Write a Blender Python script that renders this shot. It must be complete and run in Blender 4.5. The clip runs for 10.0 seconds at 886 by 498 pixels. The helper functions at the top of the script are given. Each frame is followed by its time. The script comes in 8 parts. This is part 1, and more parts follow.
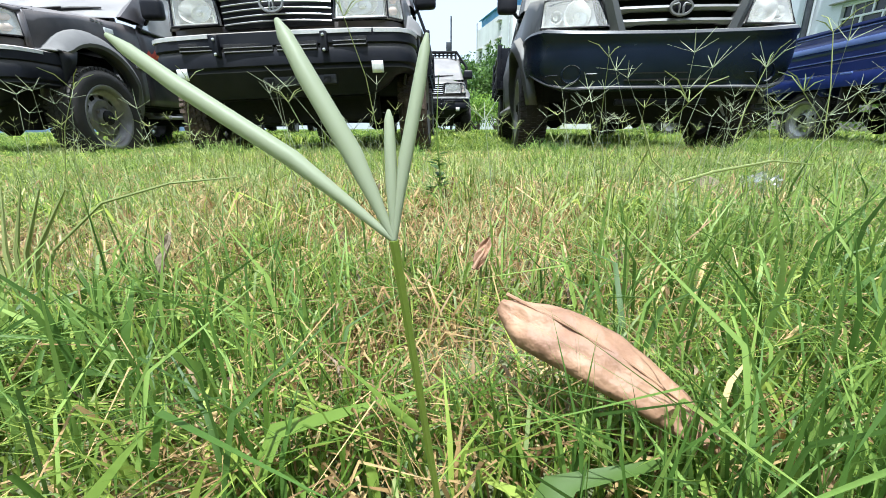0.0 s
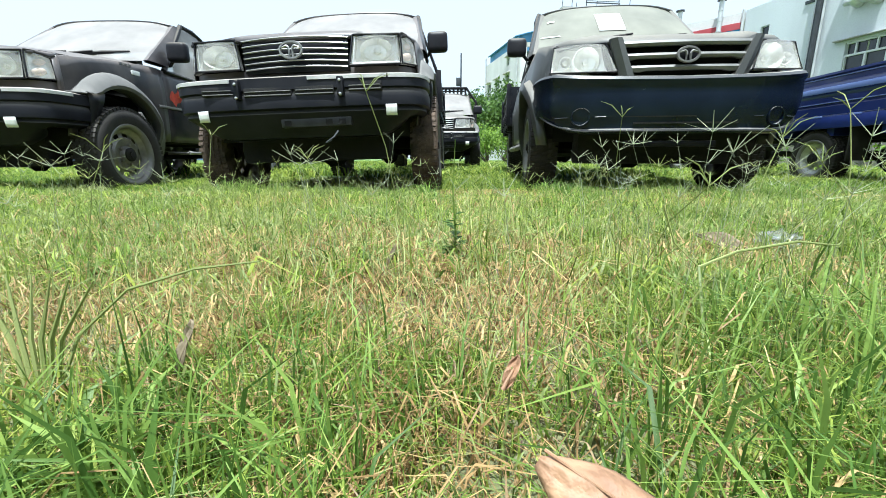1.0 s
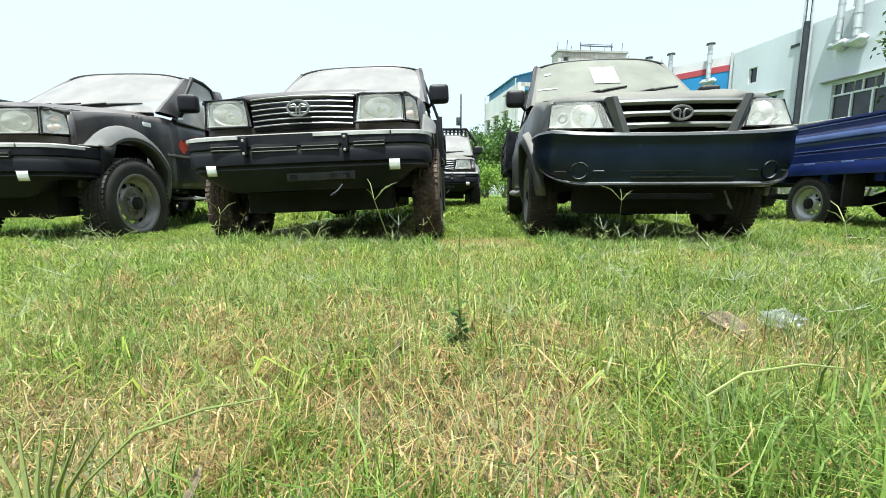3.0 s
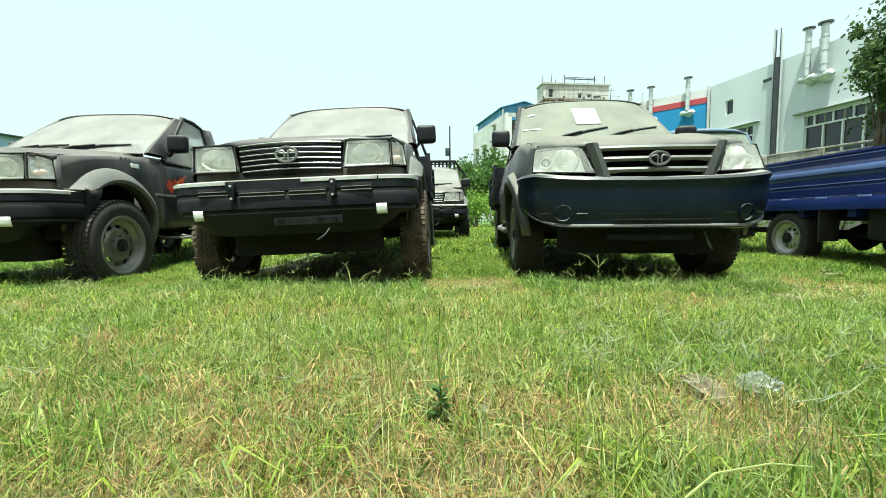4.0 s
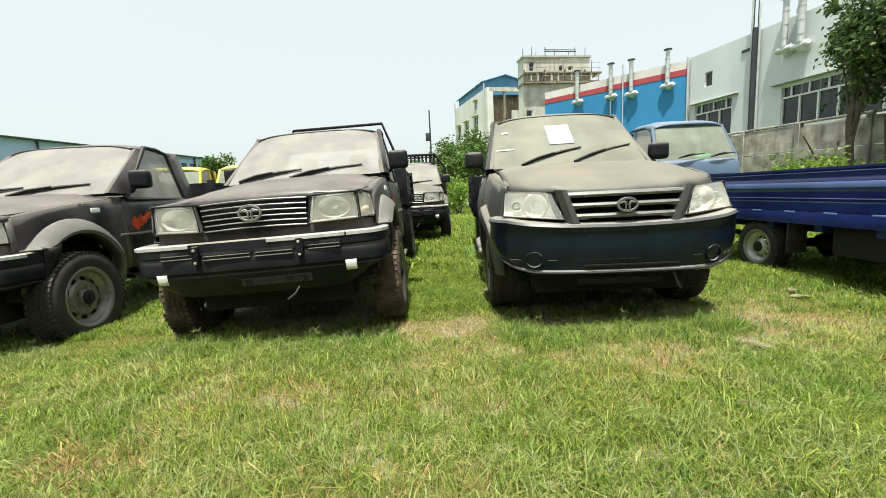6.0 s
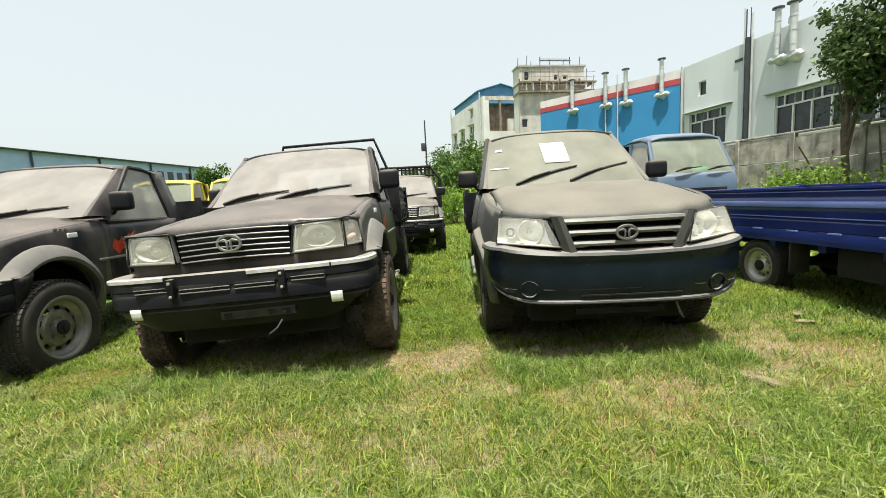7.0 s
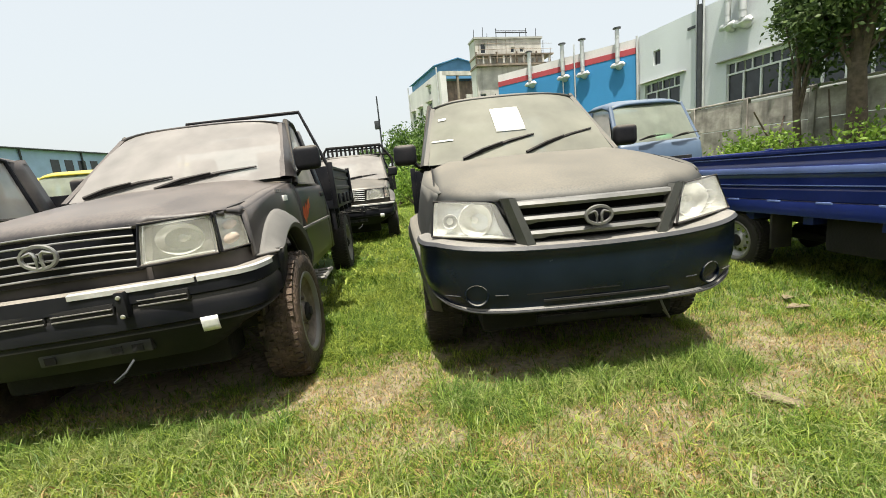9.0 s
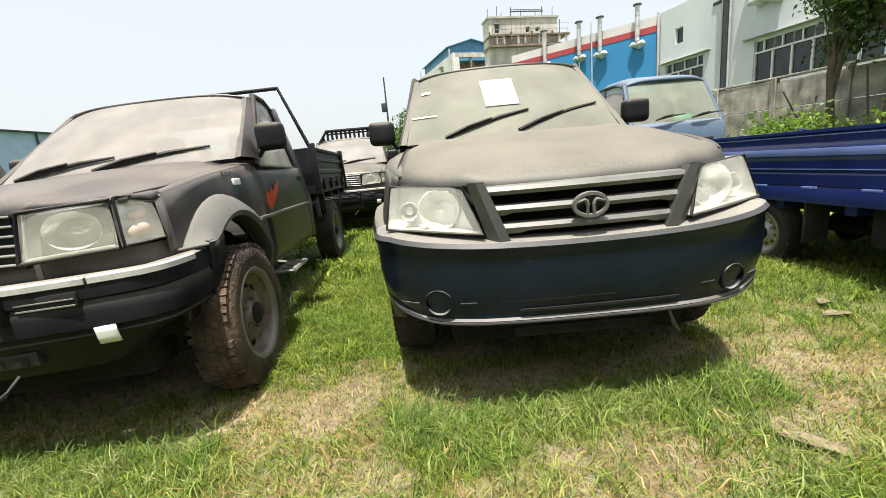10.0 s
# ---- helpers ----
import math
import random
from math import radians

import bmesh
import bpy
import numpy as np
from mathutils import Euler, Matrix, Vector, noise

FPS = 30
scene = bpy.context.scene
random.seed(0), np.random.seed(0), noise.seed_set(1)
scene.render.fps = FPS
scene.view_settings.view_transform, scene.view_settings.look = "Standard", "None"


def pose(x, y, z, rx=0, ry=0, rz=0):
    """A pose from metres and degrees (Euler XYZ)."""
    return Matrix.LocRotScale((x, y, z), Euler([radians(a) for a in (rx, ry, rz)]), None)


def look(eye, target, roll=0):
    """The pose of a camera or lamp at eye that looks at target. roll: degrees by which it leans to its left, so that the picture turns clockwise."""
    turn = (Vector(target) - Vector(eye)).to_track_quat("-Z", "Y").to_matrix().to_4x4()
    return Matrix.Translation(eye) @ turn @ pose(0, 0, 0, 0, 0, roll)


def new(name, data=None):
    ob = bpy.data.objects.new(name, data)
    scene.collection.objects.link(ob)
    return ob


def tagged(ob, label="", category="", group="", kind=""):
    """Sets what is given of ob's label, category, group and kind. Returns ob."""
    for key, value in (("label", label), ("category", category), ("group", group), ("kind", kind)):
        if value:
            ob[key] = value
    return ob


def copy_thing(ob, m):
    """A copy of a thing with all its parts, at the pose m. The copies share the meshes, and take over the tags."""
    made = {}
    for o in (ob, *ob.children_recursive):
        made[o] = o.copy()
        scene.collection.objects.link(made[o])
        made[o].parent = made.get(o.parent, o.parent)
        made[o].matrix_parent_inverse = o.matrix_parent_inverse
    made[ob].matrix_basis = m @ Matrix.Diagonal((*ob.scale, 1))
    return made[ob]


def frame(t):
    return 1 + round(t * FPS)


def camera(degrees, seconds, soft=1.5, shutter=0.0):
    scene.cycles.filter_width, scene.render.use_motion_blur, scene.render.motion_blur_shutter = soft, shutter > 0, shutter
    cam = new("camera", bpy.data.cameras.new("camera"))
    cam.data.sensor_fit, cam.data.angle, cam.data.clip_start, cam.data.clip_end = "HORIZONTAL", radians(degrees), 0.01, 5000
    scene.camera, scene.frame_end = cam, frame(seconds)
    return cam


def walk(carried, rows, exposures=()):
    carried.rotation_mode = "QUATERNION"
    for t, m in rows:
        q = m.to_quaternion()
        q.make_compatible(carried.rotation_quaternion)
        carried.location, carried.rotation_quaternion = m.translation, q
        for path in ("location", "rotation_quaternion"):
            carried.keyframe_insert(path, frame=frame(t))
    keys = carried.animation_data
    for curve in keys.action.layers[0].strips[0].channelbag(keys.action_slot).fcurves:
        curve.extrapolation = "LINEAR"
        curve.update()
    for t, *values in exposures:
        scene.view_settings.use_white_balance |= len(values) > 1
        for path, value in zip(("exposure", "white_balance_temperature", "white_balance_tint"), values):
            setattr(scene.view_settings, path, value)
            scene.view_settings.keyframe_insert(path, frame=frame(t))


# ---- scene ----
cam = camera(94.6, 10.0, soft=0.9)
METRES, EYE, TILT, LEAN, TURN = 2.3, 0.19, -2.0, 3.0, 0.0
ROWS = [
    (0.0, -0.0001, -0.0001, 0.0004, 0.74, -14.47, -2.83),
    (0.5, -0.0076, 0.0070, 0.0127, 1.30, -12.76, -2.75),
    (1.0, -0.0089, 0.0075, 0.0299, 1.97, -10.62, -3.10),
    (1.5, -0.0125, 0.0093, 0.0444, 1.99, -9.42, -2.99),
    (2.0, -0.0150, 0.0094, 0.0578, 2.62, -8.27, -3.08),
    (2.5, -0.0164, 0.0108, 0.0676, 2.39, -7.62, -3.09),
    (3.8, -0.0101, 0.0099, 0.1268, 1.22, -3.97, -2.70),
    (3.9, -0.0087, 0.0093, 0.1318, 1.02, -3.71, -2.63),
    (4.0, -0.0075, 0.0087, 0.1354, 0.71, -2.35, -2.54),
    (4.5, -0.0036, 0.0082, 0.1521, 1.13, -1.12, -3.85),
    (5.0, 0.0040, 0.0141, 0.1932, 0.38, -5.22, -4.96),
    (5.5, 0.0188, 0.0202, 0.2999, -0.79, -6.42, -2.64),
    (6.8, 0.0535, 0.0792, 0.4102, -0.62, -4.37, 1.41),
    (7.0, 0.0554, 0.0980, 0.4227, -1.65, -4.72, 0.22),
    (7.5, 0.0577, 0.1605, 0.4277, -3.60, -5.09, 0.99),
    (8.0, 0.1043, 0.2293, 0.4296, -3.76, -5.73, 1.56),
    (8.5, 0.1453, 0.3114, 0.4279, -2.25, -6.86, 1.02),
    (9.0, 0.1726, 0.3922, 0.4326, -6.61, -7.63, 2.62),
    (9.5, 0.2315, 0.4786, 0.4277, -6.03, -8.13, 2.44),
    (10.0, 0.2961, 0.5503, 0.4244, -4.69, -9.55, 2.41),
]
EXPOSURES = [(0.0, 1.22, 5350, 8), (1.0, 1.20, 5450, 3), (2.5, 1.16, 5620, 6), (4.0, 1.07, 5930, -13), (4.5, 0.85, 6380, -4), (5.0, 0.80, 6470, -2), (5.5, 0.93, 6450, 0), (7.0, 0.86, 6500, 5), (7.5, 0.83, 6550, 5), (8.5, 0.83, 6550, 7), (10.0, 0.95, 6500, 9)]
walk(cam, [(t, pose(0, 0, EYE, TILT, LEAN, TURN) @ pose(METRES * x, METRES * y, METRES * z, 90 + pitch, roll, yaw)) for t, x, y, z, yaw, pitch, roll in ROWS], EXPOSURES)

# ---- light: a hazy bright sky and a high sun ----
SUN_WAY = Vector((-0.06, -0.28, 1.0)).normalized()
sun = new("sun", bpy.data.lights.new("sun", "SUN"))
sun.data.energy, sun.data.angle, sun.data.color = 4.75, radians(1.2), (1.0, 0.95, 0.86)
sun.matrix_world = look(SUN_WAY * 60, (0, 0, 0))
world = bpy.data.worlds.new("hazy_sky")
scene.world = world
world.use_nodes = True
wn, wl = world.node_tree.nodes, world.node_tree.links
wn.clear()
sky = wn.new("ShaderNodeTexSky")
sky.sky_type, sky.sun_disc = "NISHITA", False
sky.sun_elevation = math.asin(SUN_WAY.z)
sky.sun_rotation = math.atan2(SUN_WAY.x, SUN_WAY.y)
sky.dust_density, sky.air_density = 6.0, 1.0
bg_sky, bg_haze, bg_add, w_out = (wn.new("ShaderNodeBackground"), wn.new("ShaderNodeBackground"), wn.new("ShaderNodeAddShader"), wn.new("ShaderNodeOutputWorld"))
bg_sky.inputs["Strength"].default_value = 0.035
bg_haze.inputs["Color"].default_value = (0.915, 0.955, 0.95, 1)
bg_haze.inputs["Strength"].default_value = 0.425
wl.new(sky.outputs[0], bg_sky.inputs["Color"])
wl.new(bg_sky.outputs[0], bg_add.inputs[0]), wl.new(bg_haze.outputs[0], bg_add.inputs[1]), wl.new(bg_add.outputs[0], w_out.inputs[0])


# ---- materials ----
def material(name, color, rough=0.5, metal=0.0, vary=0.25, scale=6.0, bump=0.0, bump_scale=60.0, dust=0.0, dust_color=(0.36, 0.31, 0.24), dust_low=0.35, second=None, stain=0.0, island=0.0, random_ob=0.0, coat=0.0, spec=0.5, film=0.035):
    """A painted or raw surface: two scales of variation, fine relief, and dust that has settled on faces that look up."""
    m = bpy.data.materials.new(name)
    m.use_nodes = True
    n, l = m.node_tree.nodes, m.node_tree.links
    p = n["Principled BSDF"]
    p.inputs["Roughness"].default_value, p.inputs["Metallic"].default_value = rough, metal
    p.inputs["Coat Weight"].default_value = coat
    p.inputs["Specular IOR Level"].default_value = spec
    where = n.new("ShaderNodeTexCoord").outputs["Object"]
    big = n.new("ShaderNodeTexNoise")
    big.inputs["Scale"].default_value, big.inputs["Detail"].default_value = scale, 5
    l.new(where, big.inputs["Vector"])
    fine = n.new("ShaderNodeTexNoise")
    fine.inputs["Scale"].default_value, fine.inputs["Detail"].default_value = bump_scale, 3
    l.new(where, fine.inputs["Vector"])

    def mix(a, b, fac):
        x = n.new("ShaderNodeMix")
        x.data_type = "RGBA"
        for value, slot in ((a, x.inputs[6]), (b, x.inputs[7]), (fac, x.inputs[0])):
            if isinstance(value, (tuple, list)):
                slot.default_value = (*value[:3], 1)
            elif isinstance(value, (int, float)):
                slot.default_value = value
            else:
                l.new(value, slot)
        return x.outputs[2]

    def ramp(value, lo, hi, a=0.0, b=1.0):
        x = n.new("ShaderNodeMapRange")
        x.inputs["From Min"].default_value, x.inputs["From Max"].default_value = lo, hi
        x.inputs["To Min"].default_value, x.inputs["To Max"].default_value = a, b
        l.new(value, x.inputs["Value"])
        return x.outputs["Result"]

    def times(a, b, op="MULTIPLY"):
        x = n.new("ShaderNodeMath")
        x.operation = op
        for value, slot in ((a, x.inputs[0]), (b, x.inputs[1])):
            if isinstance(value, (int, float)):
                slot.default_value = value
            else:
                l.new(value, slot)
        return x.outputs[0]

    lo = [c * (1 - vary) for c in color]
    hi = second or [min(1, c * (1 + vary)) for c in color]
    col = mix(lo, hi, ramp(big.outputs[0], 0.3, 0.7))
    col = mix(col, [c * 0.8 for c in color], ramp(fine.outputs[0], 0.45, 0.75, 0, 0.5))
    if stain:
        streak = n.new("ShaderNodeTexNoise")
        streak.inputs["Scale"].default_value, streak.inputs["Detail"].default_value = 1.0, 6
        stretch = n.new("ShaderNodeMapping")
        stretch.inputs["Scale"].default_value = (scale * 1.7, scale * 1.7, scale * 0.25)
        l.new(where, stretch.inputs["Vector"]), l.new(stretch.outputs[0], streak.inputs["Vector"])
        col = mix(col, [c * 0.45 for c in color], ramp(streak.outputs[0], 0.5, 0.75, 0, stain))
    if island or random_ob:
        r = n.new("ShaderNodeNewGeometry").outputs["Random Per Island"] if island else n.new("ShaderNodeObjectInfo").outputs["Random"]
        x = n.new("ShaderNodeHueSaturation")
        k = island or random_ob
        l.new(ramp(r, 0, 1, 1 - k, 1 + k), x.inputs["Value"])
        l.new(ramp(r, 0, 1, 0.5 + 0.06 * k, 0.5 - 0.06 * k), x.inputs["Hue"])
        l.new(col, x.inputs["Color"])
        col = x.outputs[0]
    if dust:
        geo = n.new("ShaderNodeNewGeometry")
        sep = n.new("ShaderNodeSeparateXYZ")
        l.new(geo.outputs["Normal"], sep.inputs[0])
        up = ramp(sep.outputs["Z"], dust_low, 0.95)
        patch = ramp(big.outputs[0], 0.25, 0.65, 0.55, 1.0)
        speck = ramp(fine.outputs[0], 0.33, 0.62, 0.6, 1.0)
        amount = times(times(times(up, patch), speck), dust)
        thin = ramp(big.outputs[0], 0.35, 0.8, 0.0, film)
        amount = times(amount, thin, "MAXIMUM")
        col = mix(col, dust_color, amount)
        l.new(times(amount, 0.85 - rough, "MULTIPLY"), (add := n.new("ShaderNodeMath")).inputs[0])
        add.inputs[1].default_value = rough
        l.new(add.outputs[0], p.inputs["Roughness"])
        if metal:
            l.new(ramp(amount, 0, 0.6, metal, 0.0), p.inputs["Metallic"])
    l.new(col, p.inputs["Base Color"])
    if bump:
        b = n.new("ShaderNodeBump")
        b.inputs["Strength"].default_value, b.inputs["Distance"].default_value = bump, 0.02
        l.new(fine.outputs[0], b.inputs["Height"]), l.new(b.outputs[0], p.inputs["Normal"])
    return m


def foliage(name, color, second, see_through=0.35, vary=0.35, patch=0.8):
    """Leaves and blades: colour by blade and by patch of ground, some light coming through."""
    m = bpy.data.materials.new(name)
    m.use_nodes = True
    n, l = m.node_tree.nodes, m.node_tree.links
    p, out = n["Principled BSDF"], n["Material Output"]
    p.inputs["Roughness"].default_value = 0.5
    p.inputs["Specular IOR Level"].default_value = 0.35
    big = n.new("ShaderNodeTexNoise")
    big.inputs["Scale"].default_value, big.inputs["Detail"].default_value = patch, 4
    l.new(n.new("ShaderNodeTexCoord").outputs["Object"], big.inputs["Vector"])
    r = n.new("ShaderNodeNewGeometry").outputs["Random Per Island"]
    s = n.new("ShaderNodeMath")
    s.operation = "MULTIPLY_ADD"
    s.inputs[1].default_value = 0.55
    l.new(r, s.inputs[0]), l.new(big.outputs[0], s.inputs[2])
    f = n.new("ShaderNodeMapRange")
    f.inputs["From Min"].default_value, f.inputs["From Max"].default_value = 0.6, 1.15
    l.new(s.outputs[0], f.inputs["Value"])
    x = n.new("ShaderNodeMix")
    x.data_type = "RGBA"
    x.inputs[6].default_value, x.inputs[7].default_value = (*color, 1), (*second, 1)
    l.new(f.outputs[0], x.inputs[0])
    h = n.new("ShaderNodeHueSaturation")
    v = n.new("ShaderNodeMapRange")
    v.inputs["To Min"].default_value, v.inputs["To Max"].default_value = 1 - vary, 1 + vary
    l.new(r, v.inputs["Value"]), l.new(v.outputs[0], h.inputs["Value"]), l.new(x.outputs[2], h.inputs["Color"])
    l.new(h.outputs[0], p.inputs["Base Color"])
    t = n.new("ShaderNodeBsdfTranslucent")
    l.new(h.outputs[0], t.inputs["Color"])
    y = n.new("ShaderNodeMixShader")
    y.inputs[0].default_value = see_through
    l.new(p.outputs[0], y.inputs[1]), l.new(t.outputs[0], y.inputs[2]), l.new(y.outputs[0], out.inputs["Surface"])
    return m


def clear(name, color, rough=0.03, veil=0.0, veil_color=(0.5, 0.46, 0.38), gloss=0.12):
    """Clear glass or plastic with a veil of dust on it."""
    m = bpy.data.materials.new(name)
    m.use_nodes = True
    n, l = m.node_tree.nodes, m.node_tree.links
    p, out = n["Principled BSDF"], n["Material Output"]
    p.inputs["Base Color"].default_value, p.inputs["Roughness"].default_value = (*veil_color, 1), 0.75
    t, g = n.new("ShaderNodeBsdfTransparent"), n.new("ShaderNodeBsdfGlossy")
    t.inputs["Color"].default_value, g.inputs["Roughness"].default_value = (*color, 1), rough
    a, b = n.new("ShaderNodeMixShader"), n.new("ShaderNodeMixShader")
    fres = n.new("ShaderNodeFresnel")
    fres.inputs["IOR"].default_value = 1.5
    up = n.new("ShaderNodeMath")
    up.operation = "ADD"
    up.inputs[1].default_value = gloss * 0.3
    l.new(fres.outputs[0], up.inputs[0])
    l.new(up.outputs[0], a.inputs[0]), l.new(t.outputs[0], a.inputs[1]), l.new(g.outputs[0], a.inputs[2])
    z = n.new("ShaderNodeTexNoise")
    z.inputs["Scale"].default_value, z.inputs["Detail"].default_value = 3.2, 7
    l.new(n.new("ShaderNodeTexCoord").outputs["Object"], z.inputs["Vector"])
    f = n.new("ShaderNodeMapRange")
    f.inputs["From Min"].default_value, f.inputs["From Max"].default_value = 0.25, 0.75
    f.inputs["To Min"].default_value, f.inputs["To Max"].default_value = veil * 0.72, min(1, veil * 1.14)
    l.new(z.outputs[0], f.inputs["Value"]), l.new(f.outputs[0], b.inputs[0])
    l.new(a.outputs[0], b.inputs[1]), l.new(p.outputs[0], b.inputs[2]), l.new(b.outputs[0], out.inputs["Surface"])
    return m


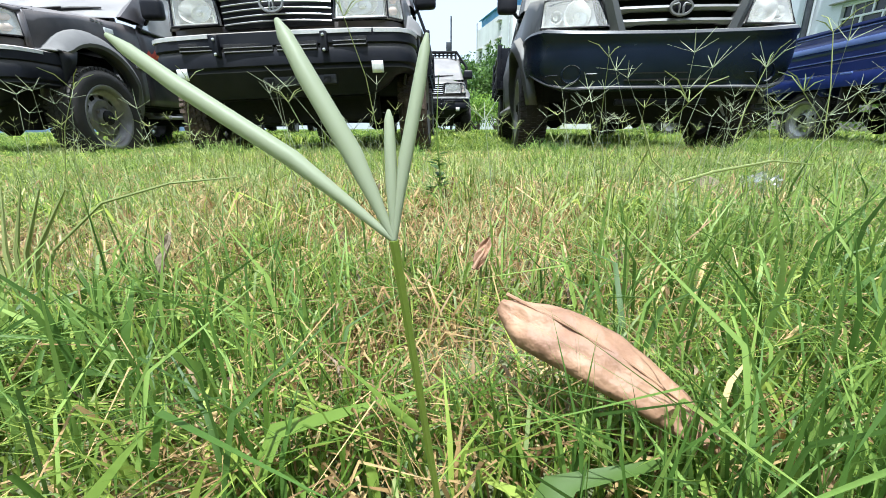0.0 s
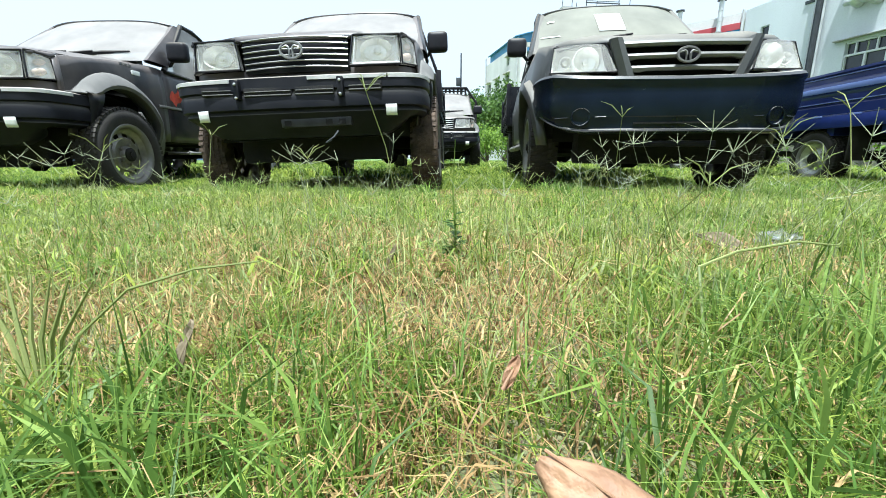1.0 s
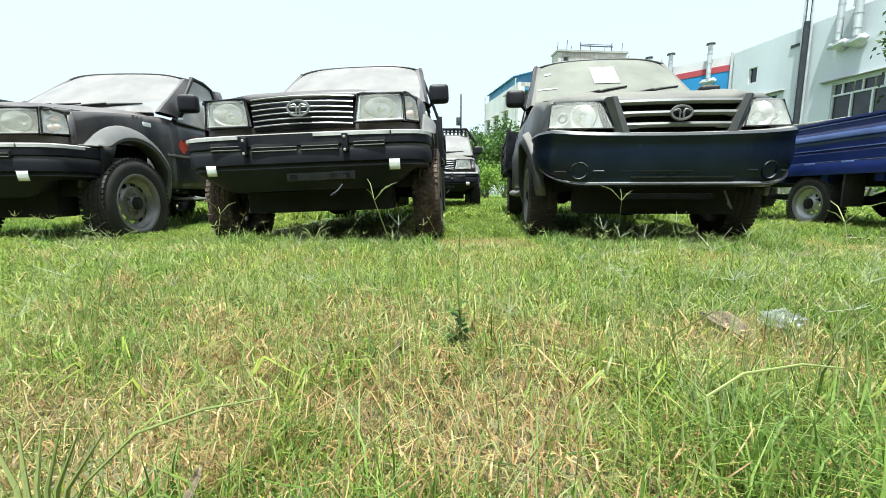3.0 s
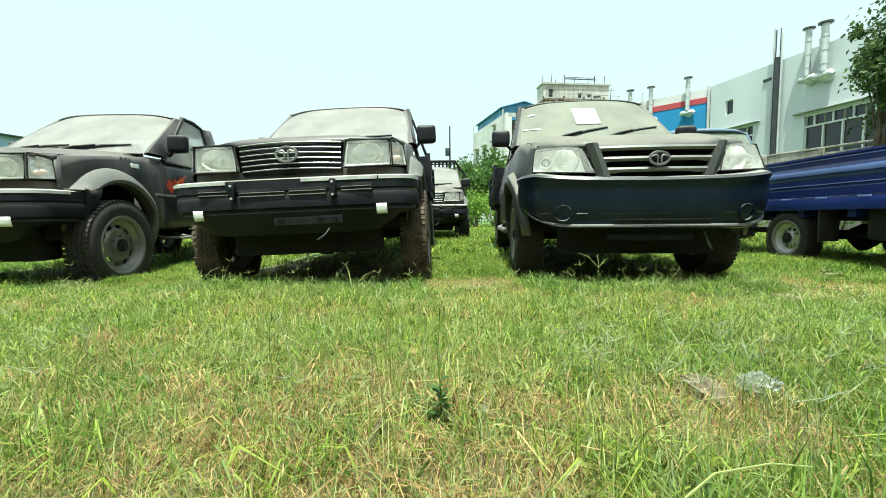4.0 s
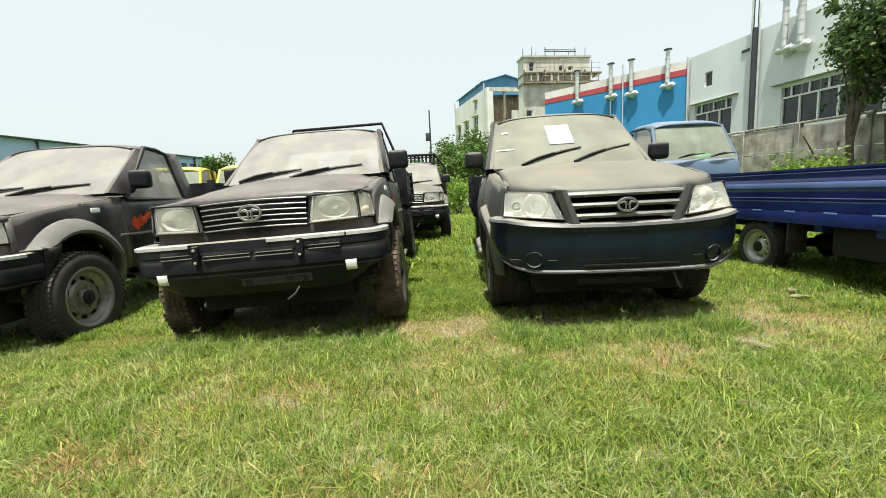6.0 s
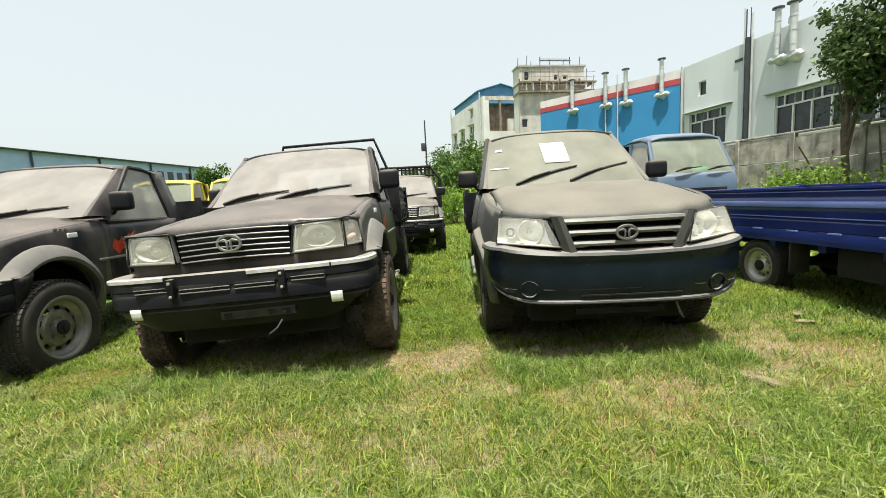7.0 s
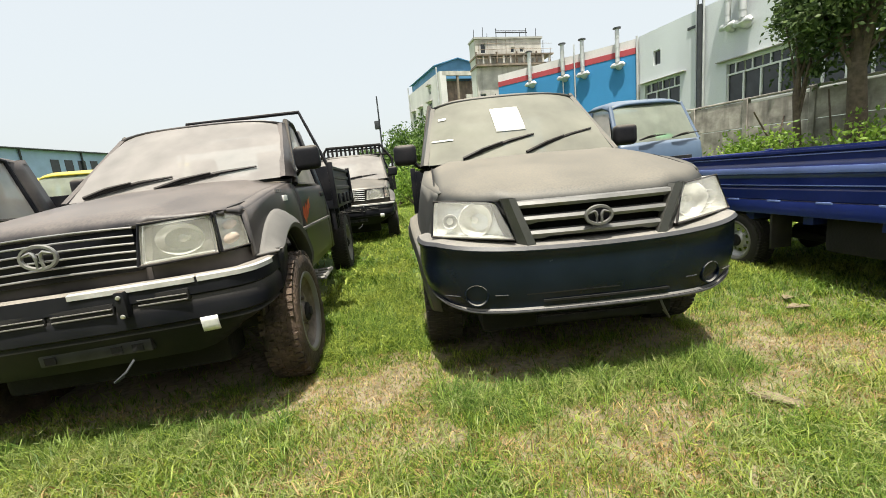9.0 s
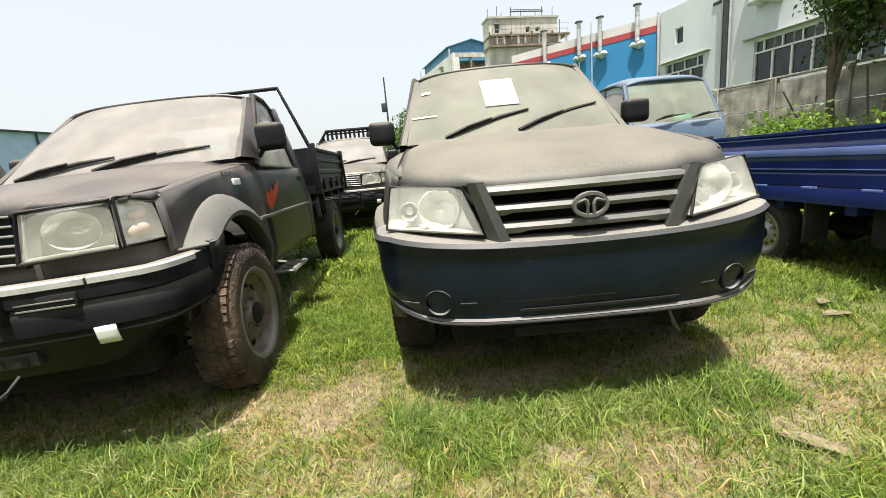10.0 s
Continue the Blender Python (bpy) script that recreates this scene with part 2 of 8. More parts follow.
M = {
    "black_paint": material("black_paint", (0.010, 0.010, 0.014), 0.34, vary=0.3, scale=3, dust=0.46, dust_low=0.2, dust_color=(0.345, 0.29, 0.245), bump_scale=70, coat=0.08, film=0.34),
    "grey_paint": material("grey_paint", (0.05, 0.053, 0.052), 0.4, metal=0.1, vary=0.3, scale=2, dust=0.95, dust_low=0.1, dust_color=(0.205, 0.182, 0.142), bump_scale=90, coat=0.0, film=0.12),
    "silver_paint": material("silver_paint", (0.09, 0.086, 0.077), 0.4, metal=0.3, scale=3, dust=0.33, bump_scale=35),
    "bumper_blue_black": material("bumper_blue_black", (0.005, 0.010, 0.021), 0.27, vary=0.3, scale=3, dust=0.95, dust_low=0.45, dust_color=(0.30, 0.28, 0.245), bump=0.03, bump_scale=200, film=0.01, spec=0.35),
    "black_plastic": material("black_plastic", (0.006, 0.007, 0.011), 0.42, vary=0.3, dust=0.45, dust_low=0.25, bump=0.04, bump_scale=250, spec=0.18, film=0.05),
    "bumper_black": material("bumper_black", (0.006, 0.007, 0.011), 0.42, vary=0.3, scale=3, dust=1.0, dust_low=0.12, dust_color=(0.30, 0.27, 0.23), bump=0.04, bump_scale=200, spec=0.2, film=0.05),
    "flare_plastic": material("flare_plastic", (0.088, 0.086, 0.083), 0.6, vary=0.2, dust=0.66, dust_low=0.2, dust_color=(0.22, 0.205, 0.18), bump=0.05, bump_scale=250),
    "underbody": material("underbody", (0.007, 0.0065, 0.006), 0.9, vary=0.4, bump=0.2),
    "dusty_chrome": material("dusty_chrome", (0.72, 0.72, 0.70), 0.3, metal=0.8, vary=0.15, dust=0.32, dust_low=0.3, bump_scale=60),
    "worn_strip": material("worn_strip", (0.56, 0.55, 0.53), 0.5, metal=0.2, vary=0.25, scale=9, dust=0.3, dust_low=0.3, bump=0.05),
    "dusty_silver": material("dusty_silver", (0.20, 0.195, 0.185), 0.5, metal=0.3, vary=0.15, dust=0.3, dust_low=0.3),
    "reflector": material("reflector", (0.88, 0.87, 0.83), 0.2, metal=0.45, vary=0.06, scale=20, bump=0.35, bump_scale=22),
    "lens": clear("lens", (0.93, 0.95, 0.92), 0.04, veil=0.20, veil_color=(0.72, 0.70, 0.63)),
    "windscreen": clear("windscreen", (0.5, 0.55, 0.52), 0.08, veil=0.74, veil_color=(0.275, 0.255, 0.235)),
    "windscreen_grey": clear("windscreen_grey", (0.5, 0.55, 0.5), 0.08, veil=0.84, veil_color=(0.195, 0.192, 0.152)),
    # side_glass: dust veil, paled further to stand for sky seen through the cab
    "side_glass": clear("side_glass", (0.75, 0.78, 0.75), 0.04, veil=0.62, veil_color=(0.50, 0.47, 0.42)),
    "truck_glass": clear("truck_glass", (0.5, 0.6, 0.55), 0.04, veil=0.48, veil_color=(0.33, 0.36, 0.28)),
    "rubber": material("rubber", (0.016, 0.014, 0.013), 0.8, vary=0.3, bump=0.15, bump_scale=120, dust=0.22, dust_low=0.0),
    "muddy_rubber": material("muddy_rubber", (0.040, 0.027, 0.020), 0.85, vary=0.7, scale=6, second=(0.125, 0.085, 0.058), bump=0.7, bump_scale=45),
    "rim_steel": material("rim_steel", (0.22, 0.21, 0.19), 0.45, metal=0.5, vary=0.35, scale=10, bump=0.05, stain=0.5),
    "rim_muddy": material("rim_muddy", (0.15, 0.12, 0.095), 0.6, metal=0.25, vary=0.5, scale=9, second=(0.26, 0.22, 0.175), bump=0.15, stain=0.6),
    "rim_bright": material("rim_bright", (0.5, 0.5, 0.48), 0.45, metal=0.6, vary=0.2, scale=10),
    "amber": material("amber", (0.80, 0.62, 0.52), 0.25, vary=0.2, scale=30),
    "white_sticker": material("white_sticker", (0.78, 0.78, 0.74), 0.6, vary=0.06, scale=8),
    "red_decal": material("red_decal", (0.55, 0.06, 0.025), 0.4, vary=0.3, scale=20),
    "orange_decal": material("orange_decal", (0.75, 0.20, 0.03), 0.4, vary=0.3, scale=20),
    "deck_blue": material("deck_blue", (0.009, 0.023, 0.15), 0.28, vary=0.25, scale=2, dust=0.4, bump_scale=30, coat=0.3),
    "deck_blue_light": material("deck_blue_light", (0.16, 0.22, 0.48), 0.35, vary=0.2, scale=2),
    "cab_blue": material("cab_blue", (0.05, 0.09, 0.16), 0.4, vary=0.2, scale=2, dust=0.68, dust_low=0.0, dust_color=(0.22, 0.25, 0.275), coat=0.2),
    "green_card": material("green_card", (0.06, 0.45, 0.16), 0.5, vary=0.2),
    "yellow_paint": material("yellow_paint", (0.50, 0.40, 0.05), 0.45, vary=0.2, scale=3, dust=0.3),
    "concrete": material("concrete", (0.34, 0.34, 0.31), 0.9, vary=0.2, scale=0.6, bump=0.15, bump_scale=12, stain=0.6),
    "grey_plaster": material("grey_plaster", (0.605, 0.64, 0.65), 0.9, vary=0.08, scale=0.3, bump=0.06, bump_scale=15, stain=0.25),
    "pale_plaster": material("pale_plaster", (0.60, 0.585, 0.575), 0.9, vary=0.12, scale=0.4, bump=0.1, bump_scale=12, stain=0.4),
    "old_wall": material("old_wall", (0.23, 0.20, 0.165), 0.95, vary=0.45, scale=1.3, second=(0.34, 0.27, 0.20), bump=0.3, bump_scale=10, stain=0.8),
    "panel_concrete": material("panel_concrete", (0.28, 0.255, 0.22), 0.95, vary=0.55, scale=2.4, second=(0.43, 0.40, 0.35), bump=0.4, bump_scale=10, stain=1.0, random_ob=0.22),
    "blue_wall": material("blue_wall", (0.025, 0.20, 0.42), 0.7, vary=0.08, scale=0.5, stain=0.15),
    "red_band": material("red_band", (0.36, 0.05, 0.06), 0.7, vary=0.12, scale=1),
    "shed_blue": material("shed_blue", (0.30, 0.40, 0.60), 0.6, vary=0.1, scale=1),
    "dark_glass": material("dark_glass", (0.03, 0.035, 0.04), 0.15, vary=0.3, scale=2),
    "window_white": material("window_white", (0.62, 0.64, 0.63), 0.5, vary=0.08),
    "steel_pipe": material("steel_pipe", (0.55, 0.56, 0.55), 0.5, metal=0.5, vary=0.15, scale=2, stain=0.4),
    "dark_steel": material("dark_steel", (0.05, 0.055, 0.06), 0.6, metal=0.4, vary=0.3),
    "bark": material("bark", (0.10, 0.075, 0.055), 0.95, vary=0.4, scale=8, bump=0.6, bump_scale=25),
    "tree_leaf": foliage("tree_leaf", (0.045, 0.085, 0.024), (0.12, 0.165, 0.05), 0.4),
    "bush_leaf": foliage("bush_leaf", (0.13, 0.23, 0.03), (0.27, 0.37, 0.06), 0.45),
    "grass_green": foliage("grass_green", (0.135, 0.232, 0.030), (0.325, 0.36, 0.068), 0.5, 0.5, 1.3),
    "grass_lush": foliage("grass_lush", (0.118, 0.218, 0.036), (0.265, 0.335, 0.075), 0.48, 0.45, 1.0),
    "grass_dry": foliage("grass_dry", (0.335, 0.212, 0.085), (0.465, 0.345, 0.155), 0.35, 0.4),
    "litter_brown": foliage("litter_brown", (0.13, 0.085, 0.045), (0.33, 0.235, 0.13), 0.2, 0.4),
    "grass_pale": foliage("grass_pale", (0.235, 0.29, 0.09), (0.39, 0.40, 0.155), 0.4, 0.2),
    "dead_leaf": material("dead_leaf", (0.26, 0.138, 0.075), 0.65, vary=0.3, scale=30, second=(0.41, 0.245, 0.135), bump=0.25, bump_scale=80),
    "roof_blue": material("roof_blue", (0.07, 0.21, 0.38), 0.6, vary=0.15, scale=1),
    "far_leaf": foliage("far_leaf", (0.06, 0.12, 0.025), (0.13, 0.20, 0.04), 0.4),
    "dull_leaf": material("dull_leaf", (0.13, 0.095, 0.06), 0.8, vary=0.35, scale=25, second=(0.24, 0.18, 0.11), bump=0.25, bump_scale=80),
    "seed_pale": foliage("seed_pale", (0.30, 0.335, 0.21), (0.39, 0.42, 0.28), 0.5, 0.2),
    "plastic_bag": clear("plastic_bag", (0.85, 0.87, 0.86), 0.15, veil=0.18, veil_color=(0.58, 0.60, 0.52)),
    # greyed colour stands for sky glinting on a glossy black lip
    "lip_glint": material("lip_glint", (0.03, 0.03, 0.032), 0.3, vary=0.4, scale=8, dust=0.10, dust_low=-0.4, dust_color=(0.4, 0.39, 0.36)),
    "grille_silver": material("grille_silver", (0.16, 0.158, 0.15), 0.45, metal=0.4, vary=0.2, dust=0.25, dust_low=0.4, dust_color=(0.30, 0.285, 0.25)),
    "grille_chrome": material("grille_chrome", (0.32, 0.32, 0.31), 0.35, metal=0.7, vary=0.2, dust=0.3, dust_low=0.4, bump_scale=60),
    "worn_plate": material("worn_plate", (0.012, 0.013, 0.015), 0.55, vary=0.5, scale=9, dust=0.12, dust_low=0.0),
    "pale_leaf": material("pale_leaf", (0.19, 0.15, 0.09), 0.8, vary=0.3, scale=25, second=(0.27, 0.21, 0.13), bump=0.25, bump_scale=80),
    "stained_concrete": material("stained_concrete", (0.47, 0.45, 0.41), 0.95, vary=0.35, scale=0.8, bump=0.2, bump_scale=12, stain=0.9),
    "paper": material("paper", (0.80, 0.80, 0.76), 0.8, vary=0.05, scale=8),
    "seat_cloth": material("seat_cloth", (0.12, 0.115, 0.11), 0.9, vary=0.3),
}


# ---- shapes ----
def part(name, bm, mat, parent=None, label="", smooth=True, solid=0.0, category="", group="", kind=""):
    """Link a bmesh as one mesh object, under a thing or a part."""
    bmesh.ops.recalc_face_normals(bm, faces=bm.faces)
    me = bpy.data.meshes.new(name)
    bm.to_mesh(me)
    bm.free()
    me.materials.append(M[mat] if isinstance(mat, str) else mat)
    if smooth:
        me.polygons.foreach_set("use_smooth", [True] * len(me.polygons))
        me.set_sharp_from_angle(angle=radians(38))
    ob = new(name, me)
    if parent is not None:
        ob.parent = parent
    if solid:
        s = ob.modifiers.new("thickness", "SOLIDIFY")
        s.thickness, s.offset = solid, -1
    return tagged(ob, label, category, group, kind)


def raw(name, verts, faces, mat, parent=None, label="", kind="", category=""):
    """A mesh straight from arrays of vertices (n, 3) and equal-sided faces."""
    me = bpy.data.meshes.new(name)
    verts, faces = np.asarray(verts, dtype=np.float32), np.asarray(faces, dtype=np.int32)
    me.vertices.add(len(verts)), me.loops.add(faces.size), me.polygons.add(len(faces))
    me.vertices.foreach_set("co", verts.ravel())
    me.loops.foreach_set("vertex_index", faces.ravel())
    me.polygons.foreach_set("loop_start", np.arange(0, faces.size, faces.shape[1], dtype=np.int32))
    me.update(calc_edges=True)
    me.materials.append(M[mat])
    ob = new(name, me)
    if parent is not None:
        ob.parent = parent
    return tagged(ob, label, category, "", kind)


def box(bm, x0, x1, y0, y1, z0, z1, bevel=0.0, segments=2):
    vs = bmesh.ops.create_cube(bm, size=1)["verts"]
    for v in vs:
        v.co = Vector(((x0 + x1) / 2 + v.co.x * (x1 - x0), (y0 + y1) / 2 + v.co.y * (y1 - y0), (z0 + z1) / 2 + v.co.z * (z1 - z0)))
    if bevel:
        es = {e for v in vs for e in v.link_edges}
        bmesh.ops.bevel(bm, geom=list(es), offset=bevel, segments=segments, profile=0.6, affect="EDGES")
    return bm


def strip(bm, rows, close=False):
    """A skin of quads over rows of points."""
    vs = [[bm.verts.new(p) for p in row] for row in rows]
    for a, b in zip(vs, vs[1:]):
        k = len(a)
        for i in range(k if close else k - 1):
            quad = (a[i], a[(i + 1) % k], b[(i + 1) % k], b[i])
            if len(set(quad)) == 4:
                bm.faces.new(quad)
    return vs


def tube(bm, pts, r, n=8, squash=1.0, caps=True):
    """A round bar along points; r is one radius or one for each point."""
    pts = [Vector(p) for p in pts]
    rs = r if isinstance(r, (list, tuple)) else [r] * len(pts)
    rows = []
    for i, p in enumerate(pts):
        way = (pts[min(i + 1, len(pts) - 1)] - pts[max(i - 1, 0)]).normalized()
        side = way.cross(Vector((0, 0, 1)))
        side = side.normalized() if side.length > 0.05 else Vector((1, 0, 0))
        up = side.cross(way)
        rows.append([p + rs[i] * (math.cos(a) * side + squash * math.sin(a) * up) for a in (2 * math.pi * k / n for k in range(n))])
    vs = strip(bm, rows, True)
    if caps:
        bm.faces.new(vs[0][::-1]), bm.faces.new(vs[-1])
    return bm


def lathe(bm, profile, centre, axis="x", n=32, sign=1):
    """Turn a profile of (along, radius) round an axis."""
    c = Vector(centre)
    rows = []
    for a in range(n):
        t = 2 * math.pi * a / n
        row = []
        for d, r in profile:
            u, v = r * math.cos(t), r * math.sin(t)
            row.append(c + (Vector((sign * d, u, v)) if axis == "x" else Vector((u, sign * d, v)) if axis == "y" else Vector((u, v, sign * d))))
        rows.append(row)
    rows.append(rows[0])
    strip(bm, rows)
    bmesh.ops.remove_doubles(bm, verts=bm.verts, dist=1e-5)
    return bm


def sweep(bm, path, profile, caps=True):
    """Sweep a profile of (out, z) along a plan path of (x, y); the profile may be a function of 0 to 1 along the path."""
    pts = [Vector((p[0], p[1], 0)) for p in path]
    rows = []
    for i, p in enumerate(pts):
        way = (pts[min(i + 1, len(pts) - 1)] - pts[max(i - 1, 0)]).normalized()
        out = Vector((way.y, -way.x, 0))
        prof = profile(i / (len(pts) - 1)) if callable(profile) else profile
        rows.append([p + out * o + Vector((0, 0, z)) for o, z in prof])
    vs = strip(bm, rows)
    if caps and len(rows[0]) > 2:
        bm.faces.new(vs[0][::-1]), bm.faces.new(vs[-1])
    return bm


def lerp(a, b, k):
    return a + (b - a) * k


def table(pairs):
    """A smooth function through (input, value) pairs."""
    xs, vs = [p[0] for p in pairs], [p[1] for p in pairs]
    return lambda x: float(np.interp(x, xs, vs))


def pane(bm, a, b, c, d, bulge=0.0, nu=8, nv=6, way=(0, -1, 0)):
    """A bowed sheet between four corners: a, b along the bottom and d, c along the top."""
    a, b, c, d, way = map(Vector, (a, b, c, d, way))
    rows = []
    for j in range(nv + 1):
        v = j / nv
        rows.append([lerp(lerp(a, b, i / nu), lerp(d, c, i / nu), v) + way * bulge * (1 - (2 * i / nu - 1) ** 2) * (1 - 0.4 * (2 * v - 1) ** 2) for i in range(nu + 1)])
    strip(bm, rows)
    return bm


def thing(name, label, category, group="", m=None):
    ob = new(name)
    ob.empty_display_size = 0.2
    if m is not None:
        ob.matrix_world = m
    return tagged(ob, label, category, group)


def wheel(parent, x, y, r, w, side, rim="rim_steel", tyre="rubber", rim_r=0.22, hub_z=None):
    """A steel wheel with holes in its disc, and its tyre with tread blocks. side: +1 or -1, the way its outer face looks."""
    z = r if hub_z is None else hub_z
    bm = bmesh.new()
    lathe(bm, [(-w * 0.42, rim_r), (-w * 0.38, rim_r - 0.012), (w * 0.25, rim_r - 0.02), (w * 0.40, rim_r - 0.006), (w * 0.44, rim_r + 0.008), (w * 0.46, rim_r + 0.012)], (x, y, z), "x", 36, side)
    n, rings = 40, [(0.30, rim_r - 0.02), (0.16, rim_r - 0.045), (0.13, rim_r - 0.06), (0.16, rim_r - 0.09), (0.24, rim_r - 0.105), (0.20, 0.075), (0.34, 0.06), (0.36, 0.045), (0.36, 0.0)]
    rows = [[Vector((x + side * w * d, y + q * math.cos(2 * math.pi * k / n), z + q * math.sin(2 * math.pi * k / n))) for k in range(n)] for d, q in rings]
    vs = [[bm.verts.new(p) for p in row] for row in rows[:-1]]
    for j in range(len(vs) - 1):
        for k in range(n):
            if j == 2 and k % 4 < 2:
                continue
            bm.faces.new((vs[j][k], vs[j][(k + 1) % n], vs[j + 1][(k + 1) % n], vs[j + 1][k]))
    bm.faces.new(vs[-1])
    for k in range(5):
        a = 2 * math.pi * k / 5
        lathe(bm, [(w * 0.2, 0.012), (w * 0.3, 0.012), (w * 0.31, 0.0)], (x, y + 0.088 * math.cos(a), z + 0.088 * math.sin(a)), "x", 6, side)
    hub = bmesh.new()
    lathe(hub, [(w * 0.2, 0.062), (w * 0.40, 0.058), (w * 0.43, 0.045), (w * 0.43, 0.03), (w * 0.48, 0.028), (w * 0.49, 0.0)], (x, y, z), "x", 18, side)
    rim_ob = part("wheel", bm, rim, parent, "dusty pressed-steel wheel disc with round holes")
    lip = bmesh.new()
    lathe(lip, [(w * 0.36, rim_r - 0.016), (w * 0.45, rim_r - 0.008), (w * 0.485, rim_r + 0.004), (w * 0.485, rim_r + 0.014), (w * 0.46, rim_r + 0.018)], (x, y, z), "x", 36, side)
    part("rim_lip", lip, "dusty_silver", rim_ob, "bright outer lip")
    bm = bmesh.new()
    h = w / 2
    lathe(bm, [(-h * 0.82, rim_r), (-h * 0.98, rim_r + 0.03), (-h, lerp(rim_r, r, 0.5)), (-h * 0.93, r - 0.035), (-h * 0.72, r - 0.012), (0, r - 0.008), (h * 0.72, r - 0.012), (h * 0.93, r - 0.035), (h, lerp(rim_r, r, 0.5)), (h * 0.98, rim_r + 0.03), (h * 0.82, rim_r)], (x, y, z), "x", 40, side)
    blocks = 58
    for k in range(blocks):
        for j, off in ((-2, 0.5), (-1, 0), (0, 0.5), (1, 0), (2, 0.5)):
            a = 2 * math.pi * (k + off) / blocks
            if tyre == "muddy_rubber" and math.sin(k * 1.7 + j * 2.3) + math.sin(k * 0.61 - j) > 1.15:
                continue
            wide = h * (0.30 if abs(j) == 2 else 0.26) * (1 + 0.12 * math.sin(k * 12.9 + j * 7.7))
            cx = x + j * h * 0.37
            da = math.pi / blocks * (0.72 + 0.10 * math.sin(k * 5.3 + j * 3.1))
            low, high = (r - 0.03, r - 0.006) if abs(j) == 2 else (r - 0.02, r - 0.001 - 0.003 * abs(math.sin(k * 3.7 + j)))
            vv = [bm.verts.new((cx + sx * wide * 0.55, y + q * math.cos(a + sa * da), z + q * math.sin(a + sa * da))) for q in (low, high) for sx, sa in ((-1, -1), (1, -1), (1, 1), (-1, 1))]
            for f in ((4, 5, 6, 7), (0, 1, 5, 4), (1, 2, 6, 5), (2, 3, 7, 6), (3, 0, 4, 7)):
                bm.faces.new([vv[i] for i in f])
    part("hub", hub, "underbody", rim_ob, "dark greasy hub")
    part("tyre", bm, tyre, rim_ob, "worn black rubber tyre with tread blocks")
    return rim_ob


def mirror(parent, x, y, z, side, w=0.2, h=0.17, mat="black_plastic"):
    bm = bmesh.new()
    box(bm, x - w / 2, x + w / 2, y - 0.06, y + 0.05, z - h / 2, z + h / 2, 0.045, 3)
    ob = part("wing_mirror", bm, mat, parent, "black plastic wing mirror")
    bm = bmesh.new()
    tube(bm, [(x - side * w * 0.3, y, z - h * 0.35), (x - side * (w * 0.55), y + 0.02, z - h * 0.62), (x - side * (w * 0.55 + 0.10), y + 0.04, z - h * 0.62)], 0.018)
    part("mirror_arm", bm, "black_plastic", ob)
    return ob


def wiper(parent, a, b, lift, bend=0.03):
    """A wiper arm and blade from its spindle a to the blade's far end b, lifted off the glass."""
    a, b, lift = Vector(a), Vector(b), Vector(lift)
    mid = lerp(a, b, 0.55) + Vector((0, 0, bend))
    bm = bmesh.new()
    tube(bm, [a + lift * 0.6, lerp(a, mid, 0.5) + lift * 1.6 + Vector((0, 0, bend * 0.4)), mid + lift * 1.6], [0.014, 0.011, 0.008], 6)
    ob = part("wiper_arm", bm, "black_plastic", parent)
    bm = bmesh.new()
    tube(bm, [lerp(a, b, 0.03) + lift * 0.5, lerp(a, b, 0.3) + lift * 0.8 + Vector((0, 0, bend * 0.6)), lerp(a, b, 0.65) + lift * 0.8 + Vector((0, 0, bend * 0.9)), b + lift * 0.6], [0.010, 0.015, 0.014, 0.008], 6)
    part("wiper_blade", bm, "black_plastic", ob)


def emblem(parent, c, rx, rz, mat="dusty_silver"):
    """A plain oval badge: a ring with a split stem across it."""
    bm = bmesh.new()
    n = 36
    rows = []
    for k in range(n + 1):
        a = 2 * math.pi * k / n
        u, v = math.cos(a), math.sin(a)
        rows.append([Vector((c[0] + (rx + q * 0.011) * u, c[1] + d, c[2] + (rz + q * 0.011) * v)) for q, d in ((-0.8, 0.0), (-0.5, -0.012), (0.5, -0.012), (0.8, 0.0), (-0.8, 0.0))])
    strip(bm, rows)
    bmesh.ops.remove_doubles(bm, verts=bm.verts, dist=1e-5)
    for s in (-1, 1):
        tube(bm, [(c[0] + s * 0.012, c[1] - 0.006, c[2] - rz * 0.9), (c[0] + s * 0.012, c[1] - 0.006, c[2] + rz * 0.05), (c[0] + s * 0.016, c[1] - 0.006, c[2] + rz * 0.36), (c[0] + s * rx * 0.36, c[1] - 0.006, c[2] + rz * 0.50), (c[0] + s * rx * 0.86, c[1] - 0.006, c[2] + rz * 0.28)], [0.007, 0.008, 0.008, 0.008, 0.006], 6)
    return part("badge", bm, mat, parent, "oval silver badge")


# ---- vehicles ----
def arch_floor(sill, wheels, r, zc):
    """The lower edge of a body side: the sill, raised over the wheels."""
    def low(y):
        z = sill
        for yc in wheels:
            d = abs(y - yc)
            if d < r:
                z = max(z, zc + math.sqrt(r * r - d * d))
        return z
    return low


def side_skin(bm, s, ys, low, high, xf, n=7):
    rows = []
    for y in ys:
        a, b = low(y), high(y)
        rows.append([Vector((s * xf(y, lerp(a, b, k / n)), y, lerp(a, b, k / n))) for k in range(n + 1)])
    strip(bm, rows)


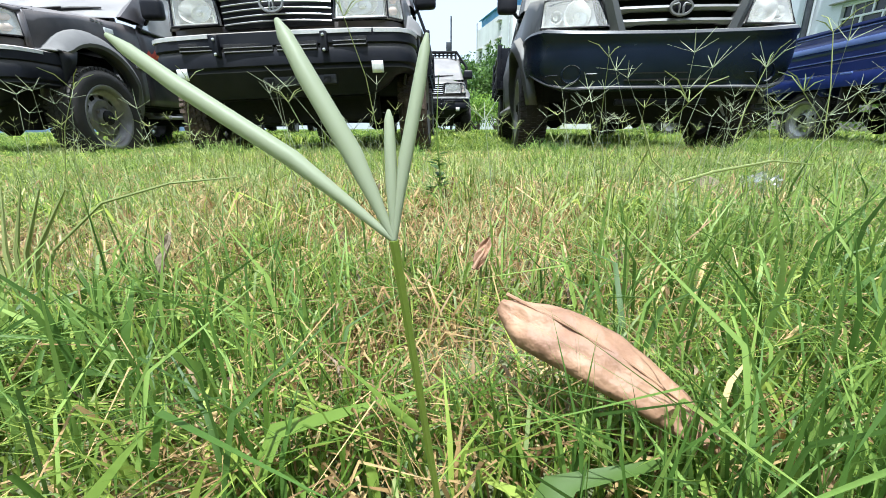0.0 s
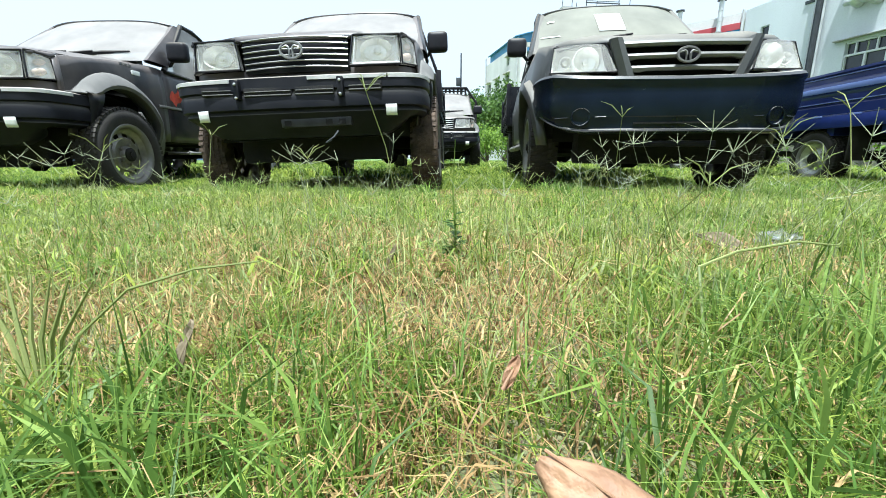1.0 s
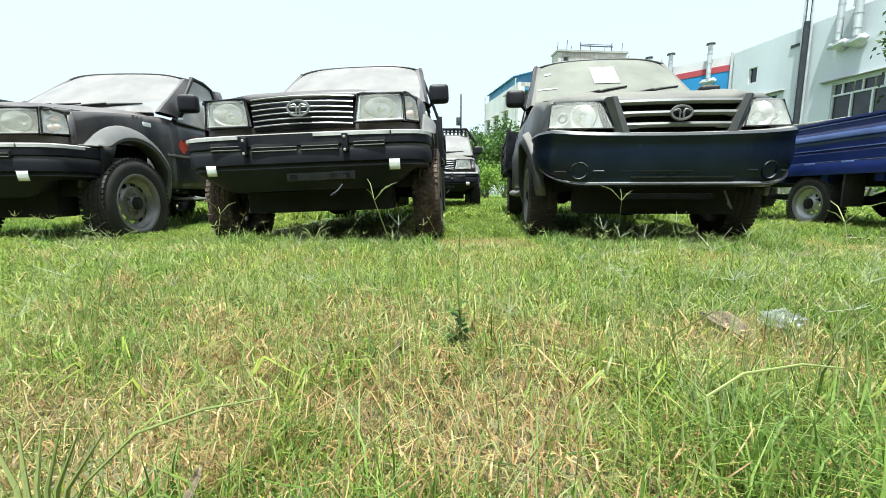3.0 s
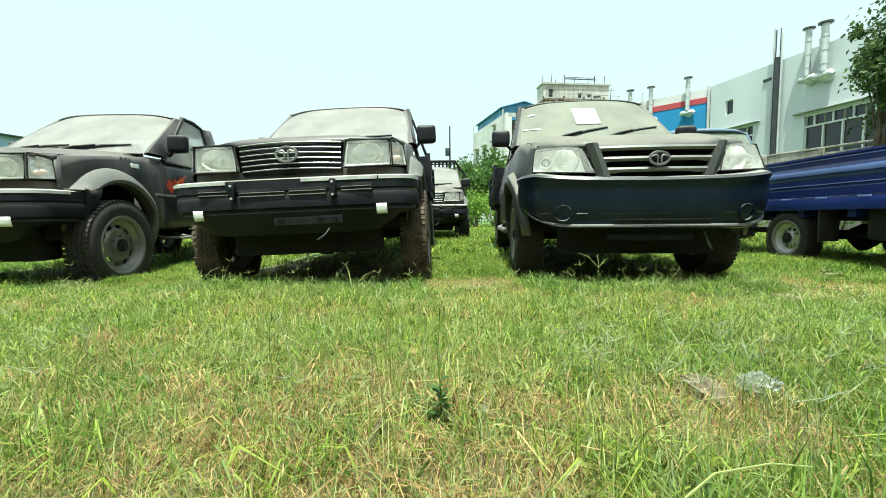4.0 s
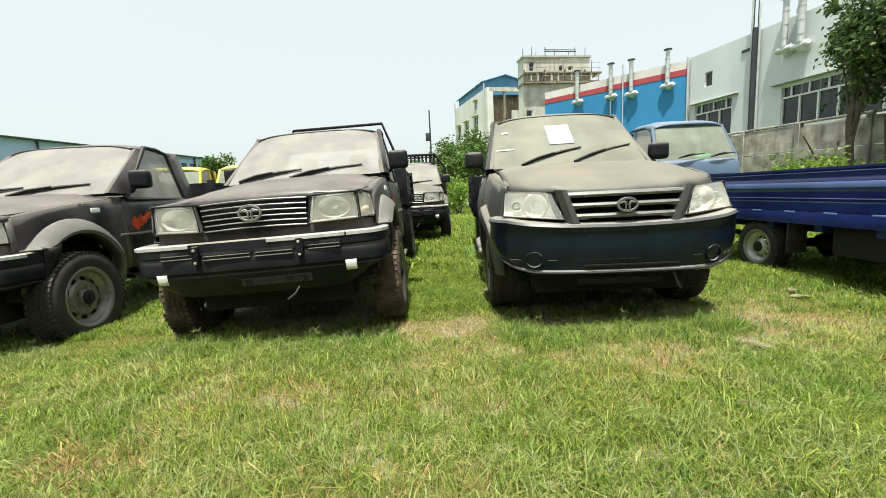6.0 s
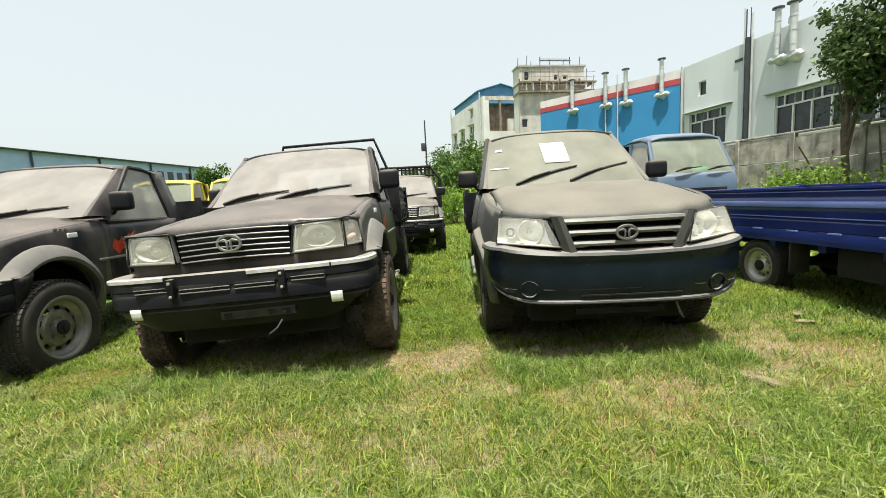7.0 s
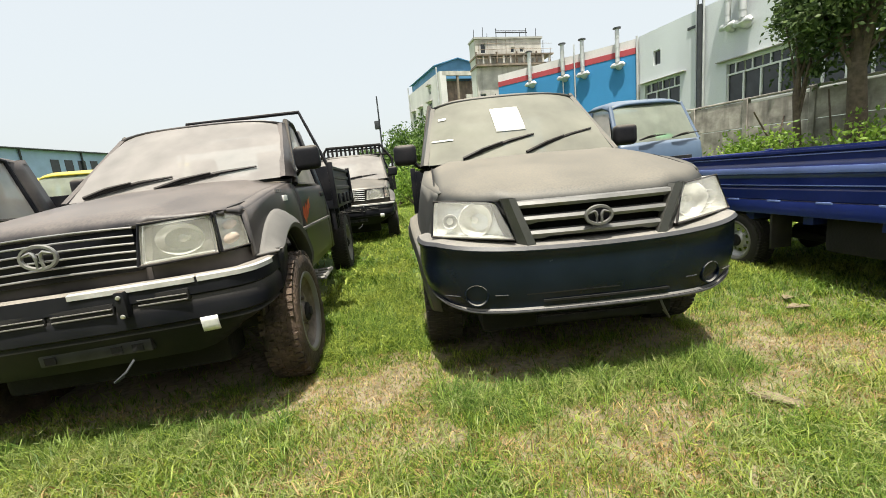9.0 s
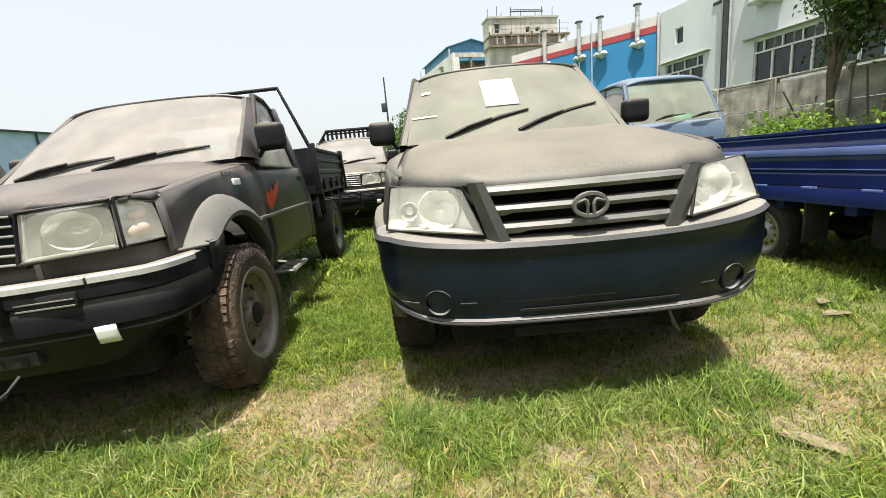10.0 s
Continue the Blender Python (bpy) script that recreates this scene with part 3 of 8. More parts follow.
def cab_shell(t, S, paint):
    """Windscreen, pillars, roof, doors and rear wall of a two-door cab, from a table of its lines."""
    wy0, wz0, ww0 = S["cowl"]            # foot of the windscreen: y, z, half width
    wy1, wz1, ww1 = S["header"]          # its head
    ry, rz, rw = S["roof_back"]
    by, bz, bw = S["belt_back"]
    bow = S.get("bow", 0.10)

    def glass(x, k, proud=0.0):
        """A place on the windscreen: x across, k from foot 0 to head 1."""
        u = x / lerp(ww0, ww1, k)
        bulge = bow * (1 - u * u) * (1 - 0.4 * (2 * k - 1) ** 2)
        return Vector((x, lerp(wy0 + bow, wy1 + bow * 0.6, k) - bulge - proud, lerp(wz0, wz1, k) - 0.05 * k ** 3 * abs(u) ** 5 + proud * 0.8))

    bm = bmesh.new()
    strip(bm, [[glass(u * lerp(ww0, ww1, k), k) for u in np.linspace(-1, 1, 21)] for k in np.linspace(0, 1, 11)])
    ws = part("windscreen", bm, S["glass"], t, "windscreen coated with pale dust")
    ws.visible_shadow = False
    for s in (-1, 1):
        bm = bmesh.new()
        foot, head = Vector((s * ww0, wy0 + bow, wz0)), Vector((s * ww1, wy1 + bow * 0.6, wz1 - 0.045))
        rows = []
        for k in range(9):
            p = lerp(foot, head, k / 8)
            w = lerp(0.19, 0.085, k / 8)
            rows.append([p + Vector((-s * 0.012, -0.012, 0.004)), p + Vector((s * 0.025, -0.012, 0.006)), p + Vector((s * (0.035 + w * 0.10), w * 0.5, 0)), p + Vector((s * (0.03 + w * 0.12), w * 1.3, -0.01)), p + Vector((-s * 0.02, w * 1.2, -0.01)), p + Vector((-s * 0.025, 0.02, -0.01))])
        strip(bm, rows, True)
        part("windscreen_pillar", bm, paint, t)
    bm = bmesh.new()
    rows = []
    for j in range(13):
        v = j / 12
        y = lerp(wy1, ry, v)
        z = lerp(wz1, rz, v) + S.get("crown", 0.06) * math.sin(math.pi * min(1, v * 0.97))
        w = lerp(ww1, rw, v)
        row = []
        for i in range(17):
            u = i / 8 - 1
            x = u * (w + 0.035)
            row.append(Vector((x, y + (bow * 0.6 * u * u - 0.015) * (1 - v), z + 0.004 + 0.022 * (1 - u * u) * min(1, 5 * v) - 0.05 * abs(u) ** 5 * (1 - v) - 0.055 * abs(u) ** 9 * min(1, 4 * v))))
        rows.append(row)
    strip(bm, rows)
    part("roof", bm, paint, t, "roof under settled dust", solid=0.02)
    bm = bmesh.new()
    rows = []
    for k in range(7):
        v = k / 6
        y, z, w = lerp(by, ry, v), lerp(bz, rz, v), lerp(bw, rw + 0.02, v)
        rows.append([Vector((u * w, y - 0.05 * abs(u) ** 6, z)) for u in (-1, -0.97, -0.9, -0.7, -0.3, 0, 0.3, 0.7, 0.9, 0.97, 1)])
    low = [Vector((p.x, p.y, 0.55)) for p in rows[0]]
    strip(bm, [low] + rows[:2])
    vs = [[bm.verts.new(p) for p in row] for row in rows[1:]]
    for a, b in zip(vs, vs[1:]):
        for i in range(10):
            if 2 <= i <= 7 and a is not vs[-2]:
                continue
            bm.faces.new((a[i], a[i + 1], b[i + 1], b[i]))
    part("cab_back", bm, paint, t, solid=0.015)
    for s in (-1, 1):
        # door: skin, glass and its upper frame
        d0, d1 = S["door"]
        beltz = table([(d0, S["belt"][0]), (d1, S["belt"][1])])
        bm = bmesh.new()
        ys = list(np.linspace(d0 + 0.012, d1 - 0.012, 14))
        side_skin(bm, s, ys, S["low"], beltz, S["xf"], 10)
        door = part("door", bm, paint, t, "dusty black cab door", solid=0.03)
        bm = bmesh.new()
        xb = S["xf"]((d0 + d1) / 2, S["belt"][1]) - 0.02
        foot_f = Vector((s * (ww0 + 0.035), wy0 + bow + 0.20, S["belt"][0]))
        head_f = Vector((s * (ww1 + 0.035), wy1 + bow * 0.6 + 0.09, wz1 - 0.02))
        head_b = Vector((s * (rw + 0.015), ry - 0.24, rz - 0.03))
        foot_b = Vector((s * xb, d1 - 0.12, S["belt"][1]))
        pane(bm, foot_f, foot_b, head_b, head_f, 0.02, 6, 6, (s, 0, 0))
        g = part("door_window", bm, "side_glass", door, "dusty side window, its veil paled for sky seen through")
        g.visible_shadow = False
        bm = bmesh.new()
        tube(bm, [foot_f, lerp(foot_f, head_f, 0.5), head_f, lerp(head_f, head_b, 0.5) + Vector((s * 0.012, 0, 0.012)), head_b, lerp(head_b, foot_b, 0.5), foot_b], 0.026, 8)
        tube(bm, [foot_f, foot_b], 0.018, 6)
        part("window_frame", bm, "black_plastic", door)
        bm = bmesh.new()
        rows = []
        for k in range(7):
            v = k / 6
            f, b = lerp(foot_b, head_b, v), lerp(Vector((s * bw, by, bz)), Vector((s * (rw + 0.02), ry, rz)), v)
            rows.append([f + Vector((s * 0.006, 0, 0)), lerp(f, b, 0.5) + Vector((s * 0.02, 0, 0)), b])
        low_row = [Vector((s * S["xf"](y, 0.5), y, S["low"](y))) for y in (d1, (d1 + by) / 2, by)]
        mid_row = [Vector((s * S["xf"](y, 0.85), y, 0.85)) for y in (d1, (d1 + by) / 2, by)]
        strip(bm, [low_row, mid_row] + rows)
        part("rear_pillar", bm, paint, t, solid=0.02)
        bm = bmesh.new()
        hy, hz = d1 - 0.14, S["belt"][1] - 0.10
        hx = S["xf"](hy, hz)
        box(bm, s * hx - 0.012, s * hx + 0.018, hy - 0.08, hy + 0.05, hz - 0.022, hz + 0.022, 0.008)
        part("door_handle", bm, "black_plastic", door)
    # bench seat, wheel and facia seen through the glass
    bm = bmesh.new()
    box(bm, -0.6, 0.6, by - 0.75, by - 0.2, 0.62, 0.85, 0.05)
    for s in (-1, 1):
        box(bm, s * 0.33 - 0.24, s * 0.33 + 0.24, by - 0.32, by - 0.16, 0.8, 1.38, 0.06)
        box(bm, s * 0.33 - 0.12, s * 0.33 + 0.12, by - 0.30, by - 0.18, 1.36, 1.56, 0.04)
    part("seat", bm, "seat_cloth", t)
    bm = bmesh.new()
    box(bm, -ww0 + 0.03, ww0 - 0.03, wy0 + bow + 0.06, wy0 + bow + 0.4, wz0 - 0.28, wz0 - 0.02, 0.05)
    part("facia", bm, "black_plastic", t)
    return glass


def chassis(t, L, wf, wr, w, hub_z, low=0.34):
    bm = bmesh.new()
    for s in (-1, 1):
        box(bm, s * 0.42 - 0.05, s * 0.42 + 0.05, 0.25, L - 0.1, low + 0.14, low + 0.28, 0.01)
    for y in (0.9, 1.9, 2.9, L - 0.3):
        box(bm, -0.42, 0.42, y - 0.05, y + 0.05, low + 0.16, low + 0.26)
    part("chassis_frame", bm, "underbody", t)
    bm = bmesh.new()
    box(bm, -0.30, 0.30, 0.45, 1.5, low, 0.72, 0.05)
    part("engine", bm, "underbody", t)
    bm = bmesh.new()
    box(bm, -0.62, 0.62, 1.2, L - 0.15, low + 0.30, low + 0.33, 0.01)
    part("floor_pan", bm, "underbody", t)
    # unseen block added under the nose, to deepen the shade beneath
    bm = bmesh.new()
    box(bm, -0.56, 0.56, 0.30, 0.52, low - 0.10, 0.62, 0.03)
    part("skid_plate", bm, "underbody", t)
    for y in (wf, wr):
        bm = bmesh.new()
        tube(bm, [(-w, y, hub_z), (w, y, hub_z)], 0.05, 10)
        tube(bm, [(0, y - 0.16, hub_z - 0.02), (0, y, hub_z - 0.03), (0, y + 0.16, hub_z)], [0.06, 0.15, 0.06], 10)
        part("axle", bm, "underbody", t)
    bm = bmesh.new()
    tube(bm, [(-0.3, 1.2, low), (-0.32, 2.4, low - 0.02), (-0.3, L - 0.2, low + 0.02)], 0.035, 8)
    part("exhaust_pipe", bm, "underbody", t)
    # inner wings above the wheels
    bm = bmesh.new()
    for y in (wf,):
        for s in (-1, 1):
            rows = []
            for k in range(13):
                a = math.pi * k / 12
                rows.append([Vector((s * x, y + 0.43 * math.cos(a), hub_z + 0.03 + 0.43 * math.sin(a))) for x in (0.45, w - 0.03)])
            strip(bm, rows)
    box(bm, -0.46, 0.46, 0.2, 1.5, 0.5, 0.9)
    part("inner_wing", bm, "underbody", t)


def dropside_deck(t, y0, y1, hw, z0, z1, mat, cage=True, head_top=1.95, head_half=0.56):
    """A dropside load deck: floor, ribbed side boards, posts, and a tubular headboard."""
    bm = bmesh.new()
    box(bm, -hw, hw, y0, y1, z0 - 0.10, z0, 0.008)
    for y in np.arange(y0 + 0.2, y1, 0.5):
        box(bm, -hw, hw, y - 0.03, y + 0.03, z0 - 0.17, z0 - 0.095)
    part("deck_floor", bm, mat, t)
    for s in (-1, 1):
        bm = bmesh.new()
        h = z1 - z0
        prof = [(0, 0), (0.0, 0.06), (-0.018, 0.09), (-0.018, 0.28), (0, 0.31), (0, 0.40), (-0.018, 0.43), (-0.018, 0.62), (0, 0.65), (0, 0.74), (-0.018, 0.77), (-0.018, 0.90), (0.012, 0.93), (0.012, 1.0), (-0.03, 1.0), (-0.03, 0)]
        strip(bm, [[Vector((s * (hw + o), y, z0 + h * v)) for o, v in prof] for y in (y0 + 0.06, (y0 + y1) / 2, y1 - 0.06)], True)
        board = part("side_board", bm, mat, t, "ribbed steel drop side")
        for y in np.linspace(y0 + 0.3, y1 - 0.3, 4):
            bm = bmesh.new()
            box(bm, s * (hw + 0.02) - 0.015, s * (hw + 0.02) + 0.015, y - 0.04, y + 0.04, z0 - 0.06, z0 + 0.07, 0.004)
            part("hinge", bm, mat, board)
        for y in (y0 + 0.03, y1 - 0.03):
            bm = bmesh.new()
            box(bm, s * hw - 0.03, s * hw + 0.03, y - 0.035, y + 0.035, z0 - 0.1, z1 + 0.04, 0.006)
            part("corner_post", bm, mat, t)
    bm = bmesh.new()
    box(bm, -hw, hw, y1 - 0.04, y1, z0, z1, 0.008)
    part("tail_board", bm, mat, t)
    bm = bmesh.new()
    box(bm, -hw, hw, y0, y0 + 0.03, z0, z1, 0.006)
    part("head_board", bm, mat, t)
    if cage:
        bm = bmesh.new()
        y = y0 + 0.02
        tube(bm, [(-hw + 0.02, y, z1), (-head_half, y, head_top), (head_half, y, head_top), (hw - 0.02, y, z1)], 0.021, 8)
        part("headboard_frame", bm, mat, t, "black tubular headboard frame")


def headlamp(parent, a, b, c, d, depth, bezel=0.018, bezel_mat="dusty_chrome", bowls=1, bulge=0.02, rim_way=(0, -1, 0), wide=1.0, inner=False):
    """A lamp between four corners (bottom left, bottom right, top right, top left): housing, bowl, bulb, bezel and lens."""
    a, b, c, d = map(Vector, (a, b, c, d))
    mid = (a + b + c + d) / 4
    back = Vector((0, depth, 0))
    bm = bmesh.new()
    out = [a, b, c, d]
    inn = [lerp(p, mid, 0.10) + back for p in out]
    strip(bm, [out + [a], inn + [inn[0]]])
    bm.faces.new([bm.verts.new(p) for p in inn])
    house = part("headlamp", bm, "reflector", parent, "headlamp with clear lens and bright reflector")
    bm = bmesh.new()
    r = min((b - a).length, (d - a).length) * 0.44
    for k in range(bowls):
        cx = lerp(lerp(a, d, 0.5), lerp(b, c, 0.5), (k + 0.5) / bowls if bowls > 1 else 0.5) + back * 0.35
        lathe(bm, [(0, r), (-0.01, r * 1.02), (0.03, r * 0.85), (0.06, r * 0.5), (0.07, 0.02)], cx, "y", 24, 1)
        lathe(bm, [(0.07, 0.02), (0.02, 0.02), (0.01, 0.0)], cx, "y", 10, 1)
    for v in bm.verts:
        v.co.x = mid.x + (v.co.x - mid.x) * wide
        v.co.z = mid.z + (v.co.z - mid.z) / wide ** 0.5
    part("reflector_bowl", bm, "reflector", house)
    if inner:
        bm = bmesh.new()
        tube(bm, [lerp(p, mid, 0.10) + Vector((0, 0.004, 0)) for p in (a, b, c, d, a)], 0.007, 8)
        part("inner_frame", bm, "dusty_chrome", house, "bright inner frame")
    bm = bmesh.new()
    tube(bm, [lerp(p, mid, -0.01) + Vector((0, -0.006, 0)) for p in (a, b, c, d, a)], bezel, 8)
    part("bezel", bm, bezel_mat, house)
    bm = bmesh.new()
    pane(bm, lerp(a, mid, 0.03), lerp(b, mid, 0.03), lerp(c, mid, 0.03), lerp(d, mid, 0.03), bulge, 10, 6, rim_way)
    lens = part("lens", bm, "lens", house, "clear lens with a film of dust")
    lens.visible_shadow = False
    return house


def square_nosed_pickup(m, paint="black_paint", label="black single-cab pickup with bright grille, dusty, parked on grass", front_mat="muddy_rubber", steps=True, cage=True):
    """A single-cab pickup with upright rectangular lamps, flared wings and a dropside deck. Nose at y = 0, facing -y."""
    t = thing("pickup_truck", label, "pickup truck", "parked pickups", m)
    HZ, R, WF, WR = 0.37, 0.395, 0.78, 3.75
    hw = 0.80
    AZ = HZ + 0.07
    low = arch_floor(0.47, (WF, WR), 0.44, AZ)

    def xf(y, z):
        nose = 0.03 * max(0, (0.5 - y) / 0.5) ** 2
        return hw - nose - 0.05 * max(0, (z - 0.95) / 0.3) ** 2 - 0.03 * max(0, (0.62 - z) / 0.2) ** 2

    bonnet_z = table([(0.0, 1.050), (0.25, 1.092), (0.8, 1.175), (1.35, 1.232)])
    # bonnet with a raised centre panel
    bm = bmesh.new()
    rows = []
    for j in range(13):
        y = lerp(0.075, 1.34, (j / 12) ** 1.15)
        row = []
        for i in range(25):
            u = i / 12 - 1
            x = u * 0.735
            k = 1 / (1 + math.exp((abs(x) - lerp(0.43, 0.56, j / 12)) / 0.010))
            z = bonnet_z(y) - 0.05 * abs(u) ** 3 * lerp(0.25, 1, min(1, j / 5)) + 0.028 * k * min(1, 0.3 + j / 4) + ((-0.035 if abs(x) < 0.37 else -0.008) if j == 0 else 0)
            row.append(Vector((x, y + 0.06 * abs(u) ** 3 * (1 - j / 12), z)))
        rows.append(row)
    strip(bm, rows)
    part("bonnet", bm, paint, t, "bonnet with a raised centre panel under dust", solid=0.02)
    for i, s in ((0, -1), (24, 1)):
        gap = bmesh.new()
        tube(gap, [row[i] + Vector((s * 0.003, 0, 0.001)) for row in rows[1:]], 0.0045, 6)
        part("shut_line", gap, "underbody", t)
    for s in (-1, 1):
        bm = bmesh.new()
        ys = sorted(set([0.275, 0.30] + list(np.linspace(WF - 0.44, WF + 0.44, 19)) + [1.3, 1.38, 1.45]))
        top = lambda y: bonnet_z(min(y, 1.35)) - 0.055
        side_skin(bm, s, ys, low, top, xf, 8)
        rows = [[Vector((s * xf(y, top(y)), y, top(y))), Vector((s * 0.74, y, top(y) + 0.012)), Vector((s * 0.70, y, top(y) + 0.006))] for y in ys]
        strip(bm, rows)
        wing = part("front_wing", bm, paint, t, "front wing", solid=0.012)
        # flare over the front wheel
        bm = bmesh.new()
        rows = []
        n = 20
        for k in range(n + 1):
            a = lerp(0.50, math.pi + 0.30, k / n)
            ca, sa = math.cos(a), math.sin(a)
            yy, zz = WF - 0.44 * ca, AZ + 0.44 * sa
            out = 0.085 * min(1, max(0.25, sa * 1.6 + 0.3))
            base = xf(yy, zz)
            rows.append([Vector((s * (base - 0.03), yy, zz)), Vector((s * (base + out), yy - 0.004 * ca, zz + 0.004 * sa)), Vector((s * (base + out + 0.012), yy - 0.03 * ca, zz + 0.03 * sa)), Vector((s * (base + out * 0.85), yy - 0.075 * ca, zz + 0.075 * sa)), Vector((s * (base + 0.02), yy - 0.12 * ca, zz + 0.12 * sa)), Vector((s * (base - 0.01), yy - 0.135 * ca, zz + 0.135 * sa))])
            if ca > 0.1:
                rows[-1] = [Vector((p.x, p.y, max(p.z, 0.80))) for p in rows[-1]]
        strip(bm, rows)
        part("wheel_arch_flare", bm, "flare_plastic", t, "grey plastic wheel-arch flare, dusty on top", solid=0.012)
        # side repeater, scuttle badge and the flame sticker on the door
        bm = bmesh.new()
        box(bm, s * (xf(1.07, 1.07) + 0.004) - 0.008, s * (xf(1.07, 1.07) + 0.004) + 0.008, 1.02, 1.12, 1.05, 1.09, 0.006)
        part("side_repeater", bm, "white_sticker", wing, "pale side repeater lamp")
        bm = bmesh.new()
        for q in range(3):
            box(bm, s * xf(1.0, 1.12) - 0.004, s * xf(1.0, 1.12) + 0.006, 0.90 + q * 0.05, 0.935 + q * 0.05, 1.115, 1.132)
        part("model_badge", bm, "dusty_silver", wing, smooth=False)
        bm = bmesh.new()
        for cy, cz, q in ((1.62, 0.92, 0.85), (1.70, 0.945, 0.7), (1.79, 0.99, 0.55)):
            x = s * (xf(cy, cz) + 0.0035)
            ring = [bm.verts.new((x, cy + q * (0.10 * math.cos(a) - 0.03), cz + q * 0.075 * math.sin(a) * (1 + 0.35 * math.cos(5 * a + cy * 9)))) for a in np.linspace(0, 2 * math.pi, 17)[:-1]]
            bm.faces.new(ring)
        part("flame_sticker", bm, "red_decal", t, "red and orange flame sticker", smooth=False)
        bm = bmesh.new()
        for cy, cz in ((1.70, 0.96), (1.81, 1.015)):
            x = s * (xf(cy, cz) + 0.006)
            bm.faces.new([bm.verts.new((x, cy + dy, cz + dz)) for dy, dz in ((-0.06, -0.03), (0.0, -0.012), (0.07, 0.045), (0.0, 0.02))])
        part("flame_tip", bm, "orange_decal", t, smooth=False)
        # side moulding and step
        bm = bmesh.new()
        box(bm, s * (xf(2.0, 0.82) + 0.006) - 0.008, s * (xf(2.0, 0.82) + 0.006) + 0.010, 1.32, 2.72, 0.80, 0.825, 0.005)
        part("side_moulding", bm, "dusty_silver", t)
        if steps:
            bm = bmesh.new()
            for x in (0.72, 0.86):
                tube(bm, [(s * x, 1.62, 0.36), (s * x, 2.0, 0.36)], 0.018, 6)
            for y in (1.62, 1.74, 1.86, 2.0):
                tube(bm, [(s * 0.55, y, 0.40 if y in (1.62, 2.0) else 0.36), (s * 0.72, y, 0.36), (s * 0.86, y, 0.36)], 0.014, 6)
            part("side_step", bm, "dusty_silver", t, "tubular side step")
        wheel(t, s * 0.81, WF - 0.06, R + 0.006, 0.215, s, "rim_muddy" if front_mat == "muddy_rubber" else "rim_steel", front_mat, hub_z=HZ - 0.035, rim_r=0.242)
        wheel(t, s * 0.75, WR, R, 0.215, s, tyre="rubber", hub_z=HZ, rim_r=0.235)
        mirror(t, s * (0.90 if s > 0 else 0.86), 1.60 if s > 0 else 1.66, 1.365 if s > 0 else 1.33, s, 0.20 if s > 0 else 0.12, 0.19)
    S = dict(cowl=(1.20, 1.225, 0.75), header=(1.91, 1.765, 0.645), roof_back=(2.72, 1.74, 0.64), belt_back=(2.86, 1.16, 0.76), door=(1.45, 2.70), belt=(1.17, 1.16), low=low, xf=xf, glass="windscreen", bow=0.10, crown=0.035)
    glass = cab_shell(t, S, paint)
    bm = bmesh.new()
    strip(bm, [[Vector((-0.70, 1.31, 1.18)), Vector((-0.4, 1.29, 1.21)), Vector((0.4, 1.29, 1.21)), Vector((0.70, 1.31, 1.18))], [Vector((-0.71, 1.42, 1.19)), Vector((-0.4, 1.40, 1.205)), Vector((0.4, 1.40, 1.205)), Vector((0.71, 1.42, 1.19))]])
    part("scuttle", bm, "black_plastic", t, solid=0.02)
    lift = (0, -0.018, 0.014)
    wiper(t, glass(-0.62, 0.03), glass(-0.02, 0.17), lift, 0.012)
    wiper(t, glass(-0.12, 0.03), glass(0.56, 0.18), lift, 0.012)
    # nose: dark panel, grille bars, badge, lamps
    bm = bmesh.new()
    box(bm, -0.655, 0.655, 0.225, 0.36, 0.62, 1.035, 0.02)
    part("nose_panel", bm, paint, t)
    bm = bmesh.new()
    gx0, gx1, gz0, gz1 = -0.355, 0.355, 0.845, 1.03
    box(bm, gx0, gx1, 0.085, 0.13, gz0 - 0.02, gz1 + 0.012, 0.008)
    fill = bmesh.new()
    box(fill, -0.384, 0.384, 0.1135, 0.15, 0.70, 0.848, 0.003)
    part("nose_filler", fill, paint, t)
    grille = part("grille", bm, "black_plastic", t, "black grille with bright horizontal bars")
    for k in range(6):
        z = lerp(gz0, gz1 - 0.004, k / 5)
        bm = bmesh.new()
        bend = lambda x: 0.055 + 0.03 * (x / 0.375) ** 2
        tube(bm, [(x, bend(x), z + 0.012 * (1 - (x / 0.375) ** 2)) for x in np.linspace(gx0 - 0.004 + 0.012 * (5 - k) / 5, gx1 + 0.004 - 0.012 * (5 - k) / 5, 11)], 0.0052, 6)
        part("grille_bar", bm, "grille_chrome", grille)
    emblem(grille, (-0.008, 0.030, (gz0 + gz1) / 2 + 0.014), 0.072, 0.050, "grille_chrome")
    for s in (-1, 1):
        a, b = (0.368, 0.054, 0.848), (0.698, 0.104, 0.857)
        c, d = (0.692, 0.120, 1.042), (0.396, 0.072, 1.034)
        quad = [a, b, c, d] if s > 0 else [(-b[0], *b[1:]), (-a[0], *a[1:]), (-d[0], *d[1:]), (-c[0], *c[1:])]
        headlamp(t, *quad, 0.07, 0.008, "black_plastic", wide=1.3, inner=True)
        a, b = (0.710, 0.108, 0.860), (0.798, 0.235, 0.866)
        c, d = (0.778, 0.240, 1.014), (0.704, 0.123, 1.041)
        quad = [a, b, c, d] if s > 0 else [(-b[0], *b[1:]), (-a[0], *a[1:]), (-d[0], *d[1:]), (-c[0], *c[1:])]
        bm = bmesh.new()
        back = [Vector(p) + Vector((-s * 0.03, 0.04, 0)) for p in quad]
        strip(bm, [[Vector(p) for p in quad] + [Vector(quad[0])], back + [back[0]]])
        bm.faces.new([bm.verts.new(p) for p in back])
        cap = bmesh.new()
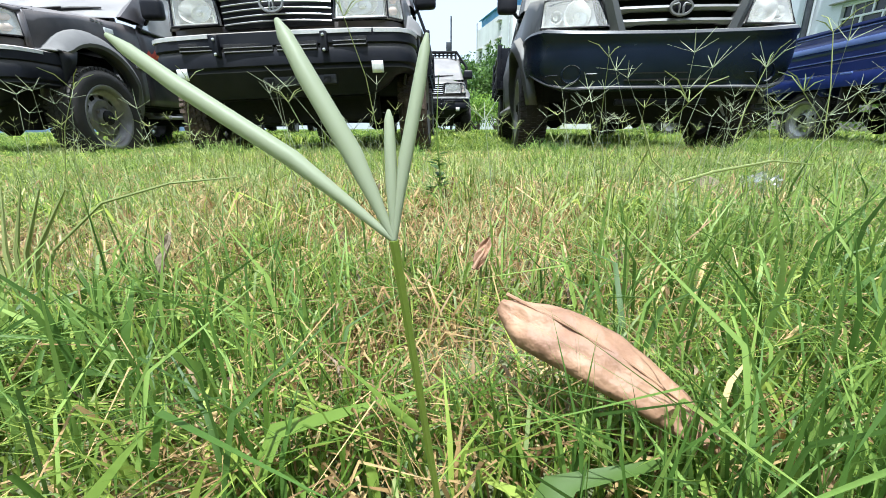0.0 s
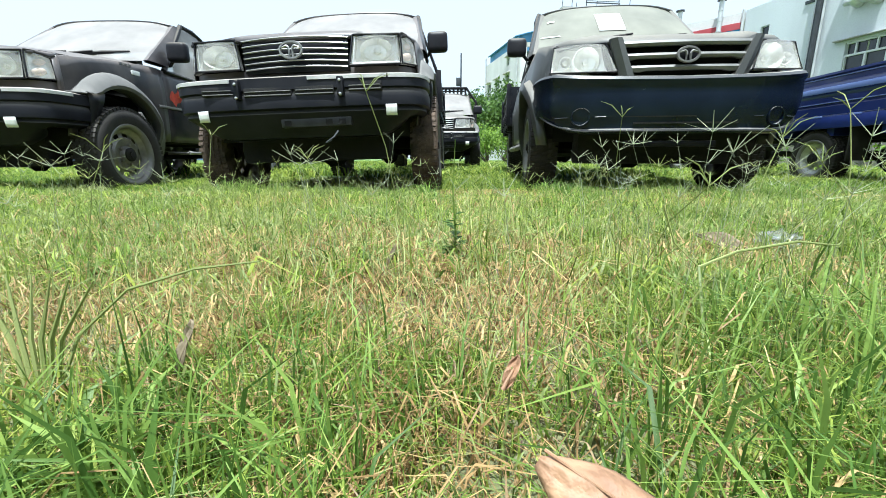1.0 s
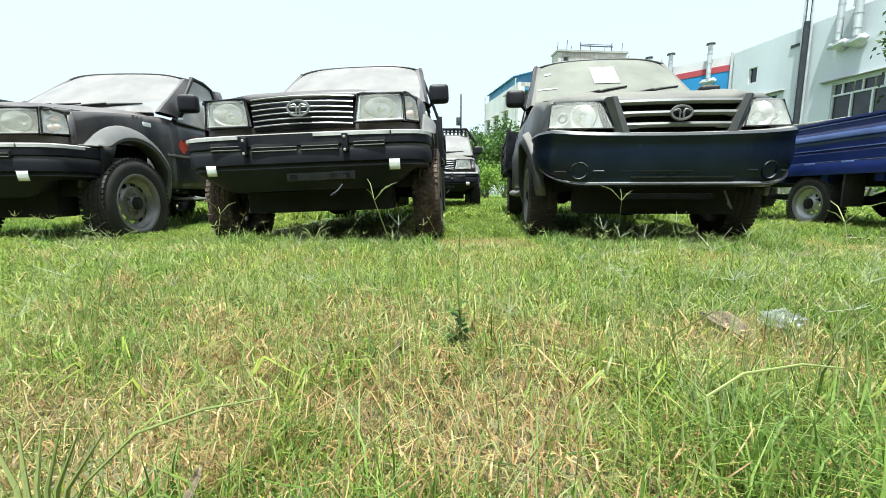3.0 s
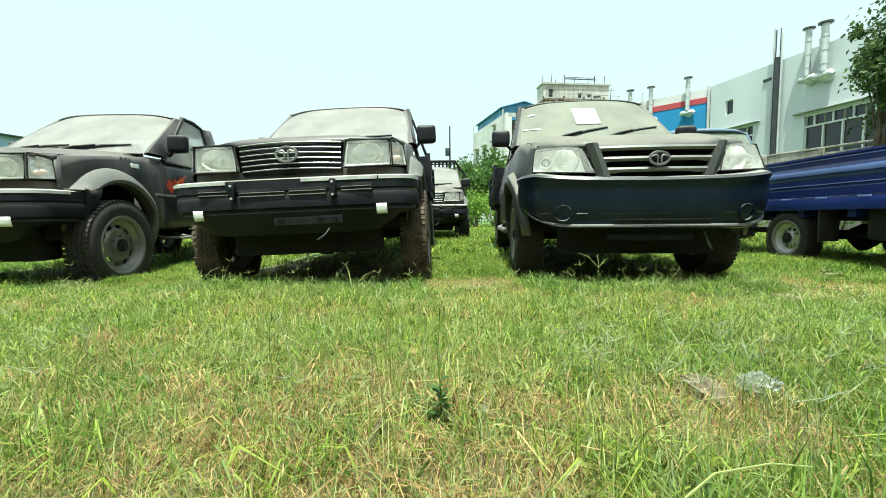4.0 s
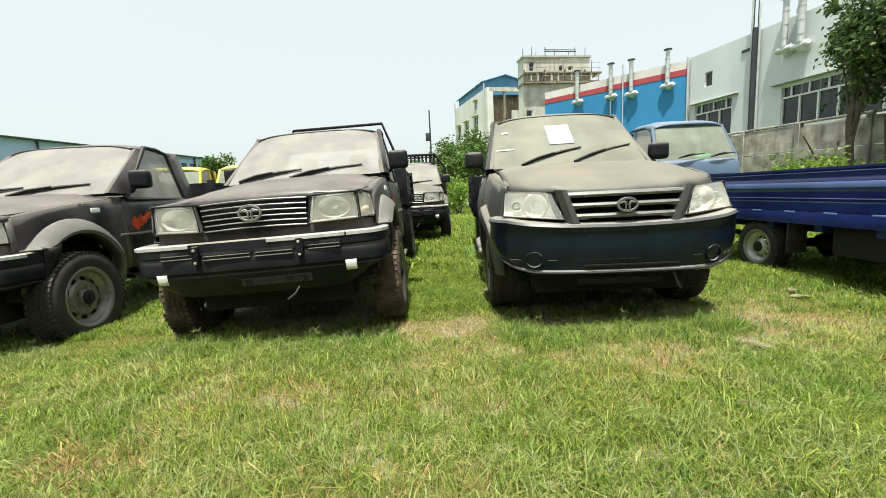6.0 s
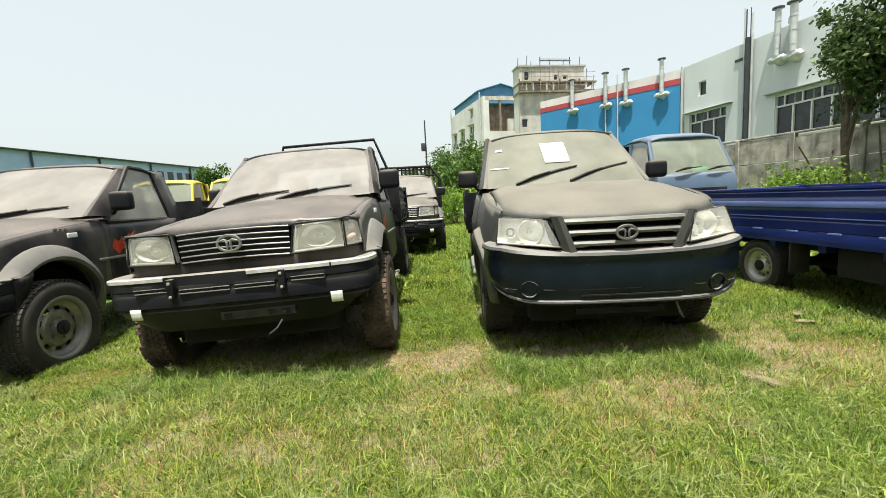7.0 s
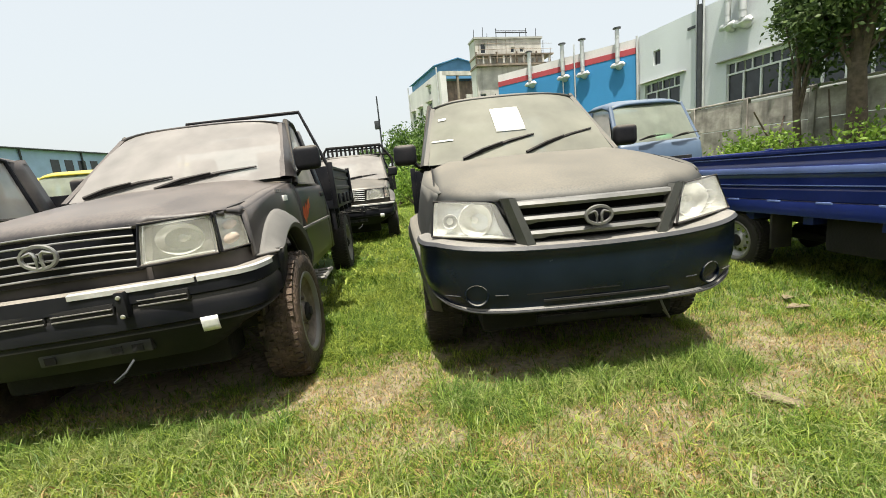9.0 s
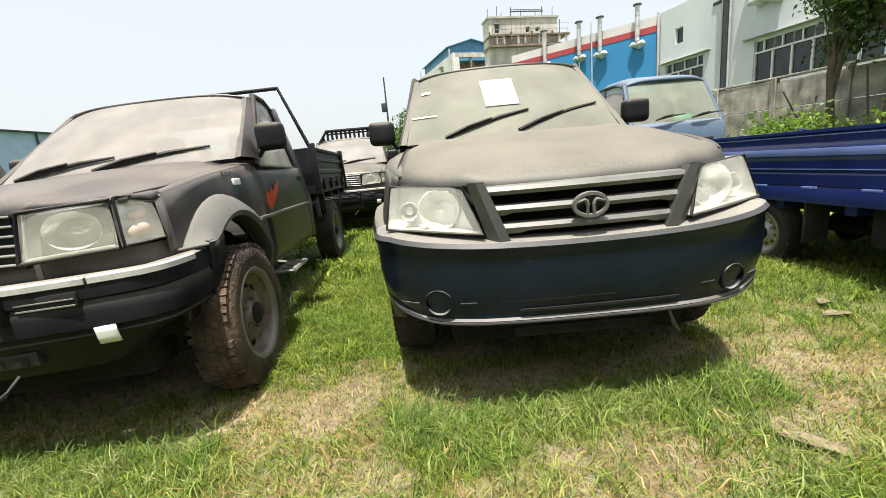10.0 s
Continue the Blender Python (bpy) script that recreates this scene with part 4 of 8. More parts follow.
        A = [Vector((s * x, y, z)) for x, y, z in ((0.700, 0.119, 1.044), (0.742, 0.176, 1.033), (0.782, 0.238, 1.020), (0.792, 0.290, 1.040))]
        B = [Vector((s * x, y, z)) for x, y, z in ((0.722, 0.128, 1.052), (0.740, 0.180, 1.054), (0.752, 0.250, 1.060), (0.760, 0.310, 1.064))]
        strip(cap, [A, [lerp(p, q, 0.5) + Vector((0, -0.004, 0.004)) for p, q in zip(A, B)], B])
        strip(cap, [[Vector((s * 0.800, 0.236, 0.80)), Vector((s * 0.800, 0.290, 0.80))], [Vector((s * 0.800, 0.238, 0.868)), Vector((s * 0.800, 0.290, 0.868))], [Vector((s * 0.781, 0.243, 1.018)), Vector((s * 0.793, 0.290, 1.036))]])
        part("wing_nose", cap, paint, t, solid=0.006)
        lamp = part("turn_signal", bm, "reflector", t, "corner turn signal with a pale amber bulb")
        bm = bmesh.new()
        mid = sum((Vector(p) for p in quad), Vector()) / 4 + Vector((-s * 0.012, 0.015, 0))
        for dz, dy, q in ((0.032, 0.0, 1.0), (-0.034, -0.012, 1.15)):
            ball = bmesh.ops.create_icosphere(bm, subdivisions=2, radius=0.027 * q)["verts"]
            for v in ball:
                c0 = v.co.copy()
                v.co = mid + Vector((s * c0.x * 0.9, dy + c0.y * 0.6 + s * c0.x * s, dz + c0.z * 0.85 + 0.004 * math.sin(60 * c0.x)))
        part("bulb", bm, "amber", lamp)
        bm = bmesh.new()
        tube(bm, [Vector(p) for p in quad + quad[:1]], 0.006, 8)
        part("bezel", bm, "black_plastic", lamp)
        bm = bmesh.new()
        pane(bm, *quad, 0.012, 6, 6, (s * 0.6, -0.8, 0))
        lens = part("lens", bm, "lens", lamp)
        lens.visible_shadow = False
    # filler panels that join lamps, wings and bumper
    for s in (-1, 1):
        pts = [(s * x, y) for x, y in ((0.38, 0.11), (0.66, 0.135), (0.73, 0.17), (0.79, 0.262), (0.80, 0.30))]
        pts = pts if s > 0 else pts[::-1]
        for z0, z1, o in ((0.70, 0.850, -0.005), (1.022, 1.056, -0.022)):
            bm = bmesh.new()
            line = pts if z0 < 1 else (pts[:2] if s > 0 else pts[-2:])
            sweep(bm, line, [(o - 0.06, z0), (o, z0), (o, z1), (o - 0.06, z1 + 0.004)])
            part("nose_filler", bm, paint, t)
    # bumper
    half = [(0.0, -0.02), (0.2, -0.018), (0.4, -0.01), (0.52, -0.002), (0.60, 0.007), (0.66, 0.015), (0.73, 0.03), (0.78, 0.05), (0.82, 0.085), (0.84, 0.12), (0.855, 0.19), (0.86, 0.26), (0.855, 0.42)]
    path = [(-x, y) for x, y in half[:0:-1]] + half

    def bumper_section(u):
        rise = 0.14 * min(1, max(0, (abs(path[round(u * (len(path) - 1))][0]) - 0.54) / 0.30)) ** 1.4
        return [(-0.10, 0.775), (-0.01, 0.785), (0.012, 0.775), (0.015, 0.70), (0.0, 0.69), (0.012, 0.66), (0.010, 0.585), (-0.012, 0.575), (-0.014, 0.562), (-0.010, 0.552), (-0.05, 0.47 + rise * 0.42), (-0.10, 0.40 + rise), (-0.18, 0.395 + rise)]

    bm = bmesh.new()
    sweep(bm, path, bumper_section)
    for s in (-1, 1):
        flap = [[Vector((s * x, y, z)) for x, y, z in row] for row in (((0.880, 0.40, 0.795), (0.884, 0.56, 0.815)), ((0.884, 0.40, 0.74), (0.887, 0.53, 0.74)), ((0.874, 0.40, 0.62), (0.876, 0.47, 0.62)), ((0.845, 0.39, 0.50), (0.845, 0.43, 0.50)))]
        fl = bmesh.new()
        strip(fl, flap)
        part("bumper_end_flap", fl, "black_plastic", t, solid=0.03)
    bumper = part("front_bumper", bm, "bumper_black", t, "heavy black plastic front bumper with bright strips")
    for pts in ([(-0.862, 0.26), (-0.858, 0.20), (-0.845, 0.13), (-0.828, 0.085), (-0.785, 0.045), (-0.66, 0.012), (-0.42, -0.012)], [(0.10, -0.022), (0.42, -0.012), (0.61, 0.006)], [(0.62, 0.007), (0.70, 0.022), (0.785, 0.045), (0.828, 0.085), (0.845, 0.13), (0.858, 0.20), (0.862, 0.26)]):
        bm = bmesh.new()
        sweep(bm, pts, [(0.0, 0.753), (0.017, 0.753), (0.018, 0.775), (0.0, 0.781)])
        part("bright_strip", bm, "worn_strip", bumper, "scuffed bright strip")
    for x0, x1 in ((-0.62, -0.40), (-0.33, -0.01), (0.01, 0.27), (0.36, 0.58)):
        bm = bmesh.new()
        z = 0.668 if x0 in (-0.33, 0.01) else 0.685
        q = float(np.interp(abs(x0 + x1) / 2, (0, 0.4, 0.66), (-0.02, -0.01, 0.015)))
        box(bm, x0, x1, q - 0.018, q + 0.03, z - 0.007, z + 0.047, 0.004)
        slot = part("bumper_slot", bm, "underbody", bumper)
        bm = bmesh.new()
        for k in (0.0, 1.0):
            box(bm, x0 + 0.006, x1 - 0.006, q - 0.024, q, z - 0.0030 + 0.024 * k, z + 0.0030 - 0.0012 * k + 0.024 * k, 0.001)
        part("slot_bar", bm, "dusty_silver", slot)
    for x in (-0.37, 0.315):
        bm = bmesh.new()
        box(bm, x - 0.022, x + 0.022, -0.058, 0.0, 0.645, 0.765, 0.012)
        part("bumper_post", bm, "black_plastic", bumper)
        for z in (0.655, 0.74):
            bm = bmesh.new()
            lathe(bm, [(0, 0.011), (-0.008, 0.009), (-0.011, 0)], (x, -0.055, z), "y", 8)
            part("bolt", bm, "dusty_chrome", bumper)
    for s in (-1, 1):
        bm = bmesh.new()
        strip(bm, [[Vector((s * (0.635 + dx), y + 0.13 * dx, z)) for dx in (-0.036, -0.012, 0.012, 0.036)] for y, z in ((-0.008, 0.586), (-0.006, 0.563), (-0.003, 0.540), (0.003, 0.516))])
        part("marker_patch", bm, "white_sticker", bumper, "pale patch on the bumper face", solid=0.004)
    bm = bmesh.new()
    box(bm, -0.12, 0.36, 0.006, 0.06, 0.462, 0.522, 0.012)
    part("lower_plate", bm, "worn_plate", bumper)
    for x in (-0.07, 0.21, 0.30):
        bm = bmesh.new()
        box(bm, x - 0.024, x + 0.024, 0.002, 0.02, 0.472, 0.508, 0.002)
        part("slot_hole", bm, "underbody", bumper)
    bm = bmesh.new()
    tube(bm, [(0.26, 0.02, 0.43), (0.24, -0.02, 0.39), (0.19, -0.03, 0.355), (0.22, -0.01, 0.37)], 0.006, 6)
    part("tow_hook", bm, "dark_steel", t)
    chassis(t, 5.0, WF, WR, 0.76, HZ)
    dropside_deck(t, 3.10, 5.05, 0.85, 0.97, 1.375, "black_plastic", cage, 2.01, 0.61)
    for s in (-1, 1):
        bm = bmesh.new()
        box(bm, s * 0.72 - 0.16, s * 0.72 + 0.14, WR + 0.42, WR + 0.44, 0.3, 0.72, 0.004)
        part("mud_flap", bm, "rubber", t)
        bm = bmesh.new()
        for y in (3.13, 3.28, 3.42):
            box(bm, s * 0.8 - 0.02, s * 0.8 + 0.02, y - 0.012, y + 0.012, 0.62, 0.88)
        part("deck_bracket", bm, "black_plastic", t)
    return t


def round_nosed_pickup(m):
    """A modern pickup with swept lamps and a deep moulded bumper. Nose at y = 0, facing -y."""
    t = thing("pickup_truck", "dark grey pickup with swept headlamps and barred grille, thickly dusty", "pickup truck", "parked pickups", m)
    HZ, R, WF, WR = 0.35, 0.36, 0.88, 4.03
    paint = "grey_paint"
    low = arch_floor(0.42, (WF, WR), 0.42, HZ + 0.03)

    def xf(y, z):
        nose = 0.16 * max(0, (0.75 - y) / 0.5) ** 2
        return 0.865 - nose - 0.07 * max(0, (z - 0.85) / 0.35) ** 2 - 0.02 * max(0, (0.6 - z) / 0.2) ** 2 + 0.02 * math.exp(-((z - 0.8) / 0.1) ** 2)

    edge = table([(0.0, 0.03), (0.40, 0.06), (0.55, 0.12), (0.68, 0.22), (0.765, 0.37)])      # leading edge of the bonnet: x to y
    edge_z = table([(0.0, 1.00), (0.40, 1.01), (0.60, 1.025), (0.74, 1.06)])
    bm = bmesh.new()
    rows = []
    for j in range(15):
        k = j / 14
        row = []
        for i in range(33):
            u = i / 16 - 1
            x = u * lerp(0.755, 0.735, k)
            y0, z0 = edge(abs(x)), edge_z(abs(x))
            y1 = 1.40 - 0.06 * (1 - u * u)
            y = lerp(y0, y1, k)
            rise = lerp(z0, 1.225 + 0.02 * (1 - u * u), 1 - (1 - k) ** 1.8)
            ridge = 0.016 * math.exp(-((abs(x) - lerp(0.43, 0.60, k)) / 0.05) ** 2) * (1 - k * 0.5)
            row.append(Vector((x, y, rise + ridge - (0.03 if j == 0 else 0) - 0.03 * max(0, abs(u) - 0.85) / 0.15)))
        rows.append(row)
    strip(bm, rows)
    part("bonnet", bm, paint, t, "bonnet thick with pale dust", solid=0.02)
    for i, s in ((0, -1), (32, 1)):
        gap = bmesh.new()
        tube(gap, [row[i] + Vector((s * 0.003, 0, 0.002)) for row in rows[1:]], 0.0055, 6)
        part("shut_line", gap, "underbody", t)
    for s in (-1, 1):
        bm = bmesh.new()
        top = table([(0.35, 1.04), (0.45, 1.065), (0.8, 1.13), (1.45, 1.185), (1.7, 1.19)])
        ys = sorted(set([0.36, 0.41] + list(np.linspace(WF - 0.42, WF + 0.42, 19)) + [1.4, 1.55, 1.62]))
        side_skin(bm, s, ys, lambda y: max(low(y), 0.80 if y < 0.45 else 0), top, xf, 8)
        strip(bm, [[Vector((s * xf(y, top(y)), y, top(y))), Vector((s * 0.70, y, top(y) + 0.008))] for y in ys])
        part("front_wing", bm, paint, t, "front wing with dust", solid=0.012)
        bm = bmesh.new()
        rows = []
        for k in range(21):
            a = lerp(-0.05, math.pi + 0.25, k / 20)
            ca, sa = math.cos(a), math.sin(a)
            yy, zz = WF - 0.42 * ca, HZ + 0.03 + 0.42 * sa
            base = xf(yy, zz)
            rows.append([Vector((s * (base - 0.03), yy, zz)), Vector((s * (base + 0.055), yy, zz)), Vector((s * (base + 0.062), yy - 0.02 * ca, zz + 0.02 * sa)), Vector((s * (base + 0.045), yy - 0.07 * ca, zz + 0.07 * sa)), Vector((s * (base - 0.005), yy - 0.10 * ca, zz + 0.10 * sa))])
        strip(bm, rows)
        part("wheel_arch_flare", bm, paint, t, "wheel-arch flare", solid=0.012)
        wheel(t, s * 0.765, WF, R, 0.235, s, hub_z=HZ)
        wheel(t, s * 0.765, WR, R, 0.235, s, hub_z=HZ)
        mirror(t, s * 0.945, 1.62, 1.335, s, 0.19, 0.17)
        bm = bmesh.new()
        tube(bm, [(s * 0.80, 1.5, 0.40), (s * 0.90, 1.6, 0.36), (s * 0.90, 2.7, 0.36), (s * 0.80, 2.8, 0.40)], 0.03, 8)
        part("side_step", bm, "dusty_silver", t, "round side bar")
    S = dict(cowl=(1.30, 1.225, 0.775), header=(1.99, 1.805, 0.650), roof_back=(2.95, 1.81, 0.64), belt_back=(3.12, 1.18, 0.78), door=(1.62, 2.92), belt=(1.19, 1.18), low=low, xf=xf, glass="windscreen_grey", bow=0.14, crown=0.04)
    glass = cab_shell(t, S, paint)
    bm = bmesh.new()
    strip(bm, [[Vector((u * 0.71, 1.36 - 0.06 * (1 - u * u), 1.19)) for u in np.linspace(-1, 1, 9)], [Vector((u * 0.72, 1.52 - 0.14 * (1 - u * u), 1.20)) for u in np.linspace(-1, 1, 9)]])
    part("scuttle", bm, "black_plastic", t, solid=0.02)
    wiper(t, glass(-0.48, 0.04), glass(0.125, 0.30), (0, -0.016, 0.012), 0.012)
    wiper(t, glass(0.03, 0.05), glass(0.65, 0.325), (0, -0.016, 0.012), 0.012)

    for name, x0, x1, k0, k1, lab in (("paper_notice", -0.168, 0.076, 0.385, 0.765, "white sheet of paper behind the glass"), ("sticker", -0.63, -0.56, 0.675, 0.715, ""), ("sticker", -0.71, -0.53, 0.325, 0.345, "")):
        bm = bmesh.new()
        strip(bm, [[glass(lerp(x0, x1, i / 4) + 0.02 * (k0 - k), k, 0.006) for i in range(5)] for k in np.linspace(k0, k1, 5)])
        part(name, bm, "paper", t, lab, solid=0.001)
    bm = bmesh.new()
    for x in (-0.25, 0.18):
        lathe(bm, [(0, 0.016), (0.012, 0.012), (0.016, 0)], (x, 1.16, 1.195), "z", 8)
    part("washer_jet", bm, "black_plastic", t)
    bm = bmesh.new()
    tube(bm, [(-0.02, 2.25, 1.82), (-0.02, 2.27, 1.88)], [0.016, 0.005], 6)
    part("aerial", bm, "black_plastic", t)
    # grille
    bm = bmesh.new()
    strip(bm, [[Vector((x * q, 0.10 + 0.05 * x * x, z)) for x in np.linspace(-0.50, 0.50, 15)] for z, q in ((0.74, 0.80), (0.86, 0.92), (0.99, 1.0))])
    grille = part("grille", bm, "underbody", t, "black grille with three dusty silver bars", solid=0.02)
    bow = lambda x: 0.01 + 0.16 * x * x
    for z, h, hw2 in ((0.962, 0.032, 0.385), (0.890, 0.030, 0.355), (0.818, 0.030, 0.325)):
        bm = bmesh.new()
        rows = []
        for x in np.linspace(-hw2, hw2, 21):
            y = bow(x)
            swell = 0.008 if abs(x) > hw2 - 0.07 and z < 0.95 else 0.0
            rows.append([Vector((x, y + 0.02, z - h / 2 - swell)), Vector((x, y - 0.012, z - h / 2 - swell)), Vector((x, y - 0.02, z)), Vector((x, y - 0.010, z + h / 2)), Vector((x, y + 0.03, z + h / 2 + 0.004))])
        strip(bm, rows, True)
        part("grille_bar", bm, "grille_silver", grille, "thick dusty silver bar")
    emblem(grille, (0, -0.025, 0.885), 0.062, 0.042, "grille_silver")
    bm = bmesh.new()
    lathe(bm, [(0, 0.0), (0, 1.0)], (0, 0, 0), "y", 28)
    for v in bm.verts:
        v.co = Vector((v.co.x * 0.064, -0.012, 0.885 + v.co.z * 0.040))
    part("badge_back", bm, "black_plastic", grille)
    for s in (-1, 1):
        # fin between grille and lamp
        bm = bmesh.new()
        rows = []
        for k in range(6):
            v = k / 5
            z = lerp(0.765, 1.0, v)
            x0, x1 = lerp(0.30, 0.39, v), lerp(0.385, 0.455, v)
            rows.append([Vector((s * x0, bow(x0) + 0.02, z)), Vector((s * x0, bow(x0) - 0.03, z)), Vector((s * lerp(x0, x1, 0.5), bow(x0) - 0.035, z)), Vector((s * x1, bow(x1) - 0.012, z)), Vector((s * x1, bow(x1) + 0.03, z))])
        strip(bm, rows, True)
        part("grille_fin", bm, "grey_paint", t, "dark fin beside the grille")
        # swept lamp
        a, b = Vector((0.402, 0.010, 0.800)), Vector((0.800, 0.19, 0.828))
        c, d = Vector((0.773, 0.255, 1.004)), Vector((0.470, 0.085, 0.985))
        quad = [a, b, c, d] if s > 0 else [Vector((-p.x, p.y, p.z)) for p in (b, a, d, c)]
        mid = sum(quad, Vector()) / 4
        bm = bmesh.new()
        inn = [lerp(p, mid, 0.06) + Vector((-s * 0.02, 0.09, 0)) for p in quad]
        strip(bm, [quad + [quad[0]], inn + [inn[0]]])
        bm.faces.new([bm.verts.new(p) for p in inn])
        lamp = part("headlamp", bm, "reflector", t, "swept headlamp with bright reflectors under a dusty lens")
        for off, r in ((0.055, 0.080), (-0.115, 0.036)):
            cc = mid + Vector((-s * off * 0.75, 0.035 - abs(off) * 0.3 * (1 if off > 0 else -0.9), -0.008))
            bm = bmesh.new()
            lathe(bm, [(0.0, r * 1.12), (-0.006, r * 1.06), (0.0, r), (0.028, r * 0.8), (0.05, r * 0.45), (0.055, 0.018), (0.02, 0.018), (0.012, 0.0)], cc, "y", 24)
            part("reflector_bowl", bm, "reflector", lamp)
        bm = bmesh.new()
        pane(bm, *quad, 0.035, 12, 6, (s * 0.5, -0.85, 0.1))
        lens = part("lens", bm, "lens", lamp, "clear moulded lens")
        lens.visible_shadow = False
        bm = bmesh.new()
        tube(bm, [p + Vector((0, -0.004, 0)) for p in quad + [quad[0]]], 0.006, 6)
        part("lamp_seal", bm, "black_plastic", lamp)
    # bumper: deep, bowed, dusty on its upper shelf, its lower corners rounded up
    half = [(0.0, -0.02), (0.2, -0.018), (0.4, -0.004), (0.56, 0.028), (0.68, 0.066), (0.775, 0.125), (0.835, 0.21), (0.862, 0.34), (0.868, 0.46)]
    path = [(-x, y) for x, y in half[:0:-1]] + half
    face = table(half)

    def low_edge(e):
        return 0.416 + 0.20 * max(0, (e - 0.38) / 0.62) ** 1.6

    def prof(u):
        e = abs(2 * u - 1)
        top = 0.755 + 0.045 * min(1, e * 1.6) ** 2
        low = low_edge(e)
        tuck = 0.055 * max(0, (e - 0.30) / 0.70)
        f = lambda z: tuck * max(0, (0.66 - z) / 0.26) ** 1.5
        pts = [(-0.12, top + 0.02), (-0.035, top + 0.016), (0.006, top + 0.006), (0.019, top - 0.012), (0.016, top - 0.03), (0.006, top - 0.045), (0.008, 0.66), (0.007, 0.60), (0.0, 0.54), (-0.010, lerp(low, 0.54, 0.62)), (-0.018, lerp(low, 0.54, 0.40)), (-0.018, lerp(low, 0.54, 0.28)), (-0.006, low + 0.026), (-0.006, low + 0.010), (-0.022, low), (-0.12, low + 0.015)]
        return [(o - f(z), z) for o, z in pts]

    fine = []
    for k in range(65):
        u = k / 64 * (len(path) - 1)
        i = min(int(u), len(path) - 2)
        p0, p1, p2, p3 = (Vector(path[max(0, min(len(path) - 1, i + q))]) for q in (-1, 0, 1, 2))
        f = u - i
        fine.append(tuple(0.5 * ((2 * p1) + (p2 - p0) * f + (2 * p0 - 5 * p1 + 4 * p2 - p3) * f * f + (3 * p1 - p0 - 3 * p2 + p3) * f ** 3)))
    bm = bmesh.new()
    sweep(bm, fine, prof)
    bumper = part("front_bumper", bm, "bumper_blue_black", t, "deep blue-black moulded bumper, dusty along its upper shelf")
    # highlight of the lower edge, laid on as a thin grey strip
    bm = bmesh.new()
    sweep(bm, fine[5:-5], lambda u: [(o + d, low_edge(abs(2 * u - 1) * 0.846) + h) for o in (-0.055 * max(0, (abs(2 * u - 1) * 0.846 - 0.30) / 0.70) * max(0, (0.65 - low_edge(abs(2 * u - 1) * 0.846)) / 0.26) ** 1.5,) for d, h in ((-0.02, 0.012), (0.001, 0.013), (0.003, 0.018), (0.001, 0.023), (-0.02, 0.024))])
    part("bumper_lip", bm, "lip_glint", bumper, "thin grey strip painted as the sky's glint along the lower edge")
    for z0, z1, w0, w1 in ((0.478, 0.488, -0.28, 0.36), (0.520, 0.526, -0.36, 0.10)):
        bm = bmesh.new()
        sweep(bm, [(x, face(abs(x))) for x in np.linspace(w0, w1, 13)], [(-0.04, z0), (-0.002, z0), (-0.001, z1), (-0.04, z1)])
        part("air_intake", bm, "underbody", bumper)
    for s in (-1, 1):
        x, z = s * 0.605, 0.526

        def lay(bm, out):
            for v in bm.verts:
                v.co.y = v.co.y + face(abs(v.co.x)) + out + 0.055 * 0.3 * max(0, (0.66 - v.co.z) / 0.26) ** 1.5

        bm = bmesh.new()
        lathe(bm, [(0.03, 0.060), (0.004, 0.060), (-0.002, 0.056), (-0.001, 0.052), (0.02, 0.048)], (x, 0, z), "y", 32)
        lay(bm, -0.008)
        ring = part("fog_lamp_ring", bm, "bumper_blue_black", bumper, "round blanked fog-lamp ring")
        bm = bmesh.new()
        lathe(bm, [(0.012, 0), (0.012, 0.0485)], (x, 0, z), "y", 32)
        lay(bm, -0.0075)
        part("fog_lamp_blank", bm, "bumper_blue_black", ring)
        for x0, x1 in ((0.685, 0.76), (0.45, 0.515)):
            bm = bmesh.new()
            tube(bm, [(s * lerp(x0, x1, k / 6), face(lerp(x0, x1, k / 6)) + 0.001, 0.524) for k in range(7)], 0.0032, 6)
            part("bumper_crease", bm, "bumper_blue_black", bumper)
    bm = bmesh.new()
    box(bm, -0.30, 0.28, 0.06, 0.10, 0.335, 0.375, 0.01)
    part("cross_member", bm, "black_plastic", t)
    bm = bmesh.new()
    tube(bm, [(0.40, 0.16, 0.39), (0.41, 0.13, 0.33), (0.44, 0.13, 0.27), (0.42, 0.15, 0.31)], 0.007, 6)
    part("tow_hook", bm, "dusty_silver", t)
    chassis(t, 5.1, WF, WR, 0.75, HZ, 0.32)
    dropside_deck(t, 3.22, 5.2, 0.93, 0.80, 1.22, "black_plastic", False)
    return t


